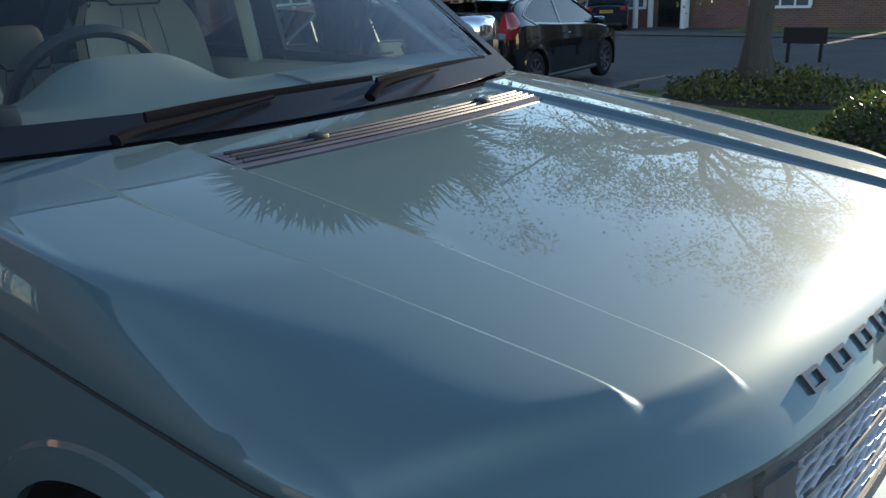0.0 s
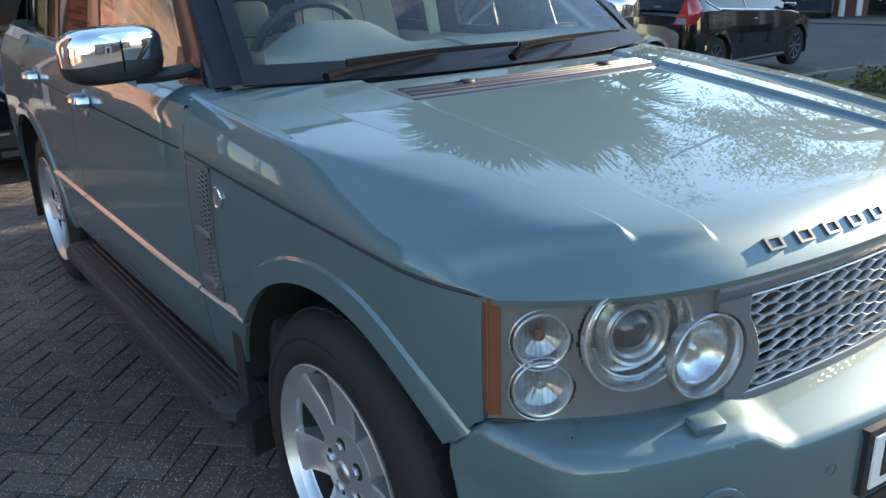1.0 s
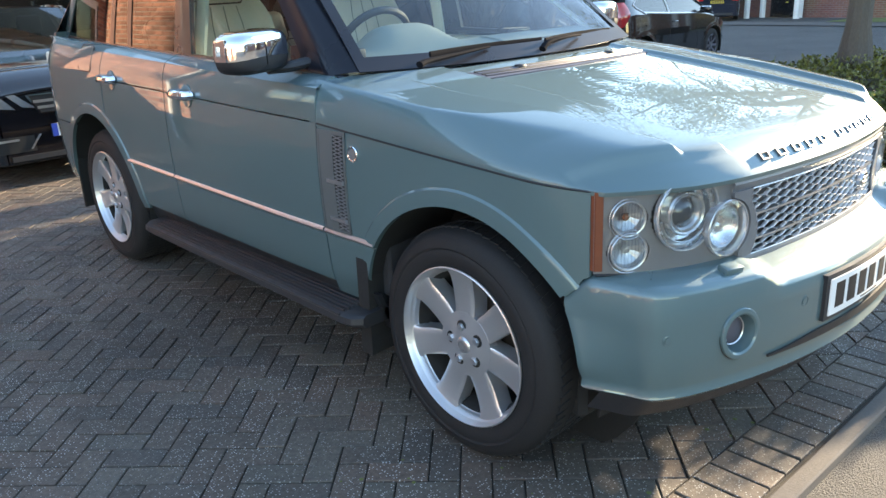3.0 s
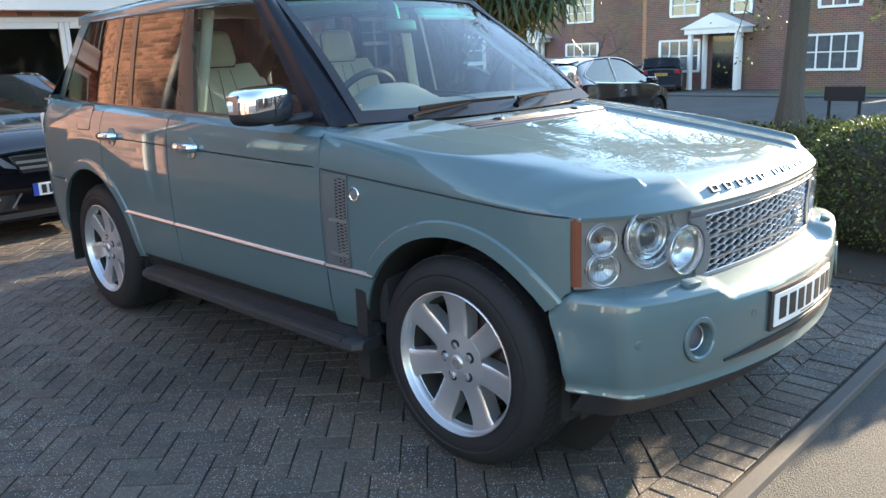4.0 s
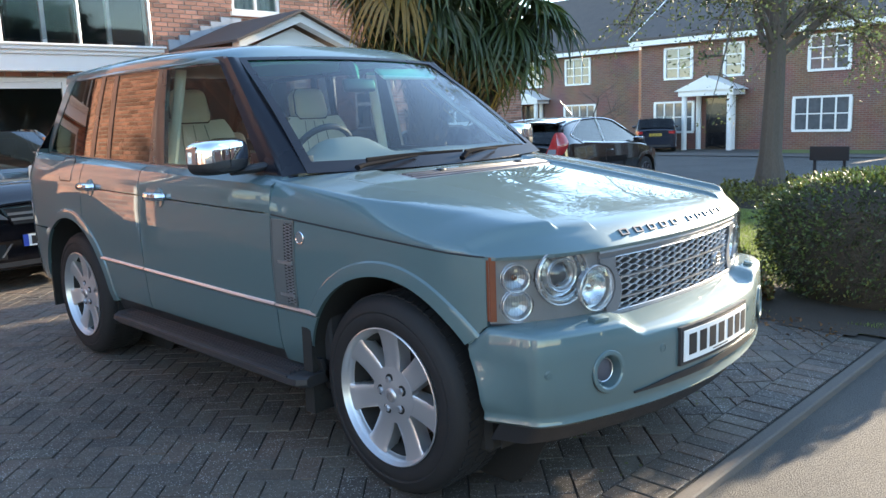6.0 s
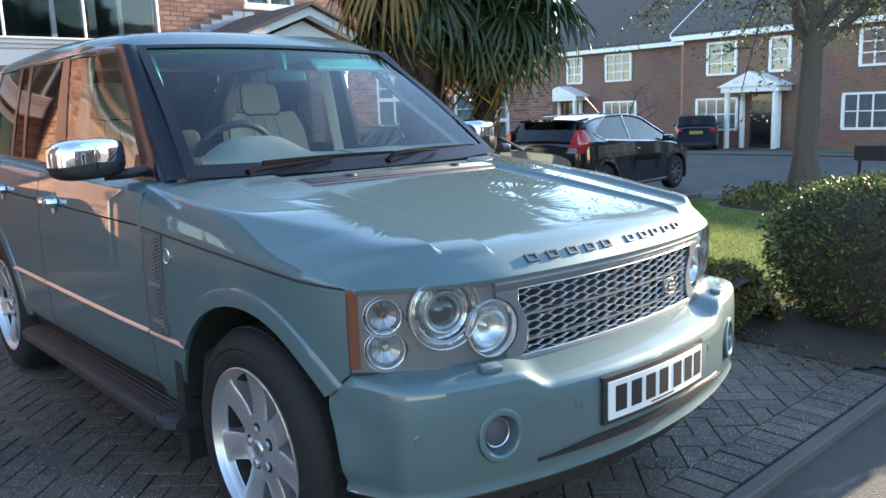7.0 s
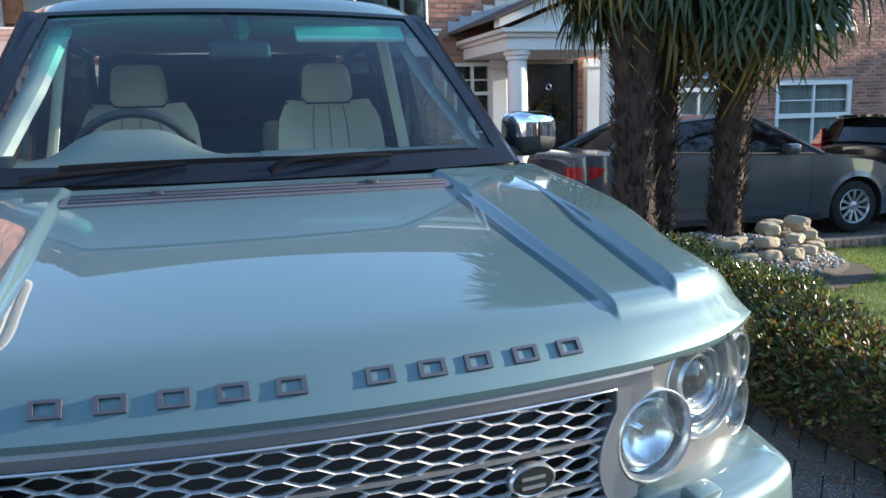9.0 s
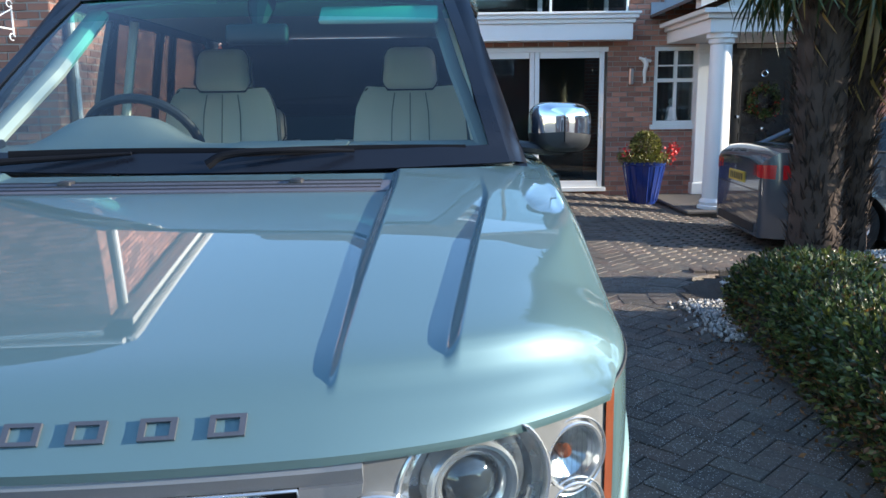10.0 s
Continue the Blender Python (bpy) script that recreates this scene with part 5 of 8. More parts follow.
def brick_texture(name):
    m = bpy.data.materials.new(name)
    m.use_nodes = True
    nt = m.node_tree
    N, L = nt.nodes.new, nt.links.new
    b = nt.nodes["Principled BSDF"]
    tc, sep, com, br = N("ShaderNodeTexCoord"), N("ShaderNodeSeparateXYZ"), N("ShaderNodeCombineXYZ"), N("ShaderNodeTexBrick")
    ad = N("ShaderNodeMath")
    ad.operation = "ADD"
    L(tc.outputs["Object"], sep.inputs[0])
    L(sep.outputs["X"], ad.inputs[0]), L(sep.outputs["Y"], ad.inputs[1])
    L(ad.outputs[0], com.inputs["X"]), L(sep.outputs["Z"], com.inputs["Y"])
    L(com.outputs[0], br.inputs["Vector"])
    br.inputs["Color1"].default_value, br.inputs["Color2"].default_value, br.inputs["Mortar"].default_value = (0.30, 0.13, 0.09, 1), (0.22, 0.10, 0.075, 1), (0.28, 0.24, 0.21, 1)
    br.inputs["Scale"].default_value, br.inputs["Brick Width"].default_value, br.inputs["Row Height"].default_value, br.inputs["Mortar Size"].default_value = 1.0, 0.225, 0.075, 0.008
    no = N("ShaderNodeTexNoise")
    no.inputs["Scale"].default_value = 0.8
    L(tc.outputs["Object"], no.inputs["Vector"])
    mx = N("ShaderNodeMix")
    mx.data_type, mx.blend_type = "RGBA", "MULTIPLY"
    mx.inputs[0].default_value = 0.5
    L(br.outputs["Color"], mx.inputs[6]), L(no.outputs["Color"], mx.inputs[7])
    L(mx.outputs[2], b.inputs["Base Color"])
    b.inputs["Roughness"].default_value = 0.9
    return m


FARBRICK = brick_texture("far_brick")


def flat_patch(name, xs, ys, z, material, label, category, kind="structure", inside=None):
    bm = BM()
    vs = {}
    for i, x in enumerate(xs):
        for j, y in enumerate(ys):
            vs[i, j] = bm.verts.new((x, y, G(x, y) + z))
    for i in range(len(xs) - 1):
        for j in range(len(ys) - 1):
            if inside is None or inside((xs[i] + xs[i + 1]) / 2, (ys[j] + ys[j + 1]) / 2):
                bm.faces.new((vs[i, j], vs[i + 1, j], vs[i + 1, j + 1], vs[i, j + 1]))
    for v in [v for v in bm.verts if not v.link_faces]:
        bm.verts.remove(v)
    ob = part(name, bm, material)
    return tagged(ob, label, category, kind=kind)


flat_patch("ground", [-900, -300, -80, -20, 0, 2, 2.6, 3.2, 3.8, 4.5, 7, 10, 12, 14, 16, 18, 20, 22, 24, 35, 49, 80, 300, 900], [-900, -300, -80, -20, 0, 3, 3.6, 4.2, 4.8, 5.4, 6, 9, 20, 60, 300, 900], -0.035, ASPHALT, "grey worn asphalt road and ground", "ground")


def on_drive(x, y):
    if y < -0.60 or x < -6.5 or y > 10.55:
        return False
    if x < 2.45:
        return True
    if y > 4.75 and x < 9.5:
        return True
    return x < 3.25 and y > 3.7 and math.hypot(x - 3.25, y - 3.7) > 1.05


drive = flat_patch("drive", lin(-6.5, 9.5, 81), lin(-0.82, 10.6, 60), -0.009, JOINT, "block-paved brick drive in herringbone pattern", "drive",
                   inside=lambda x, y: on_drive(x, max(y, -0.55)))


def paver_geom(w, l, h=0.05, b=0.003):
    """Vertices and faces of one block with a chamfered top, centred, long along y."""
    a, c = w / 2, l / 2
    v = [(-a, -c, -h), (a, -c, -h), (a, c, -h), (-a, c, -h), (-a, -c, -b * 0.7), (a, -c, -b * 0.7), (a, c, -b * 0.7), (-a, c, -b * 0.7),
         (-a + b, -c + b, 0), (a - b, -c + b, 0), (a - b, c - b, 0), (-a + b, c - b, 0)]
    f = [(8, 9, 10, 11)] + [(4 + i, 4 + (i + 1) % 4, 8 + (i + 1) % 4, 8 + i) for i in range(4)] + [(i, (i + 1) % 4, 4 + (i + 1) % 4, 4 + i) for i in range(4)]
    return v, f


# herringbone blocks, collected as (x, y, turned)
def build_pavers():
    rnd = random.Random(3)
    w, l, g = 0.100, 0.200, 0.0055
    r = math.sqrt(0.5)
    vb, fb = paver_geom(w - g, l - g)
    verts, faces, near = [], [], []
    edge = -0.602
    for i in range(-90, 150):
        for j in range(-120, 130):
            # unit of the herringbone: a long block along one way and one across it, laid at 45 degrees to the edge
            k = (i - j) % 4
            if k > 1:
                continue
            u, v = (i * w + w / 2, j * w + w) if k == 0 else (i * w + w, j * w + w / 2)
            x, y = 0.03 + (u - v) * r, -0.60 + (u + v) * r
            a = (45 if k == 0 else 135) + rnd.uniform(-0.6, 0.6)
            yy = max(y, -0.5)
            if y < edge - 0.12 or not all(on_drive(x + dx, yy + dy) for dx, dy in ((0, 0), (0.05, 0.05), (-0.05, -0.05))):
                continue
            if x > 4 and y > 8.4:
                continue
            m = pose(x, y, G(x, y) + rnd.uniform(-0.0025, 0.0015), rnd.uniform(-0.4, 0.4), rnd.uniform(-0.4, 0.4), a)
            if y > edge + 0.11:
                if -2.75 < x < -1.08 and y < 2.95 and len(near) < 300:
                    near.append(m)
                    continue
                o = len(verts)
                verts += [tuple(m @ Vector(p)) for p in vb]
                faces += [tuple(o + q for q in f) for f in fb]
                continue
            # cut blocks along the border course
            poly, cut = [m @ Vector(vb[q]) for q in (4, 5, 6, 7)], []
            for p, q in zip(poly, poly[1:] + poly[:1]):
                if p.y >= edge:
                    cut.append(p)
                if (p.y >= edge) != (q.y >= edge):
                    cut.append(p.lerp(q, (edge - p.y) / (q.y - p.y)))
            if len(cut) < 3:
                continue
            o, n = len(verts), len(cut)
            mid = sum(cut, Vector()) / n
            low, top = [p - Vector((0, 0, 0.05)) for p in cut], [p.lerp(mid, 0.05) + Vector((0, 0, 0.0028)) for p in cut]
            verts += [tuple(p) for p in low + cut + top]
            faces += [tuple(range(o + 2 * n, o + 3 * n))]
            for q in range(n):
                e = (q + 1) % n
                faces += [(o + q, o + e, o + n + e, o + n + q), (o + n + q, o + n + e, o + 2 * n + e, o + 2 * n + q)]
    # soldier course along the front edge, and curved courses round the bed
    course = [(x, -0.705, 0.1, 0) for x in np.arange(-6.45, 2.2, 0.103)]
    for r in (1.12, 1.33):
        for a in np.arange(92, 185, 0.103 / r * 57.3):
            course.append((3.25 + r * math.cos(radians(a)), 3.7 + r * math.sin(radians(a)), 0.1, a - 90))
    for x, y, ww, a in course:
        m = pose(x, y, G(x, y) + 0.002 + rnd.uniform(-0.002, 0.002), rnd.uniform(-0.4, 0.4), rnd.uniform(-0.4, 0.4), a)
        o = len(verts)
        verts += [tuple(m @ Vector(p)) for p in vb]
        faces += [tuple(o + q for q in f) for f in fb]
    me = bpy.data.meshes.new("paving_blocks")
    me.from_pydata(verts, [], faces)
    me.materials.append(PAVER)
    ob = tagged(new("paving_blocks", me), "weathered brown brick paving blocks", kind="stuff")
    ob.parent = drive
    pm = bpy.data.meshes.new("paver")
    pm.from_pydata(vb, [], fb)
    pm.materials.append(PAVER_PIECE)
    for m in near:
        p = new("paver", pm)
        p.parent = drive
        p.matrix_local = m


bm = BM()
box(bm, -6.6, 2.3, -0.876, -0.817, -0.06, 0.004, 0.006)
tagged(part("kerb", bm, KERB), "flush concrete edging strip of the drive", "kerb", kind="structure")
# moss in the joints
bm = BM()
rnd = random.Random(9)
for _ in range(420):
    cx, cy = (-2.55 + rnd.gauss(0, 0.16), 1.25 + rnd.gauss(0, 0.28)) if rnd.random() < 0.7 else (rnd.uniform(-3, 2), rnd.uniform(-0.6, 0.2))
    m = pose(cx, cy, 0.001, 0, 0, rnd.uniform(0, 360))
    s = rnd.uniform(0.004, 0.010)
    q = [bm.verts.new(m @ V(s * math.cos(a), s * math.sin(a), -0.002)) for a in (0, 1.26, 2.51, 3.77, 5.03)]
    t = bm.verts.new(m @ V(0, 0, s * 0.2))
    for k in range(5):
        bm.faces.new((q[k], q[(k + 1) % 5], t))
tagged(part("moss", bm, TURF), "small green moss tufts in paving joints", "moss", kind="stuff")


def in_bed(x, y):
    return math.hypot((x - 3.75) / 1.45, (y - 3.75) / 1.0) < 1.0 or (2.5 < x < 3.2 and 0.0 < y < 3.5)


def on_lawn(x, y):
    if not (2.45 < x < 9.6 and -1.05 < y < 4.6) or in_bed(x, y) or (x < 3.4 and y > 3.2):
        return False
    return math.hypot(x - 9.2, (y - 2.4) * 0.8) > 1.3 and math.hypot(x - 3.0, y + 0.3) > 0.6


lawn = flat_patch("lawn", lin(2.3, 9.8, 60), lin(-1.1, 4.7, 48), -0.004, TURF, "short mown green lawn", "lawn", inside=lambda x, y: 2.3 < x < 9.7 and -1.1 < y < 4.62 and not (x < 3.4 and y > 3.2))
bed = flat_patch("flower_bed", lin(2.2, 5.3, 40), lin(-1.42, 4.7, 66), 0.006, SOIL, "dark soil bed under the hedge", "bed", inside=lambda x, y: in_bed(x, y) or math.hypot((x - 3.14) / 0.93, (y + 0.42) / 0.98) < 1)
bm = BM()
lathe(bm, [(1.35, -0.06), (1.2, 0.03), (0.7, 0.10), (0.3, 0.13), (0, 0.14)], 28, pose(9.3, 2.5, G(9.3, 0)) @ Matrix.Diagonal((1, 1.1, 1, 1)))
tagged(part("tree_bed", bm, SOIL), "planted soil mound round the street tree", "bed", kind="structure")
bm = BM()
for i in range(70):
    x = 2.6 + i * 0.103
    box(bm, x, x + 0.098, 4.62, 4.74, G(x, 0) - 0.06, G(x, 0) + 0.012, 0.005)
tagged(part("lawn_edging", bm, PAVER), "brick edging between lawn and parking strip", "edging", kind="structure")


def cloud(name, pts, size, material, label, category, seed=1, kind="stuff", up=0.0, slim=0.5, parent=None):
    """Many small folded leaves at the points (place, outward way)."""
    rnd = random.Random(seed)
    n = len(pts)
    verts, faces = [], []
    for p, d in pts:
        d = (Vector(d) + V(rnd.gauss(0, 0.6), rnd.gauss(0, 0.6), rnd.gauss(0, 0.6) + up)).normalized()
        s = d.cross(V(rnd.gauss(0, 1), rnd.gauss(0, 1), rnd.gauss(0, 1))).normalized()
        nn = d.cross(s)
        L = size * rnd.uniform(0.6, 1.3)
        w = L * slim
        o = len(verts)
        p = Vector(p)
        verts += [tuple(p), tuple(p + d * L * 0.5 + s * w * 0.5 + nn * L * 0.08), tuple(p + d * L), tuple(p + d * L * 0.5 - s * w * 0.5 + nn * L * 0.08)]
        faces += [(o, o + 1, o + 2), (o, o + 2, o + 3)]
    me = bpy.data.meshes.new(name)
    me.from_pydata(verts, [], faces)
    me.materials.append(material)
    ob = new(name, me)
    if parent:
        ob.parent = parent
        return ob
    return tagged(ob, label, category, kind=kind)


def build_grass():
    rnd = random.Random(5)
    pts = []
    while len(pts) < 80000:
        x = 2.4 + 7.2 * rnd.random() ** 1.2
        y = rnd.uniform(-1.05, 4.6)
        if on_lawn(x, y):
            pts.append(((x, y, G(x, y) - 0.006), (rnd.gauss(0, 0.3), rnd.gauss(0, 0.3), 2.0)))
    cloud("grass", pts, 0.032, BLADE, "short mown green grass blades", "grass", 6, slim=0.13)


build_grass()


# ---- hedge and clipped bush ----
def hedge_top(y):
    return 0.46 - 0.15 * sstep(1.7, 1.0, y) + 0.05 * math.sin(y * 2.1) + 0.03 * math.sin(y * 5.3)


def hedge_mid(y):
    return 2.72 - 0.20 * sstep(2.8, 1.0, y)


def build_hedge():
    rnd = random.Random(11)
    hedge = thing("hedge", "low clipped evergreen hedge with green and rusty leaves beside the drive", "hedge")
    # Added filler in dark soil colour stands for the hedge's inner shade.
    bm = BM()
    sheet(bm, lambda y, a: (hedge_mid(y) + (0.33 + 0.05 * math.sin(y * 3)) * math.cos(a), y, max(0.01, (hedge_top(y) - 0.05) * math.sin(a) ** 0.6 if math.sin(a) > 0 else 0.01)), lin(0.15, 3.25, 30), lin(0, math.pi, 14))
    part("dark_core", bm, SOIL, hedge)
    sets = {"g": [], "o": [], "r": []}
    for _ in range(36000):
        y = rnd.uniform(0.05, 3.38)
        e = math.sin(clamp((y - 0.05) / 0.3) * math.pi / 2) * math.sin(clamp((3.38 - y) / 0.3) * math.pi / 2)
        a = rnd.uniform(-0.05, math.pi)
        bump = 1 + 0.10 * noise.noise(V(y * 4, a * 2.2, 1)) + 0.08 * noise.noise(V(y * 11, a * 6, 4))
        rx, rz = 0.40 * bump * (0.6 + 0.4 * e), hedge_top(y) * bump * (0.5 + 0.5 * e)
        k = rnd.uniform(0.80, 1.06)
        x, z = hedge_mid(y) + rx * k * math.copysign(abs(math.cos(a)) ** 0.8, math.cos(a)), max(0.02, rz * k * max(0, math.sin(a)) ** 0.55)
        low = z < 0.20 + 0.1 * noise.noise(V(y * 2, 3, 1)) or y < 1.3 + 0.4 * noise.noise(V(y * 5, a, 7))
        q = rnd.random()
        key = "r" if q < (0.35 if low else 0.05) else ("o" if q < (0.6 if low else 0.40) else "g")
        sets[key].append(((x, y, z), (math.cos(a), 0, max(0.2, math.sin(a)))))
    cloud("leaves", sets["g"], 0.034, LEAF, "", "", 2, parent=hedge)
    cloud("leaves_olive", sets["o"], 0.034, LEAF_OLIVE, "", "", 3, parent=hedge)
    cloud("leaves_rust", sets["r"], 0.030, LEAF_RUST, "", "", 4, parent=hedge)
    bm = BM()
    for _ in range(220):
        y, s = rnd.uniform(0.2, 3.2), rnd.choice((-1, 1))
        p = V(hedge_mid(y) + s * rnd.uniform(0.05, 0.25), y, 0.0)
        q = p + V(s * rnd.uniform(0.05, 0.2), rnd.uniform(-0.15, 0.15), rnd.uniform(0.2, 0.46) * hedge_top(y) / 0.5)
        tube(bm, [p, p.lerp(q, 0.5) + V(0, 0, 0.03), q], 0.004, 4)
    part("twig_mass", bm, TWIG, hedge)
    # round clipped bush near the drive's mouth
    bush = thing("bush", "large round clipped evergreen bush with dense dark leaves", "bush")
    c, R = V(3.32, -0.46, 0.43), V(0.62, 0.76, 0.46)
    # Filler body, soil-dark in place of the shade deep inside the bush.
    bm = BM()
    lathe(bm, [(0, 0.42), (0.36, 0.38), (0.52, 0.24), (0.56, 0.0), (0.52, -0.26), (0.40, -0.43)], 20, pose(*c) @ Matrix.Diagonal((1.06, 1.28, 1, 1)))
    part("dark_core", bm, SOIL, bush)
    sg, so = [], []
    for _ in range(25000):
        d = V(rnd.gauss(0, 1), rnd.gauss(0, 1), rnd.gauss(0.15, 1)).normalized()
        k = rnd.uniform(0.84, 1.03) * (abs(d.x) ** 2.8 + abs(d.y) ** 2.8 + abs(d.z) ** 2.8) ** (-1 / 2.8) * (1 + 0.06 * noise.noise(d * 3) + 0.05 * noise.noise(d * 9))
        p = c + V(d.x * R.x * k, d.y * R.y * k, d.z * R.z * k)
        if p.z < 0.03:
            continue
        (so if rnd.random() < 0.12 else sg).append((p, d))
    cloud("leaves", sg, 0.030, LEAF, "", "", 7, parent=bush)
    cloud("leaves_olive", so, 0.030, LEAF_OLIVE, "", "", 8, parent=bush)


build_hedge()


def stones(bm, pts, rnd, lo, hi):
    for p in pts:
        s = rnd.uniform(lo, hi)
        m = pose(*p, rnd.uniform(0, 360), rnd.uniform(0, 360), rnd.uniform(0, 360)) @ Matrix.Diagonal((s, s * rnd.uniform(0.6, 1), s * rnd.uniform(0.45, 0.8), 1))
        v = [bm.verts.new(m @ V(*q)) for q in ((1, 0, 0), (0, 1, 0), (-1, 0, 0), (0, -1, 0), (0.2, 0.1, 1), (-0.1, 0, -1))]
        for i in range(4):
            bm.faces.new((v[i], v[(i + 1) % 4], v[4])), bm.faces.new((v[(i + 1) % 4], v[i], v[5]))


def build_rock_bed():
    rnd = random.Random(21)
    mound = lambda x, y: max(0.0, 0.26 * (1 - math.hypot((x - 3.85) / 1.3, (y - 3.9) / 0.85) ** 2))
    bm = BM()
    sheet(bm, lambda r, a: (3.85 + 1.3 * r * math.cos(a), 3.9 + 0.85 * r * math.sin(a), mound(3.85 + 1.3 * r * math.cos(a), 3.9 + 0.85 * r * math.sin(a)) + 0.004), lin(0, 1, 8), lin(0, 2 * math.pi, 30))
    tagged(part("rockery_mound", bm, SOIL), "low soil mound under gravel and palms", "bed", kind="structure")
    bm = BM()
    pts = []
    for _ in range(2600):
        a, r = rnd.uniform(0, 6.28), math.sqrt(rnd.random())
        x, y = 3.85 + 1.25 * r * math.cos(a), 3.9 + 0.8 * r * math.sin(a)
        pts.append((x, y, mound(x, y) + 0.008))
    for _ in range(900):
        x, y = 2.36 + rnd.gauss(0, 0.10), rnd.uniform(2.75, 3.65)
        pts.append((x, y, 0.015))
    stones(bm, pts, rnd, 0.010, 0.024)
    tagged(part("gravel", bm, PEBBLE), "loose white and grey decorative gravel", "gravel", kind="stuff")
    # a low dry wall of roughly squared stones round the lawn side, with loose ones on top
    spots = []
    for row, count in ((0, 11), (1, 9), (2, 6)):
        for i in range(count):
            a = radians(lerp(-112, 28, (i + 0.5 * (row % 2)) / (count - 0.5)))
            spots.append((4.05 + (0.92 - 0.07 * row) * math.cos(a), 3.98 + (0.66 - 0.06 * row) * math.sin(a), 0.05 + 0.105 * row, math.degrees(a) + 90, 1.0))
    for x, y, z, a in ((3.85, 3.52, 0.29, 20), (4.25, 3.62, 0.36, 70), (4.62, 3.72, 0.37, 110), (4.70, 4.12, 0.30, 15), (3.62, 3.62, 0.24, 160)):
        spots.append((x, y, z - 0.02, a, 1.02))
    for i, (x, y, z, turn, size) in enumerate(spots):
        bm = BM()
        bmesh.ops.create_icosphere(bm, subdivisions=3, radius=1.0)
        seed = V(rnd.uniform(0, 50), rnd.uniform(0, 50), i)
        for v in bm.verts:
            d = v.co.normalized()
            k = (abs(d.x) ** 5 + abs(d.y) ** 5 + abs(d.z) ** 5) ** -0.2
            v.co = d * k * (0.93 + 0.16 * noise.noise(d * 1.4 + seed) + 0.06 * noise.noise(d * 5 + seed))
        loose = size > 1
        tip = rnd.uniform(-22, 22) if loose else rnd.uniform(-5, 5)
        dims = Matrix.Diagonal((rnd.uniform(0.070, 0.118) * size, rnd.uniform(0.06, 0.085) * size, rnd.uniform(0.040, 0.054) * size, 1))
        bmesh.ops.transform(bm, matrix=pose(x, y, z, tip, rnd.uniform(-4, 4) + tip * 0.4, turn + rnd.uniform(-12, 12)) @ dims, verts=bm.verts)
        tagged(part("rock", bm, STONE, sharp=28), "rough squared yellow sandstone rock in the low rockery wall", "rock", "rockery stones")


build_rock_bed()


# ---- palms ----
def fan_mesh(name, rnd, droop, material):
    bm = BM()
    n, L = 30, 0.62
    stem = spline([(0, 0, 0), (0.22, 0, 0.05), (0.5, 0, 0.02 - droop * 0.2)], 7)
    tube(bm, stem, 0.012, 5, radii=lin(0.016, 0.008, 7))
    hub = stem[-1]
    for i in range(n):
        a = radians(-125 + 250 * i / (n - 1) + rnd.uniform(-2, 2))
        l = L * (0.72 + 0.28 * math.cos(a * 0.6)) * rnd.uniform(0.9, 1.06)
        d = V(math.cos(a), math.sin(a), 0)
        s = V(-math.sin(a), math.cos(a), 0)
        dr = droop * rnd.uniform(0.7, 1.5)
        rows = []
        for k, (q, w) in enumerate(((0.03, 0.004), (0.35, 0.019), (0.62, 0.016), (0.84, 0.010), (1.0, 0.001))):
            sag = -dr * l * (q ** 2.4) + 0.10 * l * q * (1 - abs(a) / 2.6)
            c = hub + d * l * q * (1 - 0.25 * dr * q * q) + V(0, 0, sag)
            rows.append((bm.verts.new(c + s * w), bm.verts.new(c - V(0, 0, w * 0.9)), bm.verts.new(c - s * w)))
        for p, q in zip(rows, rows[1:]):
            bm.faces.new((p[0], p[1], q[1], q[0])), bm.faces.new((p[1], p[2], q[2], q[1]))
    me = bpy.data.meshes.new(name)
    for f in bm.faces:
        f.smooth = True
    bm.to_mesh(me)
    bm.free()
    me.materials.append(material)
    return me


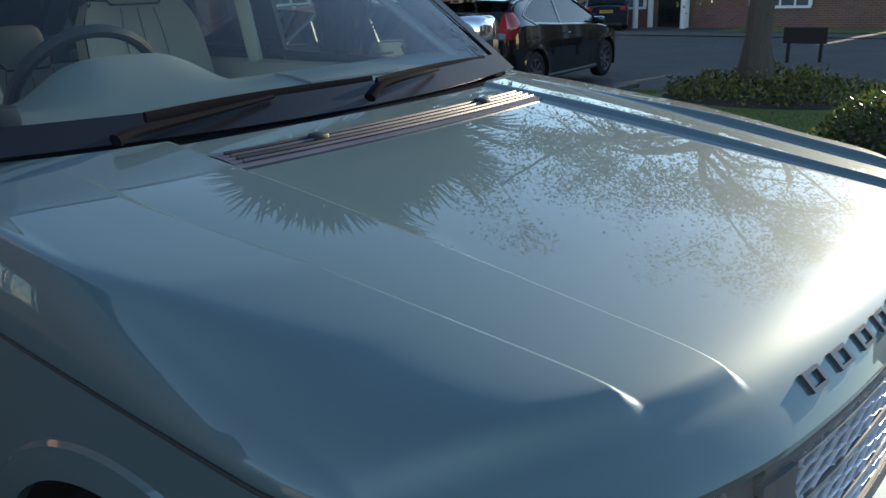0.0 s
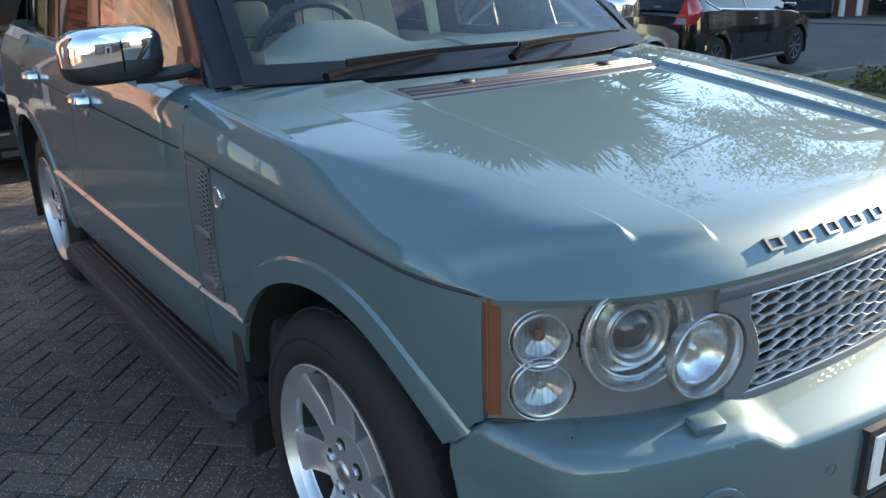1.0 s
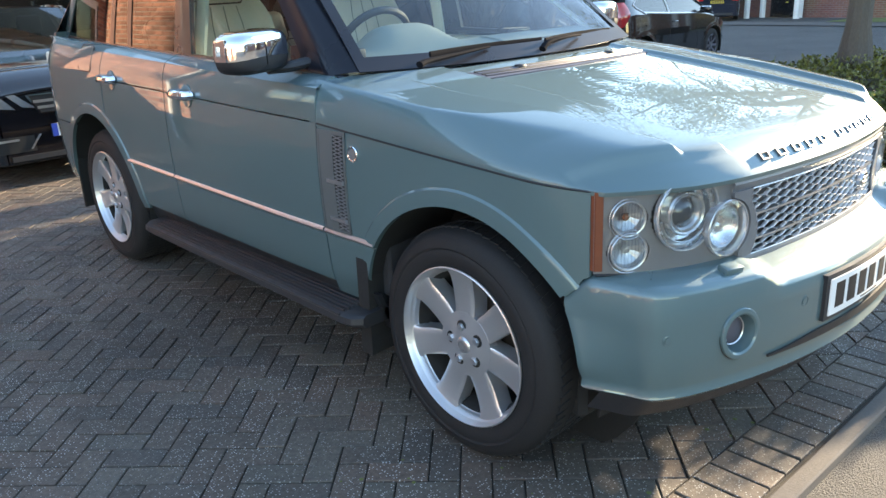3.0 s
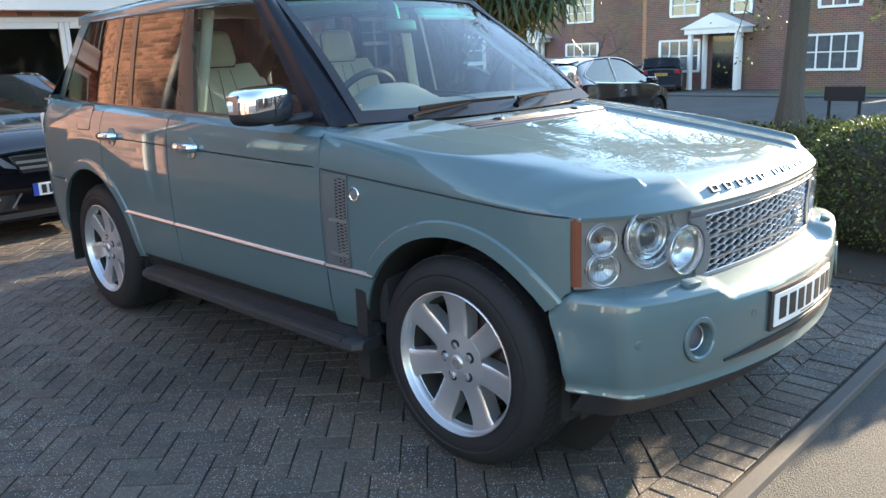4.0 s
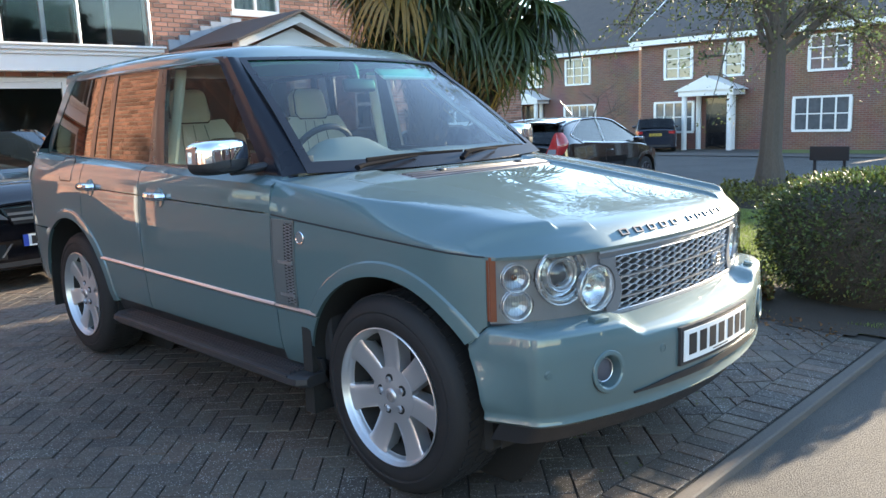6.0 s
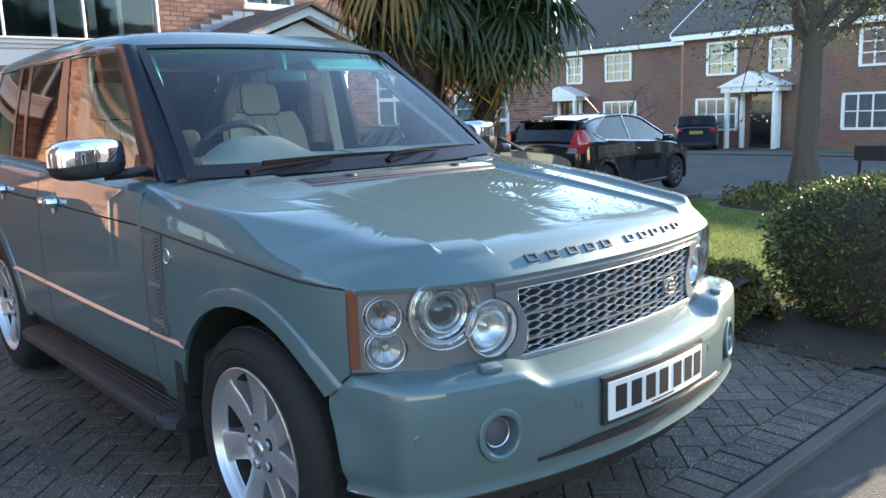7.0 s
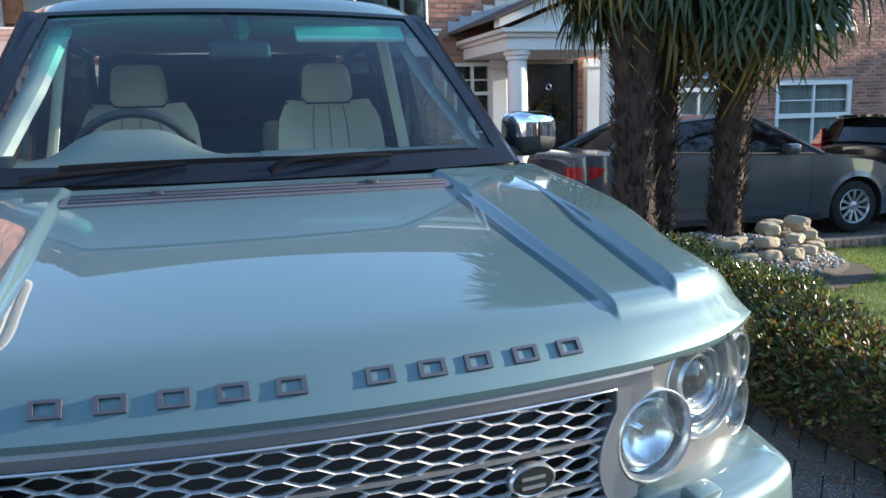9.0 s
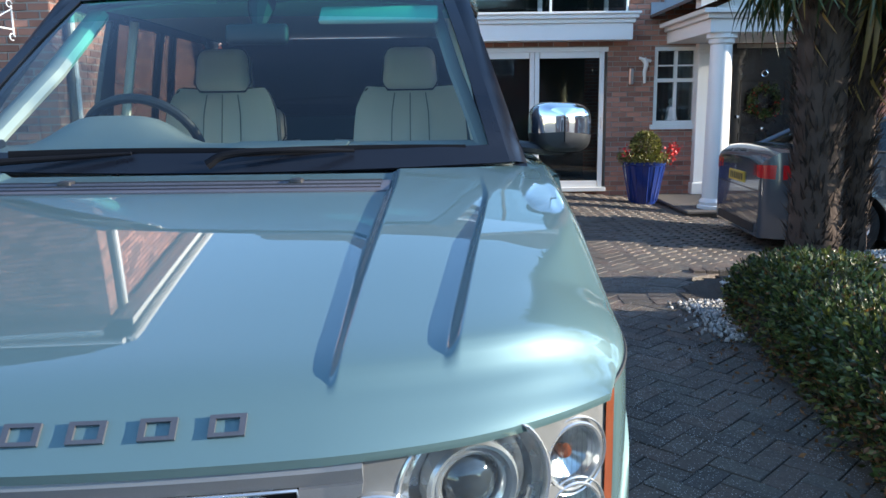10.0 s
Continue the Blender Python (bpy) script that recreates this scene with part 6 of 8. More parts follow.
def build_palms():
    rnd = random.Random(31)
    fans = [fan_mesh("frond", rnd, d, FROND) for d in (0.10, 0.28, 0.5)]
    old = [fan_mesh("frond_old", rnd, d, FROND_OLD) for d in (0.7, 1.0)]
    for px, py, h, r, lean in ((3.26, 4.02, 3.42, 0.175, (-0.06, 0.02)), (3.60, 4.22, 3.05, 0.12, (0.06, 0.05)), (4.08, 3.98, 3.00, 0.13, (0.14, -0.05))):
        palm = thing("palm", "fan palm with a shaggy fibrous trunk standing in the gravel bed", "palm", "fan palms")
        axis = lambda q: V(px + lean[0] * q, py + lean[1] * q, 0.10 + h * q)
        bm = BM()
        tube(bm, [axis(q) for q in lin(0, 1, 10)], r, 14, radii=[r * k for k in (1.15, 1.0, 0.95, 0.93, 0.95, 1.0, 1.08, 1.15, 1.2, 0.9)])
        part("trunk", bm, FIBRE, palm)
        bm = BM()
        for i in range(1700):
            q, a = rnd.random(), rnd.uniform(0, 6.28)
            o = V(math.cos(a), math.sin(a), 0)
            s = V(-math.sin(a), math.cos(a), 0)
            rr = r * (0.95 + 0.2 * q)
            b = axis(q) + o * rr
            l, w = rnd.uniform(0.06, 0.15), rnd.uniform(0.006, 0.026)
            v = [bm.verts.new(b + s * w - o * 0.01), bm.verts.new(b - s * w - o * 0.01), bm.verts.new(b + o * rnd.uniform(0.02, 0.075) + V(0, 0, l) + s * rnd.uniform(-0.02, 0.02)), bm.verts.new(b + o * 0.012 + V(0, 0, l * 0.4))]
            bm.faces.new((v[0], v[3], v[2])), bm.faces.new((v[1], v[2], v[3]))
        part("trunk_fibre", bm, FIBRE, palm)
        top = axis(1.0)
        for i in range(54):
            up = 1 - i / 53
            el = lerp(-66, 72, up ** 0.8) + rnd.uniform(-10, 10)
            az = i * 137.5 + rnd.uniform(-15, 15)
            m = Matrix.Translation(top + V(0, 0, -0.42 * (1 - up))) @ pose(0, 0, 0, 0, 0, az) @ pose(0, 0, 0, rnd.uniform(-25, 25), -el, 0) @ Matrix.Scale(rnd.uniform(1.02, 1.34), 4)
            dead = i > 42 and rnd.random() < 0.2
            me = rnd.choice(old) if dead else (fans[0] if el > 40 else fans[1] if el > 0 else fans[2])
            f = new("frond", me)
            f.parent = palm
            f.matrix_local = m


build_palms()


# ---- broadleaf trees ----
def build_tree(name, label, base, h, r, seed, spread, leaves, twigs=True, depth=4, leaf_mat=None):
    rnd = random.Random(seed)
    tree = thing(name, label, "tree")
    bm = BM()
    tips = []
    def grow(p, d, l, r, k):
        n = 5
        pts, rad = [p], [r]
        for i in range(n):
            w = 0.02 if k == depth else 0.13
            d = (d + V(rnd.gauss(0, w), rnd.gauss(0, w), rnd.gauss(0.03, w * 0.6))).normalized()
            p = p + d * l / n
            pts.append(p), rad.append(r * (1 - 0.42 * (i + 1) / n))
        tube(bm, pts, r, 10 if k == depth else 6 if k > 1 else 4, radii=rad)
        if k <= 1:
            tips.extend(pts[1:])
        if k == 0:
            return
        for i in range(rnd.choice((3, 4)) if k > 1 else 4):
            q = pts[rnd.choice((3, 4, 5))] if k < depth else pts[3 + i % 3]
            a = rnd.uniform(0, 6.28)
            side = (V(math.cos(a), math.sin(a), 0) * spread + d * 0.7 + V(0, 0, rnd.uniform(-0.1, 0.5))).normalized()
            grow(q, side, l * rnd.uniform(0.55, 0.8), rad[-1] * rnd.uniform(0.55, 0.8), k - 1)
    grow(Vector(base), V(0, 0, 1), h, r, depth)
    for v in bm.verts:
        if v.co.z < base[2] + 0.25:
            c = V(base[0], base[1], v.co.z)
            v.co = c + (v.co - c) * (1 + 1.2 * (0.25 - (v.co.z - base[2])) / 0.25 * 0.5)
    part("trunk", bm, BARK, tree)
    if leaves:
        pts = []
        for _ in range(leaves):
            t = rnd.choice(tips)
            p = t + V(rnd.gauss(0, 0.17), rnd.gauss(0, 0.17), rnd.gauss(0, 0.14))
            pts.append((p, (rnd.gauss(0, 1), rnd.gauss(0, 1), rnd.gauss(-0.2, 1))))
        cloud("leaves", pts, 0.075, leaf_mat or LEAF, "", "", seed, parent=tree, slim=0.55)
    return tree


TREE_LEAF = mat("tree_leaf", (0.085, 0.10, 0.05), 0.6, 0, 0, 0.2, 3, 40, per_island=0.4)
let_light_through(TREE_LEAF, 0.25)
street_tree = build_tree("street_tree", "street tree with a bare trunk and thin grey-green crown", (9.25, 2.72, G(9.25, 0) + 0.02), 3.5, 0.18, 41, 1.1, 18000, leaf_mat=TREE_LEAF)


def drooping_boughs(tree, base, n, seed, z0, z1, reach, leaves, leaf_mat):
    rnd = random.Random(seed)
    tips = []
    for i in range(n):
        a, z = 6.283 * i / n + rnd.uniform(-0.3, 0.3), rnd.uniform(z0, z1)
        L = reach * rnd.uniform(0.6, 1.1)
        o = V(math.cos(a), math.sin(a), 0)
        p = Vector(base) + V(0, 0, z)
        rise = rnd.uniform(0.3, 0.8)
        path = spline([p, p + o * L * 0.35 + V(0, 0, rise), p + o * L * 0.7 + V(rnd.gauss(0, 0.1), rnd.gauss(0, 0.1), rise * 0.8), p + o * L + V(rnd.gauss(0, 0.15), rnd.gauss(0, 0.15), rise * 0.1 - rnd.uniform(0, 0.5))], 14)
        bm = BM()
        tube(bm, path, 0.03, 6, radii=lin(0.055, 0.008, 14))
        for k in range(26):
            q = path[rnd.randrange(4, 14)]
            d = V(rnd.gauss(0, 0.5), rnd.gauss(0, 0.5), rnd.gauss(-0.25, 0.4))
            e = q + d * rnd.uniform(0.5, 1.0)
            mid = q.lerp(e, 0.5) + V(0, 0, 0.06)
            tube(bm, [q, mid, e], 0.006, 4, radii=[0.008, 0.005, 0.002])
            tips += [mid, e, q.lerp(e, 0.75)]
        part("bough", bm, BARK, tree)
    pts = []
    for _ in range(leaves):
        t = rnd.choice(tips)
        pts.append((t + V(rnd.gauss(0, 0.09), rnd.gauss(0, 0.09), rnd.gauss(0, 0.09)), (rnd.gauss(0, 1), rnd.gauss(0, 1), rnd.gauss(-0.3, 1))))
    cloud("foliage", pts, 0.062, leaf_mat, "", "", seed, parent=tree, slim=0.5)


drooping_boughs(street_tree, (9.25, 2.72, G(9.25, 0)), 17, 91, 2.25, 3.5, 2.5, 9000, TREE_LEAF)
build_tree("bare_tree", "small leafless winter tree before brick houses", (21.0, 13.8, G(21, 0) - 0.03), 1.5, 0.07, 43, 1.0, 0)
build_tree("garden_tree", "leafless winter tree at the roadside", (13.5, -5.5, G(13.5, 0) - 0.03), 2.4, 0.17, 47, 0.9, 1500)


def low_plants():
    rnd = random.Random(51)
    pts = []
    for _ in range(5200):
        a, r = rnd.uniform(0, 6.28), rnd.uniform(0.3, 1.25)
        x, y = 9.3 + r * math.cos(a), 2.5 + 1.1 * r * math.sin(a)
        z = G(x, y) + 0.10 * (1 - r / 1.3) + rnd.uniform(0, 0.28) * (0.4 + 0.6 * abs(noise.noise(V(x * 2, y * 2, 0))) * 2)
        pts.append(((x, y, z), (rnd.gauss(0, 1), rnd.gauss(0, 1), 1.0)))
    cloud("bedding_plants", pts, 0.07, LEAF_OLIVE, "low tangled bedding plants under the tree", "plants", 52)


low_plants()


def litter():
    rnd = random.Random(77)
    pts = []
    for _ in range(900):
        y = rnd.uniform(-0.6, 3.4)
        x = 2.42 - abs(rnd.gauss(0, 0.22))
        pts.append(((x, y, 0.004), (rnd.gauss(0, 1), rnd.gauss(0, 1), 0.15)))
    cloud("leaf_litter", pts, 0.03, LEAF_RUST, "scattered dry brown leaves on the paving", "leaf litter", 78)


litter()


# ---- walls of brick ----
def brick_wall(name, label, o, u, n, w, h, holes=(), pieces=0, window=None, thick=0.22):
    """A wall from the corner o along u (unit) with the outward way n; holes: (u0, u1, z0, z1)."""
    o, u, n = Vector(o), Vector(u), Vector(n)
    bm = BM()
    us = sorted({0, w, *(a for q in holes for a in q[:2])})
    zs = sorted({0, h, *(a for q in holes for a in q[2:])})
    for a, b in zip(us, us[1:]):
        for c, d in zip(zs, zs[1:]):
            if any(q[0] <= a and b <= q[1] and q[2] <= c and d <= q[3] for q in holes):
                continue
            pts = [o + u * s + V(0, 0, t) - n * 0.006 for s, t in ((a, c), (b, c), (b, d), (a, d))]
            slab(bm, pts, -n * thick)
    wall = tagged(part(name, bm, MORTAR), label, "wall", kind="structure")
    bw, bh, jw = 0.215, 0.065, 0.010
    verts, faces, objs = [], [], []
    rnd = random.Random(int(abs(o.x * 100 + o.y * 10)) + 7)
    row, z = 0, 0.0
    while z + bh <= h + 0.02:
        s = -(row % 2) * (bw + jw) / 2
        while s < w:
            cuts = [(max(0, s), min(w, s + bw))]
            for q in holes:
                if z + bh > q[2] + 0.012 and z < q[3] - 0.012:
                    nxt = []
                    for a, b in cuts:
                        if a < q[0]:
                            nxt.append((a, min(b, q[0])))
                        if b > q[1]:
                            nxt.append((max(a, q[1]), b))
                    cuts = [c for c in nxt if c[1] > c[0]]
            for a, b in cuts:
                if b - a < 0.03:
                    continue
                whole = b - a > bw - 0.001
                c = o + u * (a + b) / 2 + V(0, 0, z + bh / 2)
                if whole and len(objs) < pieces and window and window(c):
                    objs.append(c)
                    continue
                pr = rnd.uniform(0.003, 0.007)
                k = len(verts)
                hw, hh, e = (b - a) / 2, bh / 2, 0.004
                ring0 = [c + u * p * hw + V(0, 0, q * hh) - n * 0.012 for p, q in ((-1, -1), (1, -1), (1, 1), (-1, 1))]
                ring1 = [c + u * p * (hw - e) + V(0, 0, q * (hh - e)) + n * pr for p, q in ((-1, -1), (1, -1), (1, 1), (-1, 1))]
                verts += [tuple(p) for p in ring0 + ring1]
                faces += [(k + 4, k + 5, k + 6, k + 7)] + [(k + i, k + (i + 1) % 4, k + 4 + (i + 1) % 4, k + 4 + i) for i in range(4)]
            s += bw + jw
        z += bh + jw
        row += 1
    me = bpy.data.meshes.new("bricks")
    me.from_pydata(verts, [], faces)
    me.materials.append(BRICK)
    ob = tagged(new("bricks", me), "red brick courses", kind="stuff")
    ob.parent = wall
    if objs:
        hw, hh, e = bw / 2, bh / 2, 0.004
        vs = [tuple(u * p * hw + V(0, 0, q * hh) - n * 0.012) for p, q in ((-1, -1), (1, -1), (1, 1), (-1, 1))] + [tuple(u * p * (hw - e) + V(0, 0, q * (hh - e)) + n * 0.005) for p, q in ((-1, -1), (1, -1), (1, 1), (-1, 1))]
        bmesh_me = bpy.data.meshes.new("brick")
        bmesh_me.from_pydata(vs, [], [(4, 5, 6, 7)] + [(i, (i + 1) % 4, 4 + (i + 1) % 4, 4 + i) for i in range(4)])
        bmesh_me.materials.append(BRICK_PIECE)
        for c in objs:
            b = new("brick", bmesh_me)
            b.parent = wall
            b.location = c + n * rnd.uniform(-0.002, 0.002)
    return wall


def window_unit(name, label, o, u, n, w, h, cols=2, rows=2, split=None, room=CURTAIN, sill=True, kind="structure", fw=0.055):
    """A white window in an opening: frame, bars, panes, then nets or a shade-coloured room sheet."""
    o, u, n = Vector(o), Vector(u), Vector(n)
    at = lambda s, z, d=0.0: o + u * s + V(0, 0, z) + n * d
    win = tagged(new(name), label, "window", kind=kind)
    def bar(nm, s0, s1, z0, z1, d0, d1, m=WHITE, parent=None):
        bm = BM()
        slab(bm, [at(s0, z0, d1), at(s1, z0, d1), at(s1, z1, d1), at(s0, z1, d1)], -n * (d1 - d0), 0.0)
        return part(nm, bm, m, parent or win)
    for a in ((0, w, 0, fw), (0, w, h - fw, h), (0, fw, fw, h - fw), (w - fw, w, fw, h - fw)):
        bar("window_frame", *a, -0.10, -0.02)
    zs = [fw] + ([split] if split else []) + [h - fw]
    if split:
        bar("transom", fw, w - fw, split - fw / 2, split + fw / 2, -0.095, -0.018)
    for c in range(1, cols):
        s = w * c / cols
        bar("mullion", s - 0.022, s + 0.022, fw, h - fw, -0.092, -0.021)
    for z0, z1 in zip(zs, zs[1:]):
        if split and z0 == fw:
            continue
        for r in range(1, rows):
            z = lerp(z0, z1, r / rows)
            bar("glazing_bar", fw, w - fw, z - 0.011, z + 0.011, -0.085, -0.035)
    for c in range(cols):
        bar("pane", max(fw, w * c / cols), min(w - fw, w * (c + 1) / cols), fw, h - fw, -0.066, -0.060, ROOMGLASS)
    bm = BM()
    sheet(bm, lambda s, z: at(s, z, -0.16 - 0.015 * math.sin(s * 55)), lin(0.02, w - 0.02, 40), lin(0.02, h - 0.02, 3))
    part("curtain" if room is CURTAIN else "room", bm, room, win)
    if sill:
        bar("window_sill", -0.05, w + 0.05, -0.07, 0.0, -0.06, 0.06)
    return win


X, Y, Zv = V(1, 0, 0), V(0, 1, 0), V(0, 0, 1)
# own house: front wall behind the drive
HY = 10.6
wall_front = brick_wall("wall_front", "red brick house front with white openings", (-3.0, HY, -0.15), X, -Y, 10.2, 5.75,
                        holes=((0.4, 6.10, 0.17, 2.31), (6.81, 7.47, 1.15, 2.30), (8.03, 8.93, 0.10, 2.27), (0.0, 6.4, 2.77, 5.75), (8.0, 9.0, 3.47, 4.65)), pieces=280, window=lambda c: 3.1 < c.x < 4.9 and c.z > 0.0)
wall_west = brick_wall("wall_west", "sunlit red brick side wall", (-3.05, 6.1, 0), Y, X, 4.5, 5.3, pieces=290, window=lambda c: c.y < 8.6 and 1.0 < c.z < 3.4)
wall_side = brick_wall("wall_side", "shaded red brick wall with a louvred window shutter", (-10.0, 6.1, 0), X, -Y, 6.95, 5.3, holes=((4.6, 5.95, 0.95, 2.2),), pieces=200, window=lambda c: c.x > -5 and c.z > 1.2)
wall_next = brick_wall("wall_next", "neighbouring red brick house front", (7.2, 12.4, -0.35), X, -Y, 8.1, 5.5, holes=((1.95, 3.0, 1.42, 2.62), (4.35, 6.35, 0.50, 2.20), (4.5, 6.2, 3.3, 4.5)))


def shutter():
    win = tagged(new("window_1"), "white louvred shutter over a window", "window", kind="structure")
    o = V(-5.40, 6.1, 0.95)
    for a, b, c, d in ((0, 1.35, 0, 0.06), (0, 1.35, 1.19, 1.25), (0, 0.06, 0.06, 1.19), (1.29, 1.35, 0.06, 1.19), (0.64, 0.71, 0.06, 1.19)):
        bm = BM()
        box(bm, o.x + a, o.x + b, 6.05, 6.12, o.z + c, o.z + d, 0.004)
        part("window_frame", bm, WHITE, win)
    for half in (0.06, 0.71):
        for i in range(32):
            bm = BM()
            z = o.z + 0.075 + i * 0.035
            box(bm, -0.29, 0.29, -0.016, 0.016, -0.003, 0.003, 0, pose(o.x + half + 0.29, 6.085, z, 35, 0, 0))
            part("slat", bm, WHITE, win)


shutter()


def bracket():
    br = thing("wall_bracket", "white scrolled iron hanging-basket bracket on the brick wall", "bracket")
    x, z, y = -3.40, 2.02, 6.09
    for pts, r in (([(x, y, z), (x, y, z + 0.28)], 0.009), ([(x, y - 0.01, z + 0.06), (x - 0.06, y - 0.17, z + 0.07), (x - 0.09, y - 0.26, z + 0.07)], 0.008), ([(x, y - 0.01, z + 0.24), (x - 0.05, y - 0.13, z + 0.17), (x - 0.08, y - 0.24, z + 0.08)], 0.007)):
        bm = BM()
        tube(bm, pts, r, 6)
        part("bar", bm, WHITE, br)
    for cx, cy, cz in ((x - 0.095, y - 0.27, z + 0.10), (x - 0.005, y - 0.02, z + 0.29), (x - 0.005, y - 0.02, z - 0.01)):
        bm = BM()
        tube(bm, [(cx + 0.3 * 0.03 * math.cos(a), cy + 0.03 * math.cos(a), cz + 0.03 * math.sin(a)) for a in lin(0, 5.2, 14)], 0.006, 6)
        part("scroll", bm, WHITE, br)


bracket()


def pipe(x, y, z0, z1, material, label, n):
    p = thing("downpipe", label, "downpipe")
    bm = BM()
    tube(bm, [(x, y, z0), (x, y, z1)], 0.034, 10)
    part("pipe", bm, material, p)
    for z in np.arange(z0 + 0.4, z1, 1.2):
        bm = BM()
        tube(bm, [(x, y, z - 0.03), (x, y, z + 0.03)], 0.042, 10)
        part("clip", bm, material, p)


pipe(-3.005, 6.42, 0.02, 5.2, WHITE, "white rainwater downpipe on the sunlit brick wall", X)
pipe(-3.005, 6.32, 0.02, 5.2, PLASTIC, "black soil pipe beside the white downpipe", X)


def eaves(name, pts0, pts1, label):
    """A white fascia board with a gutter between two points."""
    e = tagged(new(name), label, "fascia", kind="structure")
    a, b = Vector(pts0), Vector(pts1)
    d = (b - a).normalized()
    n = V(d.y, -d.x, 0)
    bm = BM()
    slab(bm, [a, b, b + V(0, 0, 0.22), a + V(0, 0, 0.22)], n * 0.25)
    part("fascia_board", bm, WHITE, e)
    bm = BM()
    tube(bm, [a + n * 0.31 + V(0, 0, 0.17), b + n * 0.31 + V(0, 0, 0.17)], 0.06, 10)
    part("gutter", bm, WHITE, e)


def roof_slope(name, label, a, b, up, over=0.35):
    """Rows of tiles from the eaves line a-b to the ridge, given by the vector up."""
    a, b, up = Vector(a), Vector(b), Vector(up)
    d = (b - a).normalized()
    rows = int(up.length / 0.30)
    cols = int((b - a).length / 0.42)
    nrm = d.cross(up).normalized()
    if nrm.z < 0:
        nrm = -nrm
    verts, faces = [], []
    for i in range(rows):
        for j in range(cols):
            off = 0.5 * (i % 2)
            s0, s1 = clamp((j + off) / cols) * (b - a).length, clamp((j + off + 0.97) / cols) * (b - a).length
            if s1 - s0 < 0.05:
                continue
            p, q = a + up * (i / rows), a + up * ((i + 1.12) / rows)
            k = len(verts)
            for pt, h in ((p, 0.03), (q, 0.008)):
                verts += [tuple(pt + d * s0 + nrm * h), tuple(pt + d * s1 + nrm * h)]
            verts += [tuple(p + d * s0), tuple(p + d * s1)]
            faces += [(k, k + 1, k + 3, k + 2), (k + 4, k + 5, k + 1, k)]
    me = bpy.data.meshes.new(name)
    me.from_pydata(verts, [], faces)
    me.materials.append(SLATE)
    ob = tagged(new(name, me), label, "roof", kind="structure")
    bm = BM()
    slab(bm, [a, b, b + up, a + up], -nrm * 0.08)
    s = part("roof_deck", bm, PLASTIC, ob)
    return ob


eaves("trim_west", (-3.05, 5.85, 5.25), (-3.05, 10.6, 5.25), "white fascia and gutter over the side wall")
eaves("trim_side", (-10, 6.1, 5.25), (-2.8, 6.1, 5.25), "white fascia and gutter over the wall")
roof_slope("roof_west", "brown tiled roof of the wing", (-2.75, 5.85, 5.45), (-2.75, 12.5, 5.45), (-3.4, 0, 2.3))
roof_slope("roof_west_back", "brown tiled roof of the wing", (-9.55, 5.85, 5.45), (-9.55, 12.5, 5.45), (3.4, 0, 2.3))
roof_slope("roof_front", "brown tiled roof of the house", (-3.0, 10.35, 5.6), (7.4, 10.35, 5.6), (0, 3.6, 2.4))
roof_slope("roof_next", "brown tiled roof of the neighbouring house", (7.0, 12.1, 5.15), (14.5, 12.1, 5.15), (0, 3.6, 2.6))
eaves("trim_front", (-3.0, 10.6, 5.4), (7.4, 10.6, 5.4), "white fascia and gutter of the house")
eaves("trim_next", (7.2, 12.4, 5.0), (14.4, 12.4, 5.0), "white fascia and gutter of the next house")
for nm, x0, x1, y0, y1, z1 in (("wall_back", -10, 14.2, 16.0, 16.2, 5.2), ("wall_end", 14.0, 14.2, 12.63, 16.0, 5.2), ("wall_gap", 7.1, 7.2, 10.7, 12.4, 5.4)):
    bm = BM()
    box(bm, x0, x1, y0, y1, -0.5, z1)
    tagged(part(nm, bm, FARBRICK), "plain brick house wall", "wall", kind="structure")


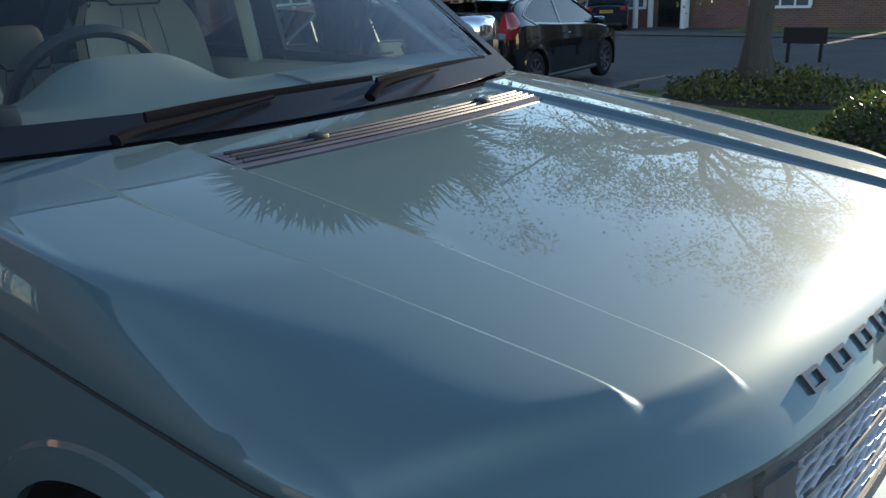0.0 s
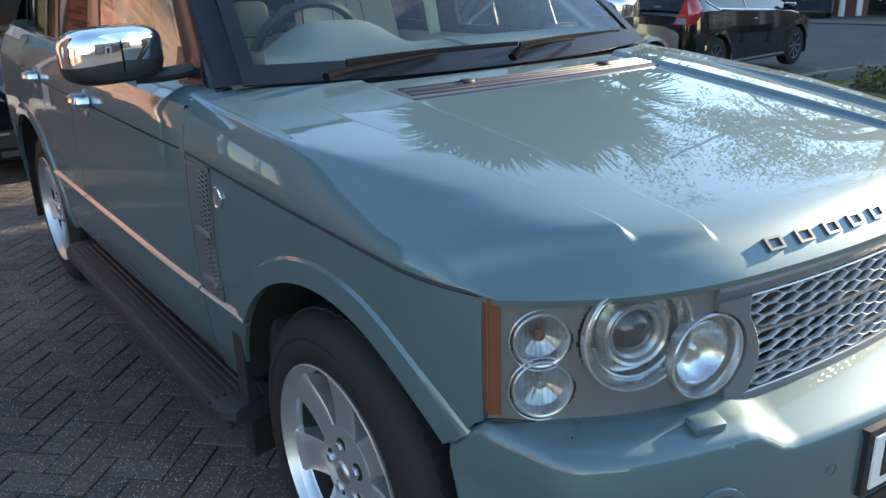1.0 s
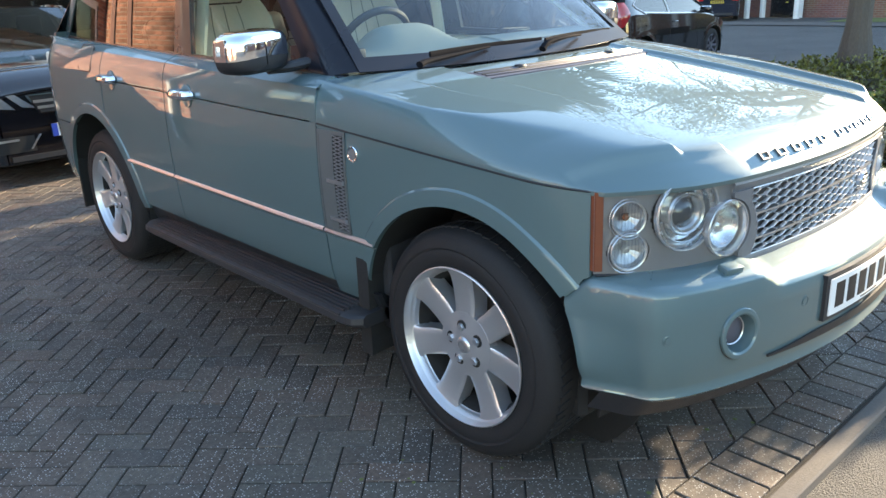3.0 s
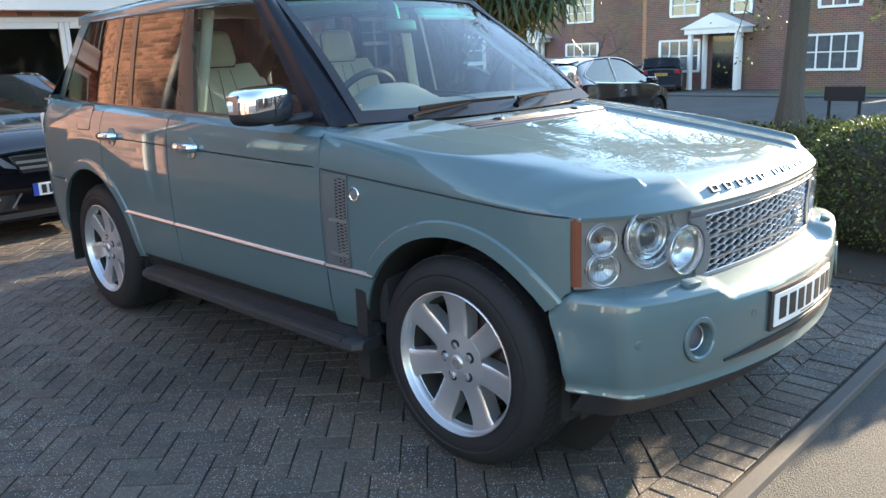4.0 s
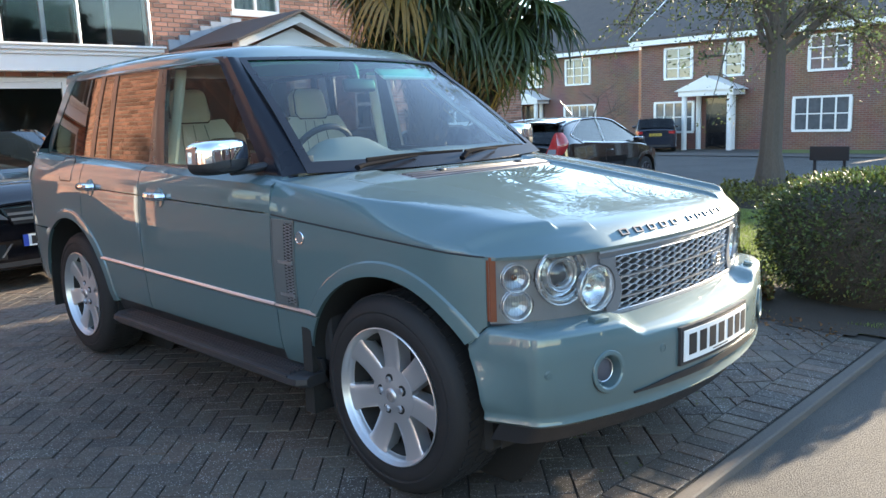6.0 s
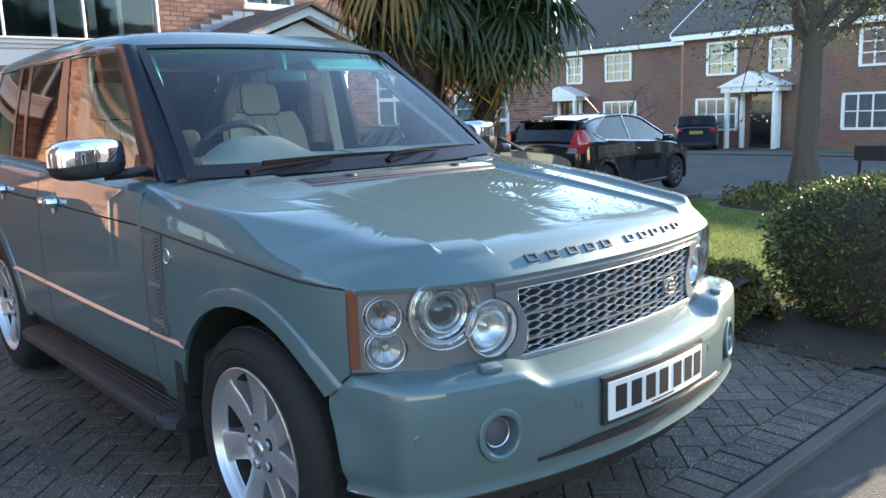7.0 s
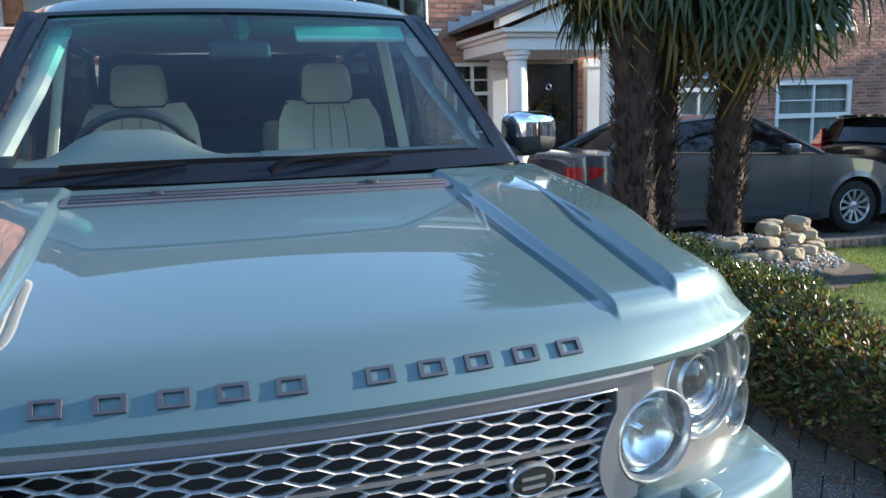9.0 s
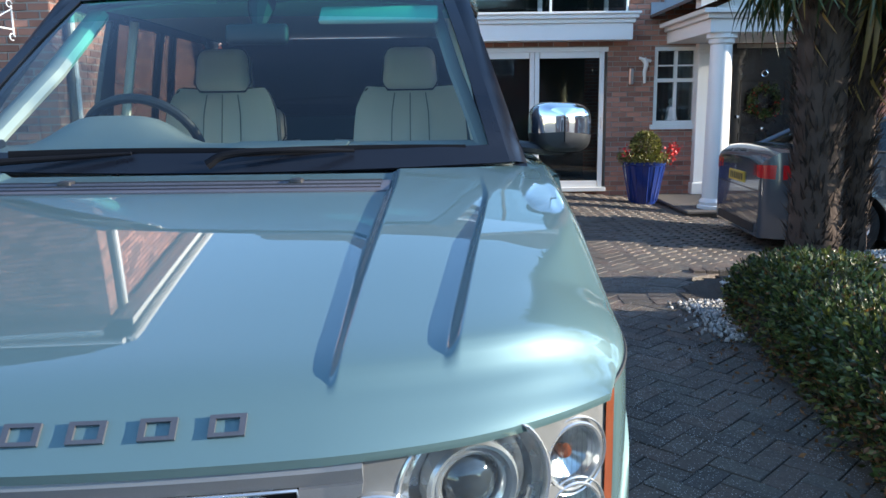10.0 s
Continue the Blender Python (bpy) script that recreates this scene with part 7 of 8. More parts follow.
# balcony front, glazed doors
def house_front():
    fas = tagged(new("balcony"), "white moulded balcony front over glazed doors", "balcony", kind="structure")
    x0, x1, y = -2.9, 3.40, 10.30
    for a, b, p in ((2.24, 2.48, 0.0), (2.48, 2.54, 0.03), (2.54, 2.60, 0.07), (2.60, 2.635, 0.10)):
        bm = BM()
        box(bm, x0, x1 + p, y - p, HY + 0.2, a, b, 0.006)
        part("moulding", bm, WHITE, fas)
    rail = thing("glass_balustrade", "clear glass balcony balustrade with steel posts", "balustrade")
    for i, x in enumerate((-2.8, -1.5, -0.2, 1.1, 2.2, 3.32)):
        bm = BM()
        tube(bm, [(x, y + 0.06, 2.635), (x, y + 0.06, 3.68)], 0.022, 8)
        part("post", bm, SATIN, rail)
        if i:
            bm = BM()
            xp = (-2.8, -1.5, -0.2, 1.1, 2.2, 3.32)[i - 1]
            box(bm, xp + 0.05, x - 0.05, y + 0.054, y + 0.066, 2.70, 3.64)
            part("glass_panel", bm, ROOMGLASS, rail)
    # upper room behind the balcony
    up = tagged(new("window_2"), "dark glazed upper room behind the balcony", "window", kind="structure")
    for xx in (-2.95, -1.2, 0.6, 2.2, 3.3):
        bm = BM()
        box(bm, xx, xx + 0.07, 11.9, 12.0, 2.64, 5.2)
        part("window_frame", bm, WHITE, up)
    bm = BM()
    box(bm, -2.95, 3.36, 11.94, 11.95, 2.64, 5.2)
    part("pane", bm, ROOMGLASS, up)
    # Boxes in the room-shade colour darken the space behind the upper panes.
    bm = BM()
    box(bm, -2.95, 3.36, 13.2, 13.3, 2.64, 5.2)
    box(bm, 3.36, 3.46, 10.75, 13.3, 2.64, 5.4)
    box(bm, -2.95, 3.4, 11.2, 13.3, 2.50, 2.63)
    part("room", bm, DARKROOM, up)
    # glazed folding doors
    doors = tagged(new("door_1"), "white framed glazed folding doors", "door", kind="structure")
    xs = [-2.55, -1.0, 0.5, 2.0, 3.05]
    bm = BM()
    box(bm, -2.6, 3.10, HY - 0.06, HY + 0.04, 2.09, 2.155, 0.004)
    part("head", bm, WHITE, doors)
    bm = BM()
    box(bm, -2.6, 3.10, HY - 0.09, HY + 0.04, 0.0, 0.06, 0.004)
    part("threshold", bm, WHITE, doors)
    for a, b in zip(xs, xs[1:]):
        leaf = new("leaf")
        leaf.parent = doors
        for q in ((a, a + 0.075, 0.06, 2.09), (b - 0.075, b, 0.06, 2.09), (a + 0.075, b - 0.075, 0.06, 0.16), (a + 0.075, b - 0.075, 2.0, 2.09)):
            bm = BM()
            box(bm, q[0] + 0.004, q[1] - 0.004, HY - 0.04, HY + 0.02, q[2], q[3], 0.004)
            part("door_frame", bm, WHITE, leaf)
        bm = BM()
        box(bm, a + 0.07, b - 0.07, HY - 0.012, HY - 0.004, 0.15, 2.01)
        part("pane", bm, ROOMGLASS, leaf)
        bm = BM()
        tube(bm, [(b - 0.045, HY - 0.075, 0.95), (b - 0.045, HY - 0.075, 1.12)], 0.010, 6)
        part("door_handle", bm, SATIN, leaf)
    # Back wall and floor carry the unlit room's shade in their colour.
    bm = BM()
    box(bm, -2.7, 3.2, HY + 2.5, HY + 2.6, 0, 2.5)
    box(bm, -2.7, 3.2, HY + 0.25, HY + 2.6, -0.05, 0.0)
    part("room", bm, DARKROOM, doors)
    # a lamp and spot on the wall
    for x, z in ((3.45, 1.72),):
        lamp = thing("wall_light", "slim grey outdoor wall light on the brick pier", "wall light")
        bm = BM()
        box(bm, x - 0.03, x + 0.03, HY - 0.09, HY - 0.006, z - 0.12, z + 0.12, 0.012)
        part("body", bm, SATIN, lamp)
    orn = thing("wall_ornament", "white cast wall ornament on brick", "ornament")
    bm = BM()
    tube(bm, spline([(3.66, HY - 0.03, 1.62), (3.65, HY - 0.05, 1.78), (3.67, HY - 0.05, 1.90), (3.63, HY - 0.04, 1.98)], 14), 0.03, 8, radii=lin(0.02, 0.045, 14))
    part("figure", bm, WHITE, orn)
    bm = BM()
    tube(bm, [(3.56, HY - 0.05, 1.99), (3.74, HY - 0.05, 1.94)], 0.022, 8)
    part("bar", bm, WHITE, orn)


house_front()
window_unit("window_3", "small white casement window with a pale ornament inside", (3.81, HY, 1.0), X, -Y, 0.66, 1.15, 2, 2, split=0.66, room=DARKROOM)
window_unit("window_4", "white upper window", (5.0, HY, 3.32), X, -Y, 1.0, 1.18, 2, 3)
window_unit("window_5", "white casement window with small upper panes", (9.15, 12.4, 1.07), X, -Y, 1.05, 1.20, 2, 2, split=0.62, fw=0.08)
window_unit("window_6", "white window with net curtains", (11.55, 12.4, 0.15), X, -Y, 2.0, 1.70, 2, 2, split=0.95, fw=0.10)
window_unit("window_7", "white upper window", (11.7, 12.4, 2.95), X, -Y, 1.7, 1.20, 2, 3)


def figurine():
    f = thing("figurine", "pale figurine ornament on the window sill", "figurine")
    bm = lathe(BM(), [(0.0, 0.34), (0.04, 0.32), (0.05, 0.27), (0.03, 0.24), (0.07, 0.20), (0.08, 0.08), (0.10, 0.0), (0, 0)], 16, pose(4.12, HY + 0.115, 1.06))
    part("body", bm, CURTAIN, f)


figurine()


# portico with columns, pediment and the black front door
def portico():
    step = tagged(new("porch_step"), "pale stone porch step with a brick edge", "step", kind="structure")
    bm = BM()
    box(bm, 3.75, 6.45, 8.52, HY, -0.095, -0.055, 0.01)
    part("slab", bm, KERB, step)
    bm = BM()
    box(bm, 3.80, 6.40, 8.56, HY, -0.25, -0.095)
    part("riser", bm, PAVER, step)
    por = tagged(new("portico"), "white columned portico with a pediment", "portico", kind="structure")
    for x in (4.20, 5.66):
        prof = [(0.0, 2.19), (0.19, 2.19), (0.19, 2.13), (0.165, 2.12), (0.16, 2.07), (0.135, 2.05), (0.138, 1.98), (0.150, 0.85), (0.158, 0.08), (0.175, 0.06), (0.195, 0.03), (0.185, -0.005), (0.215, -0.02), (0.215, -0.055), (0, -0.055)]
        bm = lathe(BM(), prof, 28, pose(x, 8.86, 0))
        part("column", bm, WHITE, por)
    for x in (4.55, 6.25):
        bm = BM()
        box(bm, x - 0.13, x + 0.13, HY - 0.14, HY + 0.02, -0.055, 2.19, 0.01)
        for z0, z1 in ((-0.055, 0.12), (2.04, 2.10)):
            box(bm, x - 0.155, x + 0.155, HY - 0.165, HY + 0.02, z0, z1, 0.008)
        part("pilaster", bm, WHITE, por)
    for a, b, p in ((2.19, 2.36, 0.0), (2.36, 2.42, 0.05), (2.42, 2.48, 0.12)):
        bm = BM()
        box(bm, 3.98 - p, 5.88 + p, 8.66 - p, HY, a, b, 0.008)
        part("entablature", bm, WHITE, por)
    ax, az, ez = 4.93, 2.95, 2.48
    bm = BM()
    slab(bm, [(4.0, 8.72, ez), (5.86, 8.72, ez), (ax, 8.72, az - 0.10)], (0, 0.05, 0))
    part("tympanum", bm, WHITE, por)
    for s in (-1, 1):
        bm = BM()
        e = V(ax + s * 1.13, 8.50, ez)
        slab(bm, [e, e + V(0, 0, 0.11), V(ax, 8.50, az + 0.10), V(ax, 8.50, az - 0.03)], (0, 0.20, 0))
        part("raking_cornice", bm, WHITE, por)
        bm = BM()
        slab(bm, [V(ax + s * 1.21, 8.42, ez + 0.09), V(ax + s * 1.21, HY, ez + 0.09), V(ax, HY, az + 0.12), V(ax, 8.42, az + 0.12)], (0, 0, 0.04))
        part("porch_roof", bm, SLATE, por)
        for i in range(6):
            q = i / 6
            xx = lerp(ax + s * 1.21, ax, q)
            zz = lerp(ez + 0.12, az + 0.15, q)
            bm = BM()
            box(bm, min(xx, xx - s * 0.21), max(xx, xx - s * 0.21), HY - 0.045, HY - 0.006, zz, zz + 0.19)
            part("flashing", bm, LEAD, por)
    door = tagged(new("door_2"), "black panelled front door with a wreath", "door", kind="structure")
    bm = BM()
    box(bm, 5.03, 5.93, HY + 0.04, HY + 0.10, -0.05, 2.12, 0.003)
    part("leaf", bm, DOORBLACK, door)
    for a, b, c, d in ((5.13, 5.42, 0.25, 0.85), (5.54, 5.83, 0.25, 0.85), (5.13, 5.42, 1.0, 1.65), (5.54, 5.83, 1.0, 1.65)):
        for q in ((a, b, c, c + 0.02), (a, b, d - 0.02, d), (a, a + 0.02, c, d), (b - 0.02, b, c, d)):
            bm = BM()
            box(bm, q[0], q[1], HY + 0.025, HY + 0.045, q[2], q[3], 0.004)
            part("panel_mould", bm, DOORBLACK, door)
    for a, b, c, d in ((4.95, 5.03, -0.055, 2.19), (5.93, 6.01, -0.055, 2.19)):
        bm = BM()
        box(bm, a, b, HY - 0.02, HY + 0.1, c, d, 0.004)
        part("door_frame", bm, DOORBLACK, door)
    bm = BM()
    tube(bm, [(5.48 + 0.045 * math.cos(a), HY + 0.01, 1.74 + 0.045 * math.sin(a)) for a in lin(0, 6.0, 16)], 0.010, 6)
    part("knocker", bm, CHROME, door)
    for x, z in ((5.10, 1.10), (5.48, 0.92)):
        bm = lathe(BM(), [(0, 0.05), (0.022, 0.045), (0.028, 0.025), (0.012, 0.0)], 14, axis_to((x, HY + 0.035, z), (0, -1, 0)))
        part("knob", bm, CHROME, door)
    wreath = thing("door_wreath", "leafy door wreath with red berries", "wreath")
    rnd = random.Random(61)
    pts, reds = [], []
    for _ in range(700):
        a = rnd.uniform(0, 6.28)
        r = 0.20 + rnd.gauss(0, 0.035)
        (reds if rnd.random() < 0.15 else pts).append(((5.48 + r * math.cos(a), HY + 0.0 - rnd.uniform(0, 0.05), 1.33 + r * math.sin(a)), (rnd.gauss(0, 1), -1, rnd.gauss(0, 1))))
    cloud("leaves", pts, 0.06, LEAF, "", "", 62, parent=wreath)
    cloud("berries", reds, 0.03, PETAL, "", "", 63, parent=wreath, slim=0.9)


portico()


def pot():
    p = thing("plant_pot", "tall glazed blue pot with a clipped shrub and red flowers", "plant pot")
    x, y = 3.48, 9.75
    bm = lathe(BM(), [(0.0, 0.0), (0.17, 0.0), (0.19, 0.03), (0.27, 0.42), (0.30, 0.56), (0.315, 0.57), (0.315, 0.61), (0.285, 0.61), (0.27, 0.55), (0, 0.54)], 32, pose(x, y, -0.10))
    part("pot", bm, BLUEGLAZE, p)
    for i in range(20):
        a = i * 2 * math.pi / 20
        bm = BM()
        tube(bm, [(x + r * math.cos(a), y + r * math.sin(a), z) for r, z in ((0.195, -0.05), (0.235, 0.16), (0.272, 0.34), (0.297, 0.45))], 0.010, 5)
        part("flute", bm, BLUEGLAZE, p)
    rnd = random.Random(71)
    pts, reds = [], []
    for _ in range(2600):
        d = V(rnd.gauss(0, 1), rnd.gauss(0, 1), rnd.gauss(0, 1)).normalized()
        pts.append((V(x + 0.02, y, 0.72) + d * 0.19 * rnd.uniform(0.8, 1.05), d))
    for _ in range(1200):
        a, r = rnd.uniform(0, 6.28), rnd.uniform(0.15, 0.36)
        pts.append(((x + r * math.cos(a), y + r * math.sin(a), 0.52 + rnd.uniform(-0.04, 0.10)), (math.cos(a), math.sin(a), 0.5)))
    for _ in range(160):
        c = V(x + 0.36, y - 0.1, 0.62) if rnd.random() < 0.75 else V(x - 0.27, y - 0.1, 0.62)
        reds.append((c + V(rnd.gauss(0, 0.06), rnd.gauss(0, 0.05), rnd.gauss(0, 0.07)), (0, -1, 0.3)))
    cloud("foliage", pts, 0.045, LEAF_OLIVE, "", "", 72, parent=p)
    cloud("flowers", reds, 0.045, PETAL, "", "", 73, parent=p, slim=0.9)


pot()


# ---- far houses ----


def far_house(o, ud, n, w, h, depth, wins, door, label, roof=2.6):
    """o: the facade's ground corner, ud: along it, n: outward; wins: (u, z, w, h, cols, rows)."""
    o, ud, n = Vector(o), Vector(ud), Vector(n)
    at = lambda s, z, d=0.0: o + ud * s + V(0, 0, z) + n * d
    house = thing("house", label, "house", "street houses")
    bm = BM()
    slab(bm, [at(0, -0.6), at(w, -0.6), at(w, h), at(0, h)], -n * depth)
    part("wall", bm, FARBRICK, house)
    bm = BM()
    for e0, e1 in ((0.45, -depth / 2), (-depth - 0.45, -depth / 2)):
        slab(bm, [at(-0.3, h - 0.02, e0), at(w + 0.3, h - 0.02, e0), at(w + 0.3, h + roof, e1), at(-0.3, h + roof, e1)], (0, 0, 0.12))
    part("roof", bm, SLATE, house)
    for s in (-0.02, w - 0.2):
        bm = BM()
        slab(bm, [at(s, h - 0.05, 0), at(s, h - 0.05, -depth), at(s, h + roof - 0.1, -depth / 2)], ud * 0.22)
        part("gable", bm, FARBRICK, house)
        bm = BM()
        q = s - 0.33 if s < 0 else s + 0.5
        slab(bm, [at(q, h - 0.10, 0.47), at(q, h + 0.10, 0.47), at(q, h + roof + 0.14, -depth / 2), at(q, h + roof - 0.08, -depth / 2)], ud * 0.05)
        part("bargeboard", bm, WHITE, house)
    bm = BM()
    slab(bm, [at(-0.3, h - 0.22, 0.02), at(w + 0.3, h - 0.22, 0.02), at(w + 0.3, h, 0.02), at(-0.3, h, 0.02)], n * 0.42)
    part("eaves_board", bm, WHITE, house)
    for (u, z, ww, hh, cols, rows) in wins:
        win = new("window")
        win.parent = house
        def bar(nm, s0, s1, z0, z1, d, m=WHITE):
            bm = BM()
            slab(bm, [at(s0, z0, d), at(s1, z0, d), at(s1, z1, d), at(s0, z1, d)], -n * (d + 0.03))
            part(nm, bm, m, win)
        bar("pane", u, u + ww, z, z + hh, 0.02, FARPANE)
        for a in ((u - 0.04, u + ww + 0.04, z - 0.09, z), (u - 0.04, u + ww + 0.04, z + hh, z + hh + 0.08), (u - 0.06, u + 0.06, z, z + hh), (u + ww - 0.06, u + ww + 0.06, z, z + hh)):
            bar("frame", *a, 0.07)
        for c in range(1, cols):
            s = u + ww * c / cols
            bar("bar", s - 0.03, s + 0.03, z, z + hh, 0.05)
        for r in range(1, rows):
            zz = z + hh * r / rows
            bar("bar", u, u + ww, zz - 0.022, zz + 0.022, 0.045)
    if door is not None:
        u = door
        por = new("portico")
        por.parent = house
        for s in (-0.95, -0.72, 0.72, 0.95):
            bm = BM()
            tube(bm, [at(u + s, 0, 0.9 if abs(s) > 0.8 else 0.12), at(u + s, 2.15, 0.9 if abs(s) > 0.8 else 0.12)], 0.11, 10)
            part("column", bm, WHITE, por)
        bm = BM()
        slab(bm, [at(u - 1.15, 2.15, 1.05), at(u + 1.15, 2.15, 1.05), at(u + 1.15, 2.36, 1.05), at(u - 1.15, 2.36, 1.05)], -n * 1.05)
        part("entablature", bm, WHITE, por)
        bm = BM()
        slab(bm, [at(u - 1.3, 2.36, 1.12), at(u + 1.3, 2.36, 1.12), at(u, 2.92, 1.12)], -n * 1.12)
        part("pediment", bm, WHITE, por)
        bm = BM()
        slab(bm, [at(u - 0.45, 0.02, 0.03), at(u + 0.45, 0.02, 0.03), at(u + 0.45, 2.05, 0.03), at(u - 0.45, 2.05, 0.03)], -n * 0.05)
        part("door", bm, DOORBLACK, house)
    return house


FARPANE = mat("far_window_pane", (0.10, 0.11, 0.12), 0.08, 0.0, 0.5, 0.3, 1.5, 6)
gz = G(28, 0) - 0.03
far_house((28.0, 16.0, gz), -Y, -X, 11.5, 4.55, 8, ((1.15, 2.95, 1.2, 1.15, 2, 3), (3.75, 2.95, 0.75, 1.15, 1, 3), (7.0, 2.95, 1.4, 1.15, 3, 3), (0.7, 0.75, 1.75, 1.15, 4, 2), (6.5, 0.75, 2.0, 1.15, 4, 2)), 3.45, "red brick house with a white portico and bay windows")
far_house((32.0, 27.5, gz), -Y, -X, 9.0, 4.7, 8, ((2.2, 3.1, 0.95, 1.2, 2, 3), (4.7, 3.1, 1.5, 1.2, 3, 3), (4.6, 0.8, 1.9, 1.15, 4, 2)), 2.4, "red brick house with white windows and a small pediment", 3.2)
far_house((30.0, 3.6, gz), -Y, -X, 11.0, 4.6, 8, ((1.2, 2.95, 1.2, 1.15, 2, 3), (5.0, 2.95, 1.2, 1.15, 2, 3), (1.0, 0.75, 1.8, 1.15, 4, 2), (7.5, 0.8, 1.8, 1.1, 4, 2)), 5.0, "red brick house with white windows across the road")
# Next two houses are unseen, added to keep low sky out of reflections.
far_house((31.0, -9.2, gz), -Y, -X, 11.0, 4.8, 8, ((1.2, 2.95, 1.2, 1.15, 2, 3), (5.0, 2.95, 1.2, 1.15, 2, 3), (1.0, 0.75, 1.8, 1.15, 4, 2)), 5.0, "added red brick house, unseen, that blocks low sky reflections", 3.0)
far_house((24.0, -30.0, gz), X, Y, 9.0, 4.9, 8, ((1.0, 3.1, 1.3, 1.2, 2, 3), (5.4, 3.1, 1.2, 1.2, 2, 3)), 4.0, "added red brick house, unseen, that closes off the low sky", 3.0)
far_house((21.5, 36.0, gz), X, -Y, 10.0, 4.8, 8, ((1.2, 2.95, 1.2, 1.15, 2, 3), (5.0, 2.95, 1.2, 1.15, 2, 3), (1.0, 0.75, 1.8, 1.15, 4, 2)), 5.0, "red brick house at the end of the road", 3.0)
for k in range(3):
    far_house((-19.0, -14.0 + 11.5 * k, -0.03), Y, X, 10.0, 4.9, 8, ((1.0, 3.1, 1.3, 1.2, 2, 3), (4.4, 3.1, 1.2, 1.2, 2, 3), (7.4, 3.1, 1.3, 1.2, 2, 3), (1.0, 0.8, 1.9, 1.3, 3, 2), (6.9, 0.8, 2.2, 1.5, 3, 2)), 5.0, "red brick house behind the drive with white windows")
far_house((-4.0, -24.0, -0.03), X, Y, 11.0, 4.9, 8, ((1.0, 3.1, 1.3, 1.2, 2, 3), (4.4, 3.1, 1.2, 1.2, 2, 3), (7.4, 3.1, 1.3, 1.2, 2, 3), (1.0, 0.8, 1.9, 1.3, 3, 2)), 5.0, "red brick house across the street")
far_house((10.0, -24.0, -0.15), X, Y, 11.0, 4.9, 8, ((1.0, 3.1, 1.3, 1.2, 2, 3), (4.4, 3.1, 1.2, 1.2, 2, 3), (7.4, 3.1, 1.3, 1.2, 2, 3), (1.0, 0.8, 1.9, 1.3, 3, 2)), 5.0, "red brick house across the street")
for x0, x1, y0, y1 in ((24.8, 27.4, 4.0, 9.6), (24.8, 27.0, -8, 3.0), (26, 31, 17.5, 20.5)):
    flat_patch("verge", lin(x0, x1, 3), lin(y0, y1, 3), -0.01, TURF, "green front lawn of a far house", "lawn")
flat_patch("pavement", [22.6, 24.6], lin(-40, 40, 5), -0.015, KERB, "pale grey pavement across the road", "pavement")


# low street sign across the road, seen from behind
sign = thing("street_sign", "low dark street sign board on two short posts", "sign")
bm = BM()
box(bm, 15.0, 15.03, 3.42, 4.22, 0.10, 0.40, 0.006)
part("board", bm, PLASTIC, sign)
for y in (3.52, 4.12):
    bm = BM()
    box(bm, 15.032, 15.08, y - 0.03, y + 0.03, G(15, y) - 0.06, 0.38, 0.006)
    part("post", bm, PLASTIC, sign)


# ---- other parked cars ----
def simple_wheel(R, spokes, rim_mat, w=0.2, rim=0.66):
    wh = part("wheel", lathe(BM(), [(R * rim * 0.96, -w + 0.01), (R * rim, -w + 0.02), (R * rim * 0.96, -0.03), (R * rim, 0.0), (R * rim * 0.97, 0.006), (R * rim * 0.9, -0.01), (R * rim * 0.88, -0.08)], 36, pose(0, 0, 0, 90, 0, 0)), rim_mat)
    part("tyre", lathe(BM(), [(R * rim, -w + 0.01), (R * 0.85, -w), (R * 0.97, -w + 0.02), (R, -w + 0.05), (R, -0.045), (R * 0.97, -0.015), (R * 0.85, 0.006), (R * rim, 0.0)], 40, pose(0, 0, 0, 90, 0, 0)), RUBBER, wh)
    r1 = R * rim * 0.96
    for i in range(spokes):
        a = 2 * math.pi * i / spokes
        bm = BM()
        hw = 0.6 * math.pi * r1 / spokes * 0.55
        slab(bm, [pose(0, 0, 0, 0, math.degrees(a), 0) @ V(x, -y, z) for x, y, z in ((-hw * 0.6, -0.022, 0.03), (hw * 0.6, -0.022, 0.03), (hw, -0.004, r1), (-hw, -0.004, r1))], (0, 0.025, 0))
        part("spoke", bm, rim_mat, wh)
    part("hub", lathe(BM(), [(0, -0.012), (0.03, -0.014), (0.06, -0.022), (0.07, -0.05)], 20, pose(0, 0, 0, 90, 0, 0)), rim_mat, wh)
    # Added near-black disc gives the shade seen between the spokes.
    part("inner_face", lathe(BM(), [(0, -0.10), (R * rim * 0.9, -0.10)], 24, pose(0, 0, 0, 90, 0, 0)), UNDER, wh)
    return wh


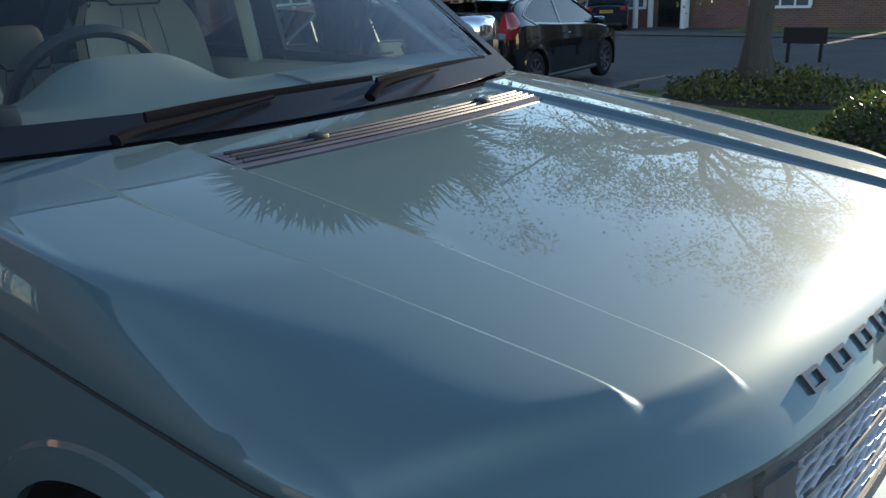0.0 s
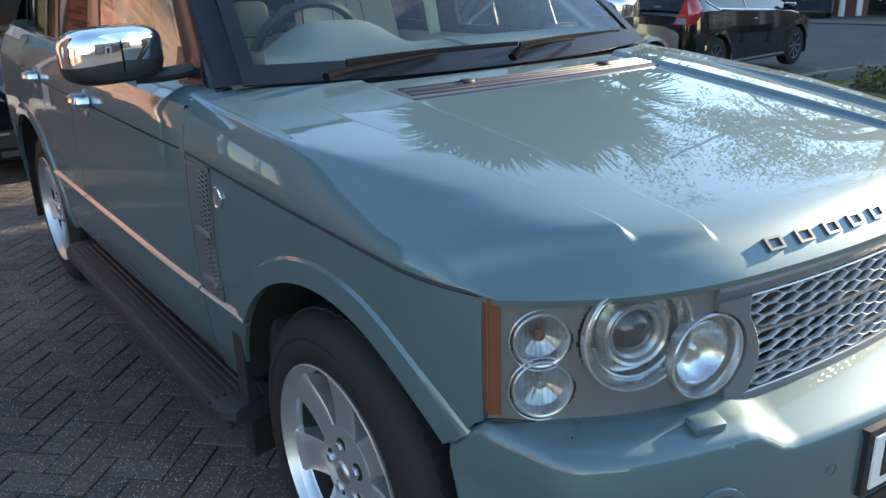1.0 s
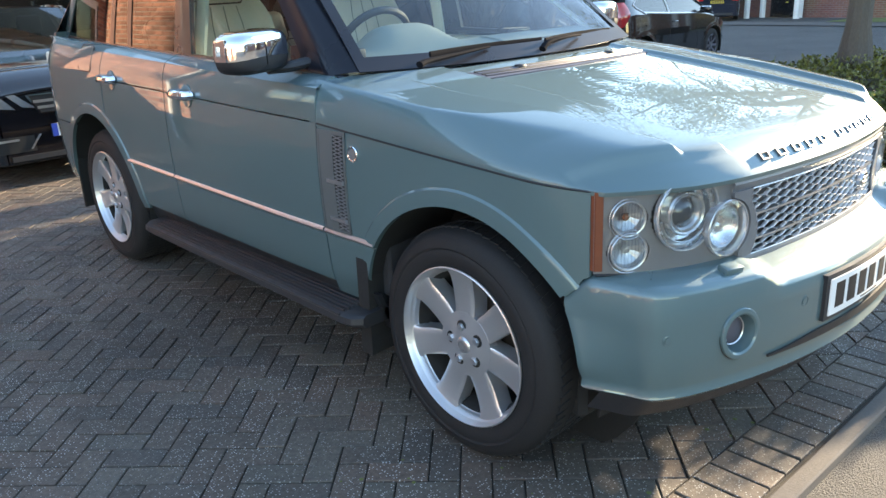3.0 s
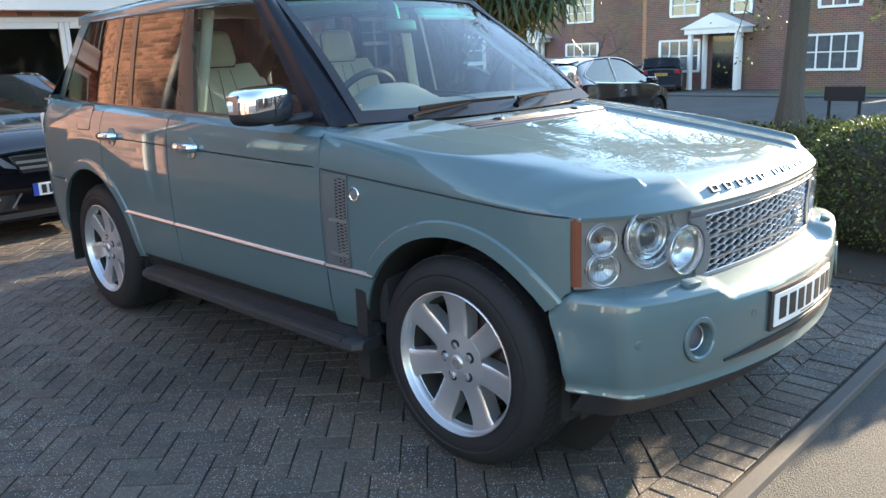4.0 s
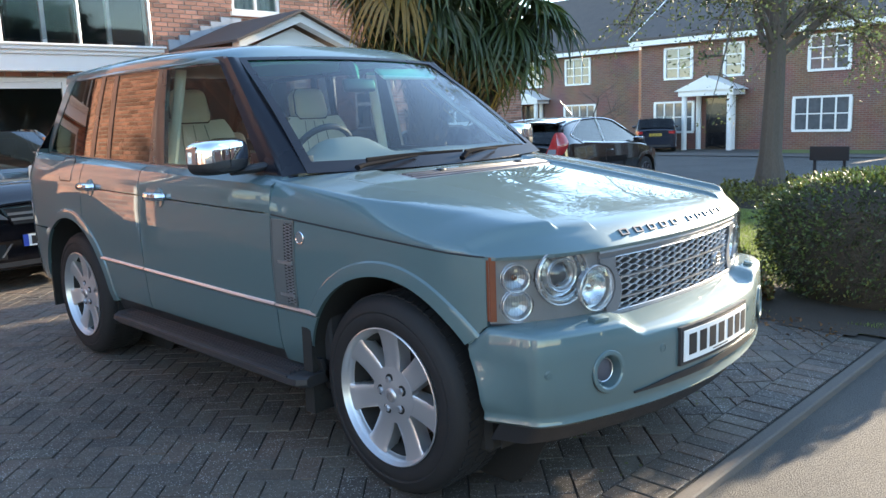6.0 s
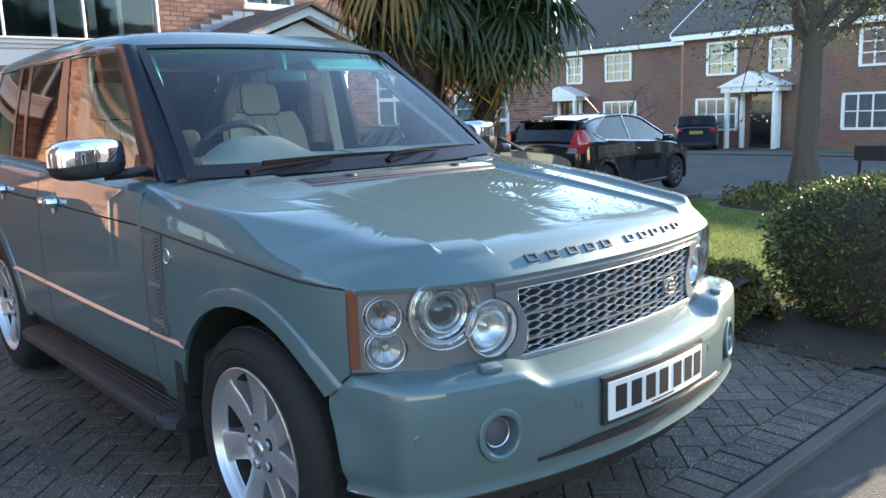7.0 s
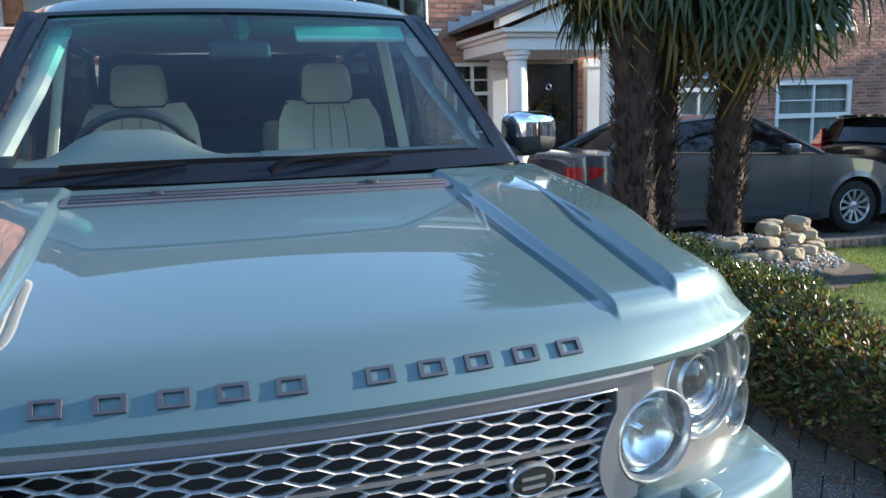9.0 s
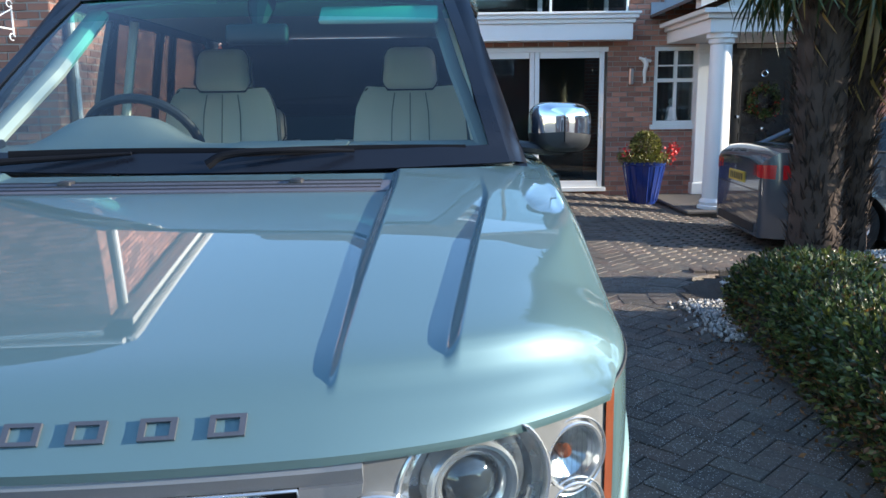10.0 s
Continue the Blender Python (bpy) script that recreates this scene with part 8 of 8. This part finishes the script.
def parked_car(m, name, label, paint, L, WD, shoulder, roofline, axles, R, belt_in, glass_m, rim_mat, spokes, lamps, arch_gap=0.05, nose=0.07, tail=0.06, rear_extra=None, trim=PLASTIC):
    """A car heading +x, its middle over the origin. shoulder and roofline: knots (x, z)."""
    c = thing(name, label, "car")
    sx, sz = zip(*shoulder)
    rx, rz = zip(*roofline)
    sh = lambda x: float(np.interp(x, sx, sz))
    rf = lambda x: float(np.interp(x, rx, rz))
    x0, x1 = -L / 2, L / 2
    def ease(x, front, reach):
        """1 along the car, falling on a quarter ellipse to 0 at its end."""
        d = clamp(((x1 - x) if front else (x - x0)) / reach)
        return math.sqrt(max(0.0, 1 - (1 - d) ** 2))
    shoulder_z = sh
    def sh(x):
        return shoulder_z(x) - 0.13 * (1 - ease(x, True, 0.30)) - 0.07 * (1 - ease(x, False, 0.22))
    def half(x, z):
        e = WD / 2 - 0.045 * max(0, z - 0.62) ** 1.5 * 4 * 0.5 - 0.07 * max(0, 0.42 - z)
        e *= 1 - (0.20 + nose) * (1 - ease(x, True, 0.62)) - (0.14 + tail) * (1 - ease(x, False, 0.5))
        for ax in axles:
            r = math.hypot(x - ax, z - R)
            e += 0.012 * math.exp(-((r - R - arch_gap) / 0.04) ** 2)
        return e
    def lo(x):
        b = 0.20
        for ax in axles:
            d = (R + arch_gap) ** 2 - (x - ax) ** 2
            if d > 0:
                b = max(b, R + math.sqrt(d))
        return b
    fine = [x1 - 0.6 * (1 - math.sin(q)) for q in lin(0, math.pi / 2, 16)] + [x0 + 0.5 * (1 - math.sin(q)) for q in lin(0, math.pi / 2, 14)]
    xs = sorted(set([round(v, 4) for v in lin(x0, x1, 60) + fine] + [round(ax + s * (R + arch_gap) * k, 4) for ax in axles for s in (-1, 1) for k in (0.9, 0.95, 0.98, 0.995, 1.005)]))
    bm = BM()
    for s in (-1, 1):
        sheet(bm, lambda x, v: (x, s * half(x, lerp(lo(x), sh(x), v)), lerp(lo(x), sh(x), v)), xs, lin(0, 1, 12), 0.01, (0, -s, 0))
    sheet(bm, lambda x, u: (x, u * half(x, sh(x)), sh(x) + 0.05 * (1 - abs(u) ** 2.5)), xs, lin(-1, 1, 15), 0.01, (0, 0, -1))
    for e, d in ((x0, -1), (x1, 1)):
        sheet(bm, lambda u, v: (e, u * half(e, lerp(0.20, sh(e), v)), lerp(0.20, sh(e) + 0.05 * (1 - abs(u) ** 2.5), v)), lin(-1, 1, 15), lin(0, 1, 10), 0.01, (-d, 0, 0))
    part("body", bm, paint, c)
    bm = BM()
    box(bm, x0 + 0.15, x1 - 0.15, -WD / 2 + 0.22, WD / 2 - 0.22, 0.16, 0.45, 0.03)
    part("underbody", bm, UNDER, c)
    # glasshouse
    gx0, gx1 = rx[0], rx[-1]
    gw = lambda x, z: half(x, sh(x)) - 0.03 - (z - sh(x)) * belt_in
    for s in (-1, 1):
        bm = BM()
        sheet(bm, lambda x, v: (x, s * gw(x, lerp(sh(x), rf(x), v)), lerp(sh(x) + 0.01, rf(x), v)), lin(gx0 + 0.02, gx1 - 0.02, 40), lin(0, 1, 6))
        part("side_window", bm, glass_m, c)
    fx0, fx1 = roofline[1][0], roofline[-2][0]
    for nm, a, b in (("rear_screen", roofline[0], roofline[1]), ("windscreen", roofline[-2], roofline[-1])):
        bm = BM()
        sheet(bm, lambda u, t: (lerp(a[0], b[0], t) + (0.05 if nm == "windscreen" else -0.04) * (1 - u * u), u * gw(lerp(a[0], b[0], t), lerp(a[1], b[1], t)), lerp(a[1], b[1], t) + 0.03 * (1 - u * u)), lin(-1, 1, 11), lin(0, 1, 8))
        part(nm, bm, glass_m, c)
    bm = BM()
    sheet(bm, lambda x, u: (x, u * (gw(x, rf(x)) + 0.004), rf(x) + 0.045 * (1 - abs(u) ** 2.4)), lin(fx0, fx1, 16), lin(-1, 1, 13), 0.03, (0, 0, -1))
    part("roof", bm, paint, c)
    for s in (-1, 1):
        for path, r in (([(x, s * (gw(x, rf(x)) + 0.004), rf(x)) for x in lin(gx0, gx1, 26)], 0.028 if trim is PLASTIC else 0.021), ([(x, s * (gw(x, sh(x)) + 0.006), sh(x) + 0.014) for x in lin(gx0, gx1, 20)], 0.014)):
            bm = BM()
            tube(bm, path, r, 6)
            part("window_frame", bm, paint if r > 0.02 else trim, c)
        for px, lean in cut_pillars(gx0, L):
            bm = BM()
            tube(bm, [(px, s * (gw(px, sh(px)) + 0.003), sh(px)), (px + lean, s * (gw(px + lean, rf(px + lean)) + 0.003), rf(px + lean))], 0.03 if trim is PLASTIC else 0.022, 6)
            part("pillar", bm, trim, c)
        # shut lines, handles, sill strip
        for px in ([0.75, -0.35] if L > 4.2 else [0.62, -0.42]):
            bm = BM()
            tube(bm, [(px + 0.03 * math.sin(z * 2), s * (half(px, z) + 0.0005), z) for z in lin(0.26, sh(px) - 0.01, 10)], 0.0035, 4)
            part("shut_line", bm, INK, c)
        for px in ([-0.18, -1.05] if L > 4.2 else [-0.22]):
            z = sh(px) - 0.12
            bm = BM()
            tube(bm, spline([(px - 0.09, s * half(px, z), z), (px - 0.06, s * (half(px, z) + 0.03), z), (px + 0.06, s * (half(px, z) + 0.03), z), (px + 0.09, s * half(px, z), z)], 10), 0.012, 6)
            part("handle", bm, paint, c)
        bm = BM()
        px = gx1 - 0.62
        box(bm, -0.07, 0.07, -0.10, 0.10, -0.06, 0.06, 0.035, pose(px + 0.1, s * (half(px, sh(px)) + 0.09), sh(px) + 0.07), 2)
        part("door_mirror", bm, paint, c)
        bm = BM()
        tube(bm, [(px + 0.1, s * (gw(px, sh(px)) - 0.01), sh(px) + 0.02), (px + 0.1, s * (half(px, sh(px)) + 0.06), sh(px) + 0.04)], 0.025, 6)
        part("mirror_arm", bm, paint, c)
        # arch liners
        for ax in axles:
            bm = BM()
            sheet(bm, lambda th, q: (ax + (R + arch_gap + 0.006) * math.cos(th), s * lerp(half(ax, 0.6) - 0.012, WD / 2 - 0.34, q), R + (R + arch_gap + 0.006) * math.sin(th)), lin(radians(-20), radians(200), 24), [0, 1], 0.005)
            part("arch_liner", bm, UNDER, c)
    # seats and dash seen through the glass
    for px in (0.15, -0.75):
        for s in (-0.36, 0.36):
            bm = BM()
            box(bm, px - 0.12, px + 0.06, s - 0.22, s + 0.22, 0.5, sh(px) + 0.12, 0.06, None, 2)
            box(bm, px - 0.10, px + 0.0, s - 0.12, s + 0.12, sh(px) + 0.15, sh(px) + 0.34, 0.04, None, 2)
            part("seat", bm, CARPET, c)
    bm = BM()
    box(bm, gx1 - 0.75, gx1 - 0.1, -WD / 2 + 0.25, WD / 2 - 0.25, sh(gx1 - 0.4) - 0.1, sh(gx1 - 0.4) + 0.045, 0.03)
    part("dashboard", bm, CARPET, c)
    w0 = simple_wheel(R, spokes, rim_mat)
    w0.parent = c
    first = True
    for ax in axles:
        for s in (-1, 1):
            mm = pose(ax, s * (half(ax, 0.6) - 0.02), R, 0, 0, 0 if s < 0 else 180)
            if first:
                w0.matrix_local = mm
                first = False
            else:
                copy_thing(w0, mm)
    def cap(d, y, z, off):
        """The place on the rounded end over (y, z)."""
        near, far = 0.0, (x1 if d > 0 else x0)
        inside = lambda x: abs(y) <= half(x, z) and z <= sh(x) + 0.05 * (1 - min(1, abs(y) / half(x, sh(x))) ** 2.5)
        if not inside(far):
            for _ in range(22):
                m_ = (near + far) / 2
                if inside(m_):
                    near = m_
                else:
                    far = m_
        return V(far + d * off, y, z)
    for nm, mtl, kind, d, q, off in lamps(half, sh, x0, x1, WD):
        bm = BM()
        def f(u, v):
            a = lerp(lerp(q[0][0], q[1][0], u), lerp(q[3][0], q[2][0], u), v)
            b = lerp(lerp(q[0][1], q[1][1], u), lerp(q[3][1], q[2][1], u), v)
            return cap(d, a, b, off) if kind == "end" else V(a, d * (half(a, b) + off), b)
        sheet(bm, f, lin(0, 1, 8), lin(0, 1, 5), 0.02 + off, (-d, 0, 0) if kind == "end" else (0, -d, 0))
        part(nm, bm, mtl, c)
    if rear_extra:
        rear_extra(c, x0, gw, sh, rf)
    c.matrix_world = m
    return c


def cut_pillars(gx0, L):
    return [(-0.30, -0.06), (gx0 + 0.55, -0.0)] if L > 4.2 else [(-0.38, -0.05)]


def rect(a0, a1, b0, b1):
    return [(a0, b0), (a1, b0), (a1, b1), (a0, b1)]


def plate_set(d, z, colour):
    out = [("number_plate", colour, "end", d, rect(-0.26, 0.26, z, z + 0.11), 0.012)]
    for i in range(7):
        y = -0.20 + i * 0.065
        out.append(("plate_bar", INK, "end", d, rect(y - 0.02, y + 0.02, z + 0.02, z + 0.09), 0.014))
    return out


def rear_lamps(half, sh, x0, x1, WD):
    out = []
    for s in (-1, 1):
        z, e = sh(x0) + 0.02, half(x0 + 0.22, 0.8)
        out.append(("tail_lamp", REDLENS, "end", -1, [(s * (e - 0.30), z - 0.12), (s * e, z - 0.15), (s * e, z - 0.01), (s * (e - 0.30), z - 0.02)], 0.006))
        out.append(("tail_lamp_side", REDLENS, "side", s, [(x0 + 0.18, z - 0.15), (x0 + 0.30, z - 0.11), (x0 + 0.36, z - 0.03), (x0 + 0.18, z - 0.01)], 0.006))
        z, e = sh(x1) - 0.01, half(x1, 0.6)
        out.append(("headlamp", CARLAMP, "end", 1, [(s * (e - 0.42), z - 0.12), (s * e, z - 0.14), (s * e, z), (s * (e - 0.42), z - 0.02)], 0.006))
        out.append(("headlamp_side", CARLAMP, "side", s, [(x1, z - 0.14), (x1 - 0.30, z - 0.02), (x1 - 0.36, z + 0.06), (x1, z)], 0.006))
        out.append(("sill_strip", PLASTIC, "side", s, rect(-0.95, 0.95, 0.20, 0.27), 0.008))
    out.append(("lower_trim", PLASTIC, "end", -1, rect(-0.62, 0.62, 0.23, 0.32), 0.006))
    out.append(("boot_line", INK, "end", -1, rect(-0.7, 0.7, 0.655, 0.663), 0.002))
    return out + plate_set(-1, 0.70, YELLOWPLATE)


def hatch_lamps(half, sh, x0, x1, WD):
    out = []
    for s in (-1, 1):
        z, e = sh(x1), half(x1, 0.55)
        out.append(("headlamp", CARLAMP, "end", 1, [(s * (e - 0.32), z - 0.10), (s * e, z - 0.10), (s * e, z), (s * (e - 0.32), z)], 0.006))
        out.append(("headlamp_side", CARLAMP, "side", s, [(x1, z - 0.10), (x1 - 0.30, z + 0.03), (x1 - 0.42, z + 0.13), (x1, z)], 0.006))
        out.append(("sill_strip", SATIN, "side", s, rect(-0.85, 0.85, 0.235, 0.26), 0.008))
        out.append(("crease", BLACK_PAINT, "side", s, [(-1.2, 0.84), (1.0, 0.74), (1.0, 0.755), (-1.2, 0.855)], 0.010))
    out.append(("diffuser", PLASTIC, "end", -1, rect(-0.60, 0.60, 0.23, 0.36), 0.008))
    out.append(("tailgate_line", INK, "end", -1, rect(-0.58, 0.58, 0.50, 0.507), 0.002))
    return out + plate_set(-1, 0.72, YELLOWPLATE)


def hatch_extra(c, x0, gw, sh, rf):
    bm = BM()
    sheet(bm, lambda y, v: (lerp(x0 + 0.62, x0 + 0.17 + 0.16 * y * y, v), y * lerp(1.0, 1.03, v), 1.462 - 0.07 * y * y - 0.035 * v), lin(-0.58, 0.58, 13), lin(0, 1, 6), 0.032, (0, 0, -1))
    part("rear_spoiler", bm, BLACK_PAINT, c)
    bm = BM()
    tube(bm, [(-0.15, 0, 1.50), (-0.38, 0, 1.65), (-0.62, 0, 1.80)], 0.006, 6, radii=[0.010, 0.006, 0.004])
    part("aerial", bm, SATIN, c)
    # solid quarter behind the pointed side window, with the tall tail lamp in its rear edge
    edge = lambda v: float(np.interp(v, (0.0, 0.30, 0.45, 0.7, 1.0), (0.80, 0.50, 0.46, 0.62, 0.98)))
    zed = lambda x, v: lerp(sh(x) - 0.02, rf(x) + 0.004, v)
    for s in (-1, 1):
        def quarter(u, v, o=0.012):
            x = lerp(x0 + 0.05 + 0.30 * v, x0 + edge(v), u)
            return (x, s * (gw(x, zed(x, v)) + o + 0.02 * (1 - v)), zed(x, v))
        bm = BM()
        sheet(bm, quarter, lin(0, 1, 10), lin(0, 1, 14), 0.02, (0, -s, 0))
        part("rear_quarter", bm, BLACK_PAINT, c)
        bm = BM()
        tube(bm, spline([quarter(1.0, v, 0.018) for v in (0.02, 0.15, 0.28, 0.36, 0.45, 0.6, 0.8, 0.98)], 28), 0.010, 6)
        part("window_trim", bm, SATIN, c)
        def lens(u, v, o=0.0):
            z = lerp(0.86, 1.24, v)
            back = x0 + 0.02 + 0.34 * max(0.0, z - 0.98)
            x = lerp(back, back + 0.05 + 0.17 * math.sin(math.pi * clamp(0.12 + 0.80 * v)), max(0.0, u))
            y = (gw(max(x, x0 + 0.1), max(z, sh(x))) + 0.05 + 0.006 * math.sin(math.pi * v) + o) if u >= 0 else gw(x0 + 0.1, max(z, sh(x0 + 0.1))) + 0.05 + u * 0.24 * (1 - v) ** 0.8
            return (x - (0.035 if u <= 0 else 0.035 * (1 - u)), s * y, z)
        bm = BM()
        sheet(bm, lens, lin(-1, 0, 6)[:-1] + lin(0, 1, 7), lin(0, 1, 12), 0.03, (1, 0, 0))
        lamp = part("tail_lamp", bm, REDLENS, c, "tall red tail lamp with a clear lower corner")
        bm = BM()
        sheet(bm, lambda u, v: V(*lens(u, v)) + V(-0.004, 0, 0), lin(-0.9, -0.1, 5), lin(0.04, 0.26, 4), 0.006, (1, 0, 0))
        part("clear_lens", bm, CARLAMP, lamp)


# grey saloon beside the palms
parked_car(pose(5.93, 6.76, G(6, 7) - 0.01, 0, 0, -4), "saloon", "grey metallic saloon parked behind the palms", SILVER_PAINT, 4.34, 1.80,
           [(-2.17, 0.98), (-2.02, 1.04), (-1.4, 1.04), (0.0, 0.98), (0.9, 0.95), (1.6, 0.86), (2.05, 0.72), (2.17, 0.64)],
           [(-1.75, 1.01), (-1.05, 1.36), (-0.4, 1.41), (0.1, 1.40), (0.95, 0.96)], (-1.36, 1.40), 0.315, 0.36, DARKGLASS, ALLOY, 11, rear_lamps, tail=0.06, nose=0.12)
# black hatchback in front of it
parked_car(pose(10.22, 6.92, G(10.2, 6.5) + 0.02, 0, 0, 4), "hatchback", "black three-door hatchback parked at the lawn's end", BLACK_PAINT, 3.95, 1.72,
           [(-1.97, 1.02), (-1.5, 1.06), (-0.6, 1.00), (0.5, 0.94), (1.0, 0.90), (1.6, 0.79), (1.9, 0.64), (1.97, 0.58)],
           [(-1.93, 1.04), (-1.62, 1.36), (-1.3, 1.415), (-0.9, 1.445), (-0.5, 1.455), (-0.1, 1.435), (0.2, 1.385), (1.28, 0.90)], (-1.22, 1.27), 0.32, 0.38, DARKGLASS, VIOLETGREY, 8, hatch_lamps, rear_extra=hatch_extra, trim=SATIN)
# dark car on the far drive
parked_car(pose(26.4, 14.4, G(25, 0) - 0.02, 0, 0, 30) @ Matrix.Scale(0.88, 4), "far_car", "dark blue estate car on a far drive", DARKBLUE_PAINT, 4.3, 1.78,
           [(-2.15, 0.98), (-1.6, 1.04), (-0.6, 1.02), (0.5, 0.98), (1.1, 0.95), (1.8, 0.82), (2.15, 0.62)],
           [(-2.08, 1.04), (-1.8, 1.42), (-0.6, 1.50), (0.0, 1.48), (1.2, 0.96)], (-1.3, 1.3), 0.31, 0.34, DARKGLASS, ALLOY, 7, rear_lamps)


def coupe_lamps(half, sh, x0, x1, WD):
    out = []
    for s in (-1, 1):
        out.append(("headlamp", CARLAMP, "end", 1, [(s * 0.73, 0.675), (s * 0.50, 0.635), (s * 0.64, 0.790), (s * 0.79, 0.800)], 0.006))
        out.append(("inner_headlamp", CARLAMP, "end", 1, [(s * 0.45, 0.650), (s * 0.34, 0.628), (s * 0.49, 0.755), (s * 0.555, 0.752)], 0.006))
        out.append(("projector", DARKLENS, "end", 1, rect(s * 0.675 - 0.035, s * 0.675 + 0.035, 0.685, 0.750), 0.012))
        out.append(("lower_intake", UNDER, "end", 1, rect(s * 0.40, s * 0.74, 0.29, 0.42), 0.004))
        out.append(("daylight_strip", SATIN, "end", 1, rect(s * 0.52, s * 0.70, 0.385, 0.402), 0.010))
        out.append(("intake_fin", SATIN, "end", 1, [(s * 0.43, 0.31), (s * 0.445, 0.31), (s * 0.36, 0.42), (s * 0.345, 0.42)], 0.010))
        out.append(("grille_edge", CHROME, "end", 1, [(s * 0.315, 0.585), (s * 0.333, 0.585), (s * 0.415, 0.742), (s * 0.395, 0.742)], 0.020))
    out.append(("grille", INK, "end", 1, [(-0.315, 0.585), (0.315, 0.585), (0.395, 0.742), (-0.395, 0.742)], 0.006))
    for k, (z, hgt) in enumerate(((0.583, 0.010), (0.622, 0.022), (0.672, 0.022), (0.732, 0.012))):
        w = 0.315 + 0.51 * (z - 0.585)
        out.append(("grille_bar", CHROME if k in (0, 3) else SATIN, "end", 1, rect(-w, w, z, z + hgt), 0.018))
    out.append(("splitter", PLASTIC, "end", 1, rect(-0.60, 0.60, 0.22, 0.26), 0.02))
    out.append(("number_plate", WHITEPLATE, "end", 1, rect(-0.26, 0.26, 0.385, 0.490), 0.016))
    out.append(("plate_band", PLATEBLUE, "end", 1, rect(-0.26, -0.215, 0.385, 0.490), 0.018))
    for i in range(7):
        y = -0.17 + i * 0.062
        out.append(("plate_bar", INK, "end", 1, rect(y - 0.02, y + 0.02, 0.40, 0.475), 0.018))
    return out


PLATEBLUE = mat("plate_blue", (0.02, 0.06, 0.35), 0.4)
parked_car(pose(-0.20, 7.74, 0, 0, 0, -90), "coupe", "black coupe parked behind the estate car, nose towards it", BLACK_PAINT, 4.70, 1.79,
           [(-2.35, 0.95), (-1.8, 1.03), (-1.0, 1.02), (0.0, 0.98), (0.8, 0.97), (1.5, 0.95), (2.1, 0.90), (2.35, 0.85)],
           [(-1.8, 1.03), (-0.95, 1.34), (-0.35, 1.385), (0.1, 1.37), (0.95, 0.98)], (-1.42, 1.36), 0.32, 0.36, DARKGLASS, ALLOY, 5, coupe_lamps, nose=0.08)

build_pavers()
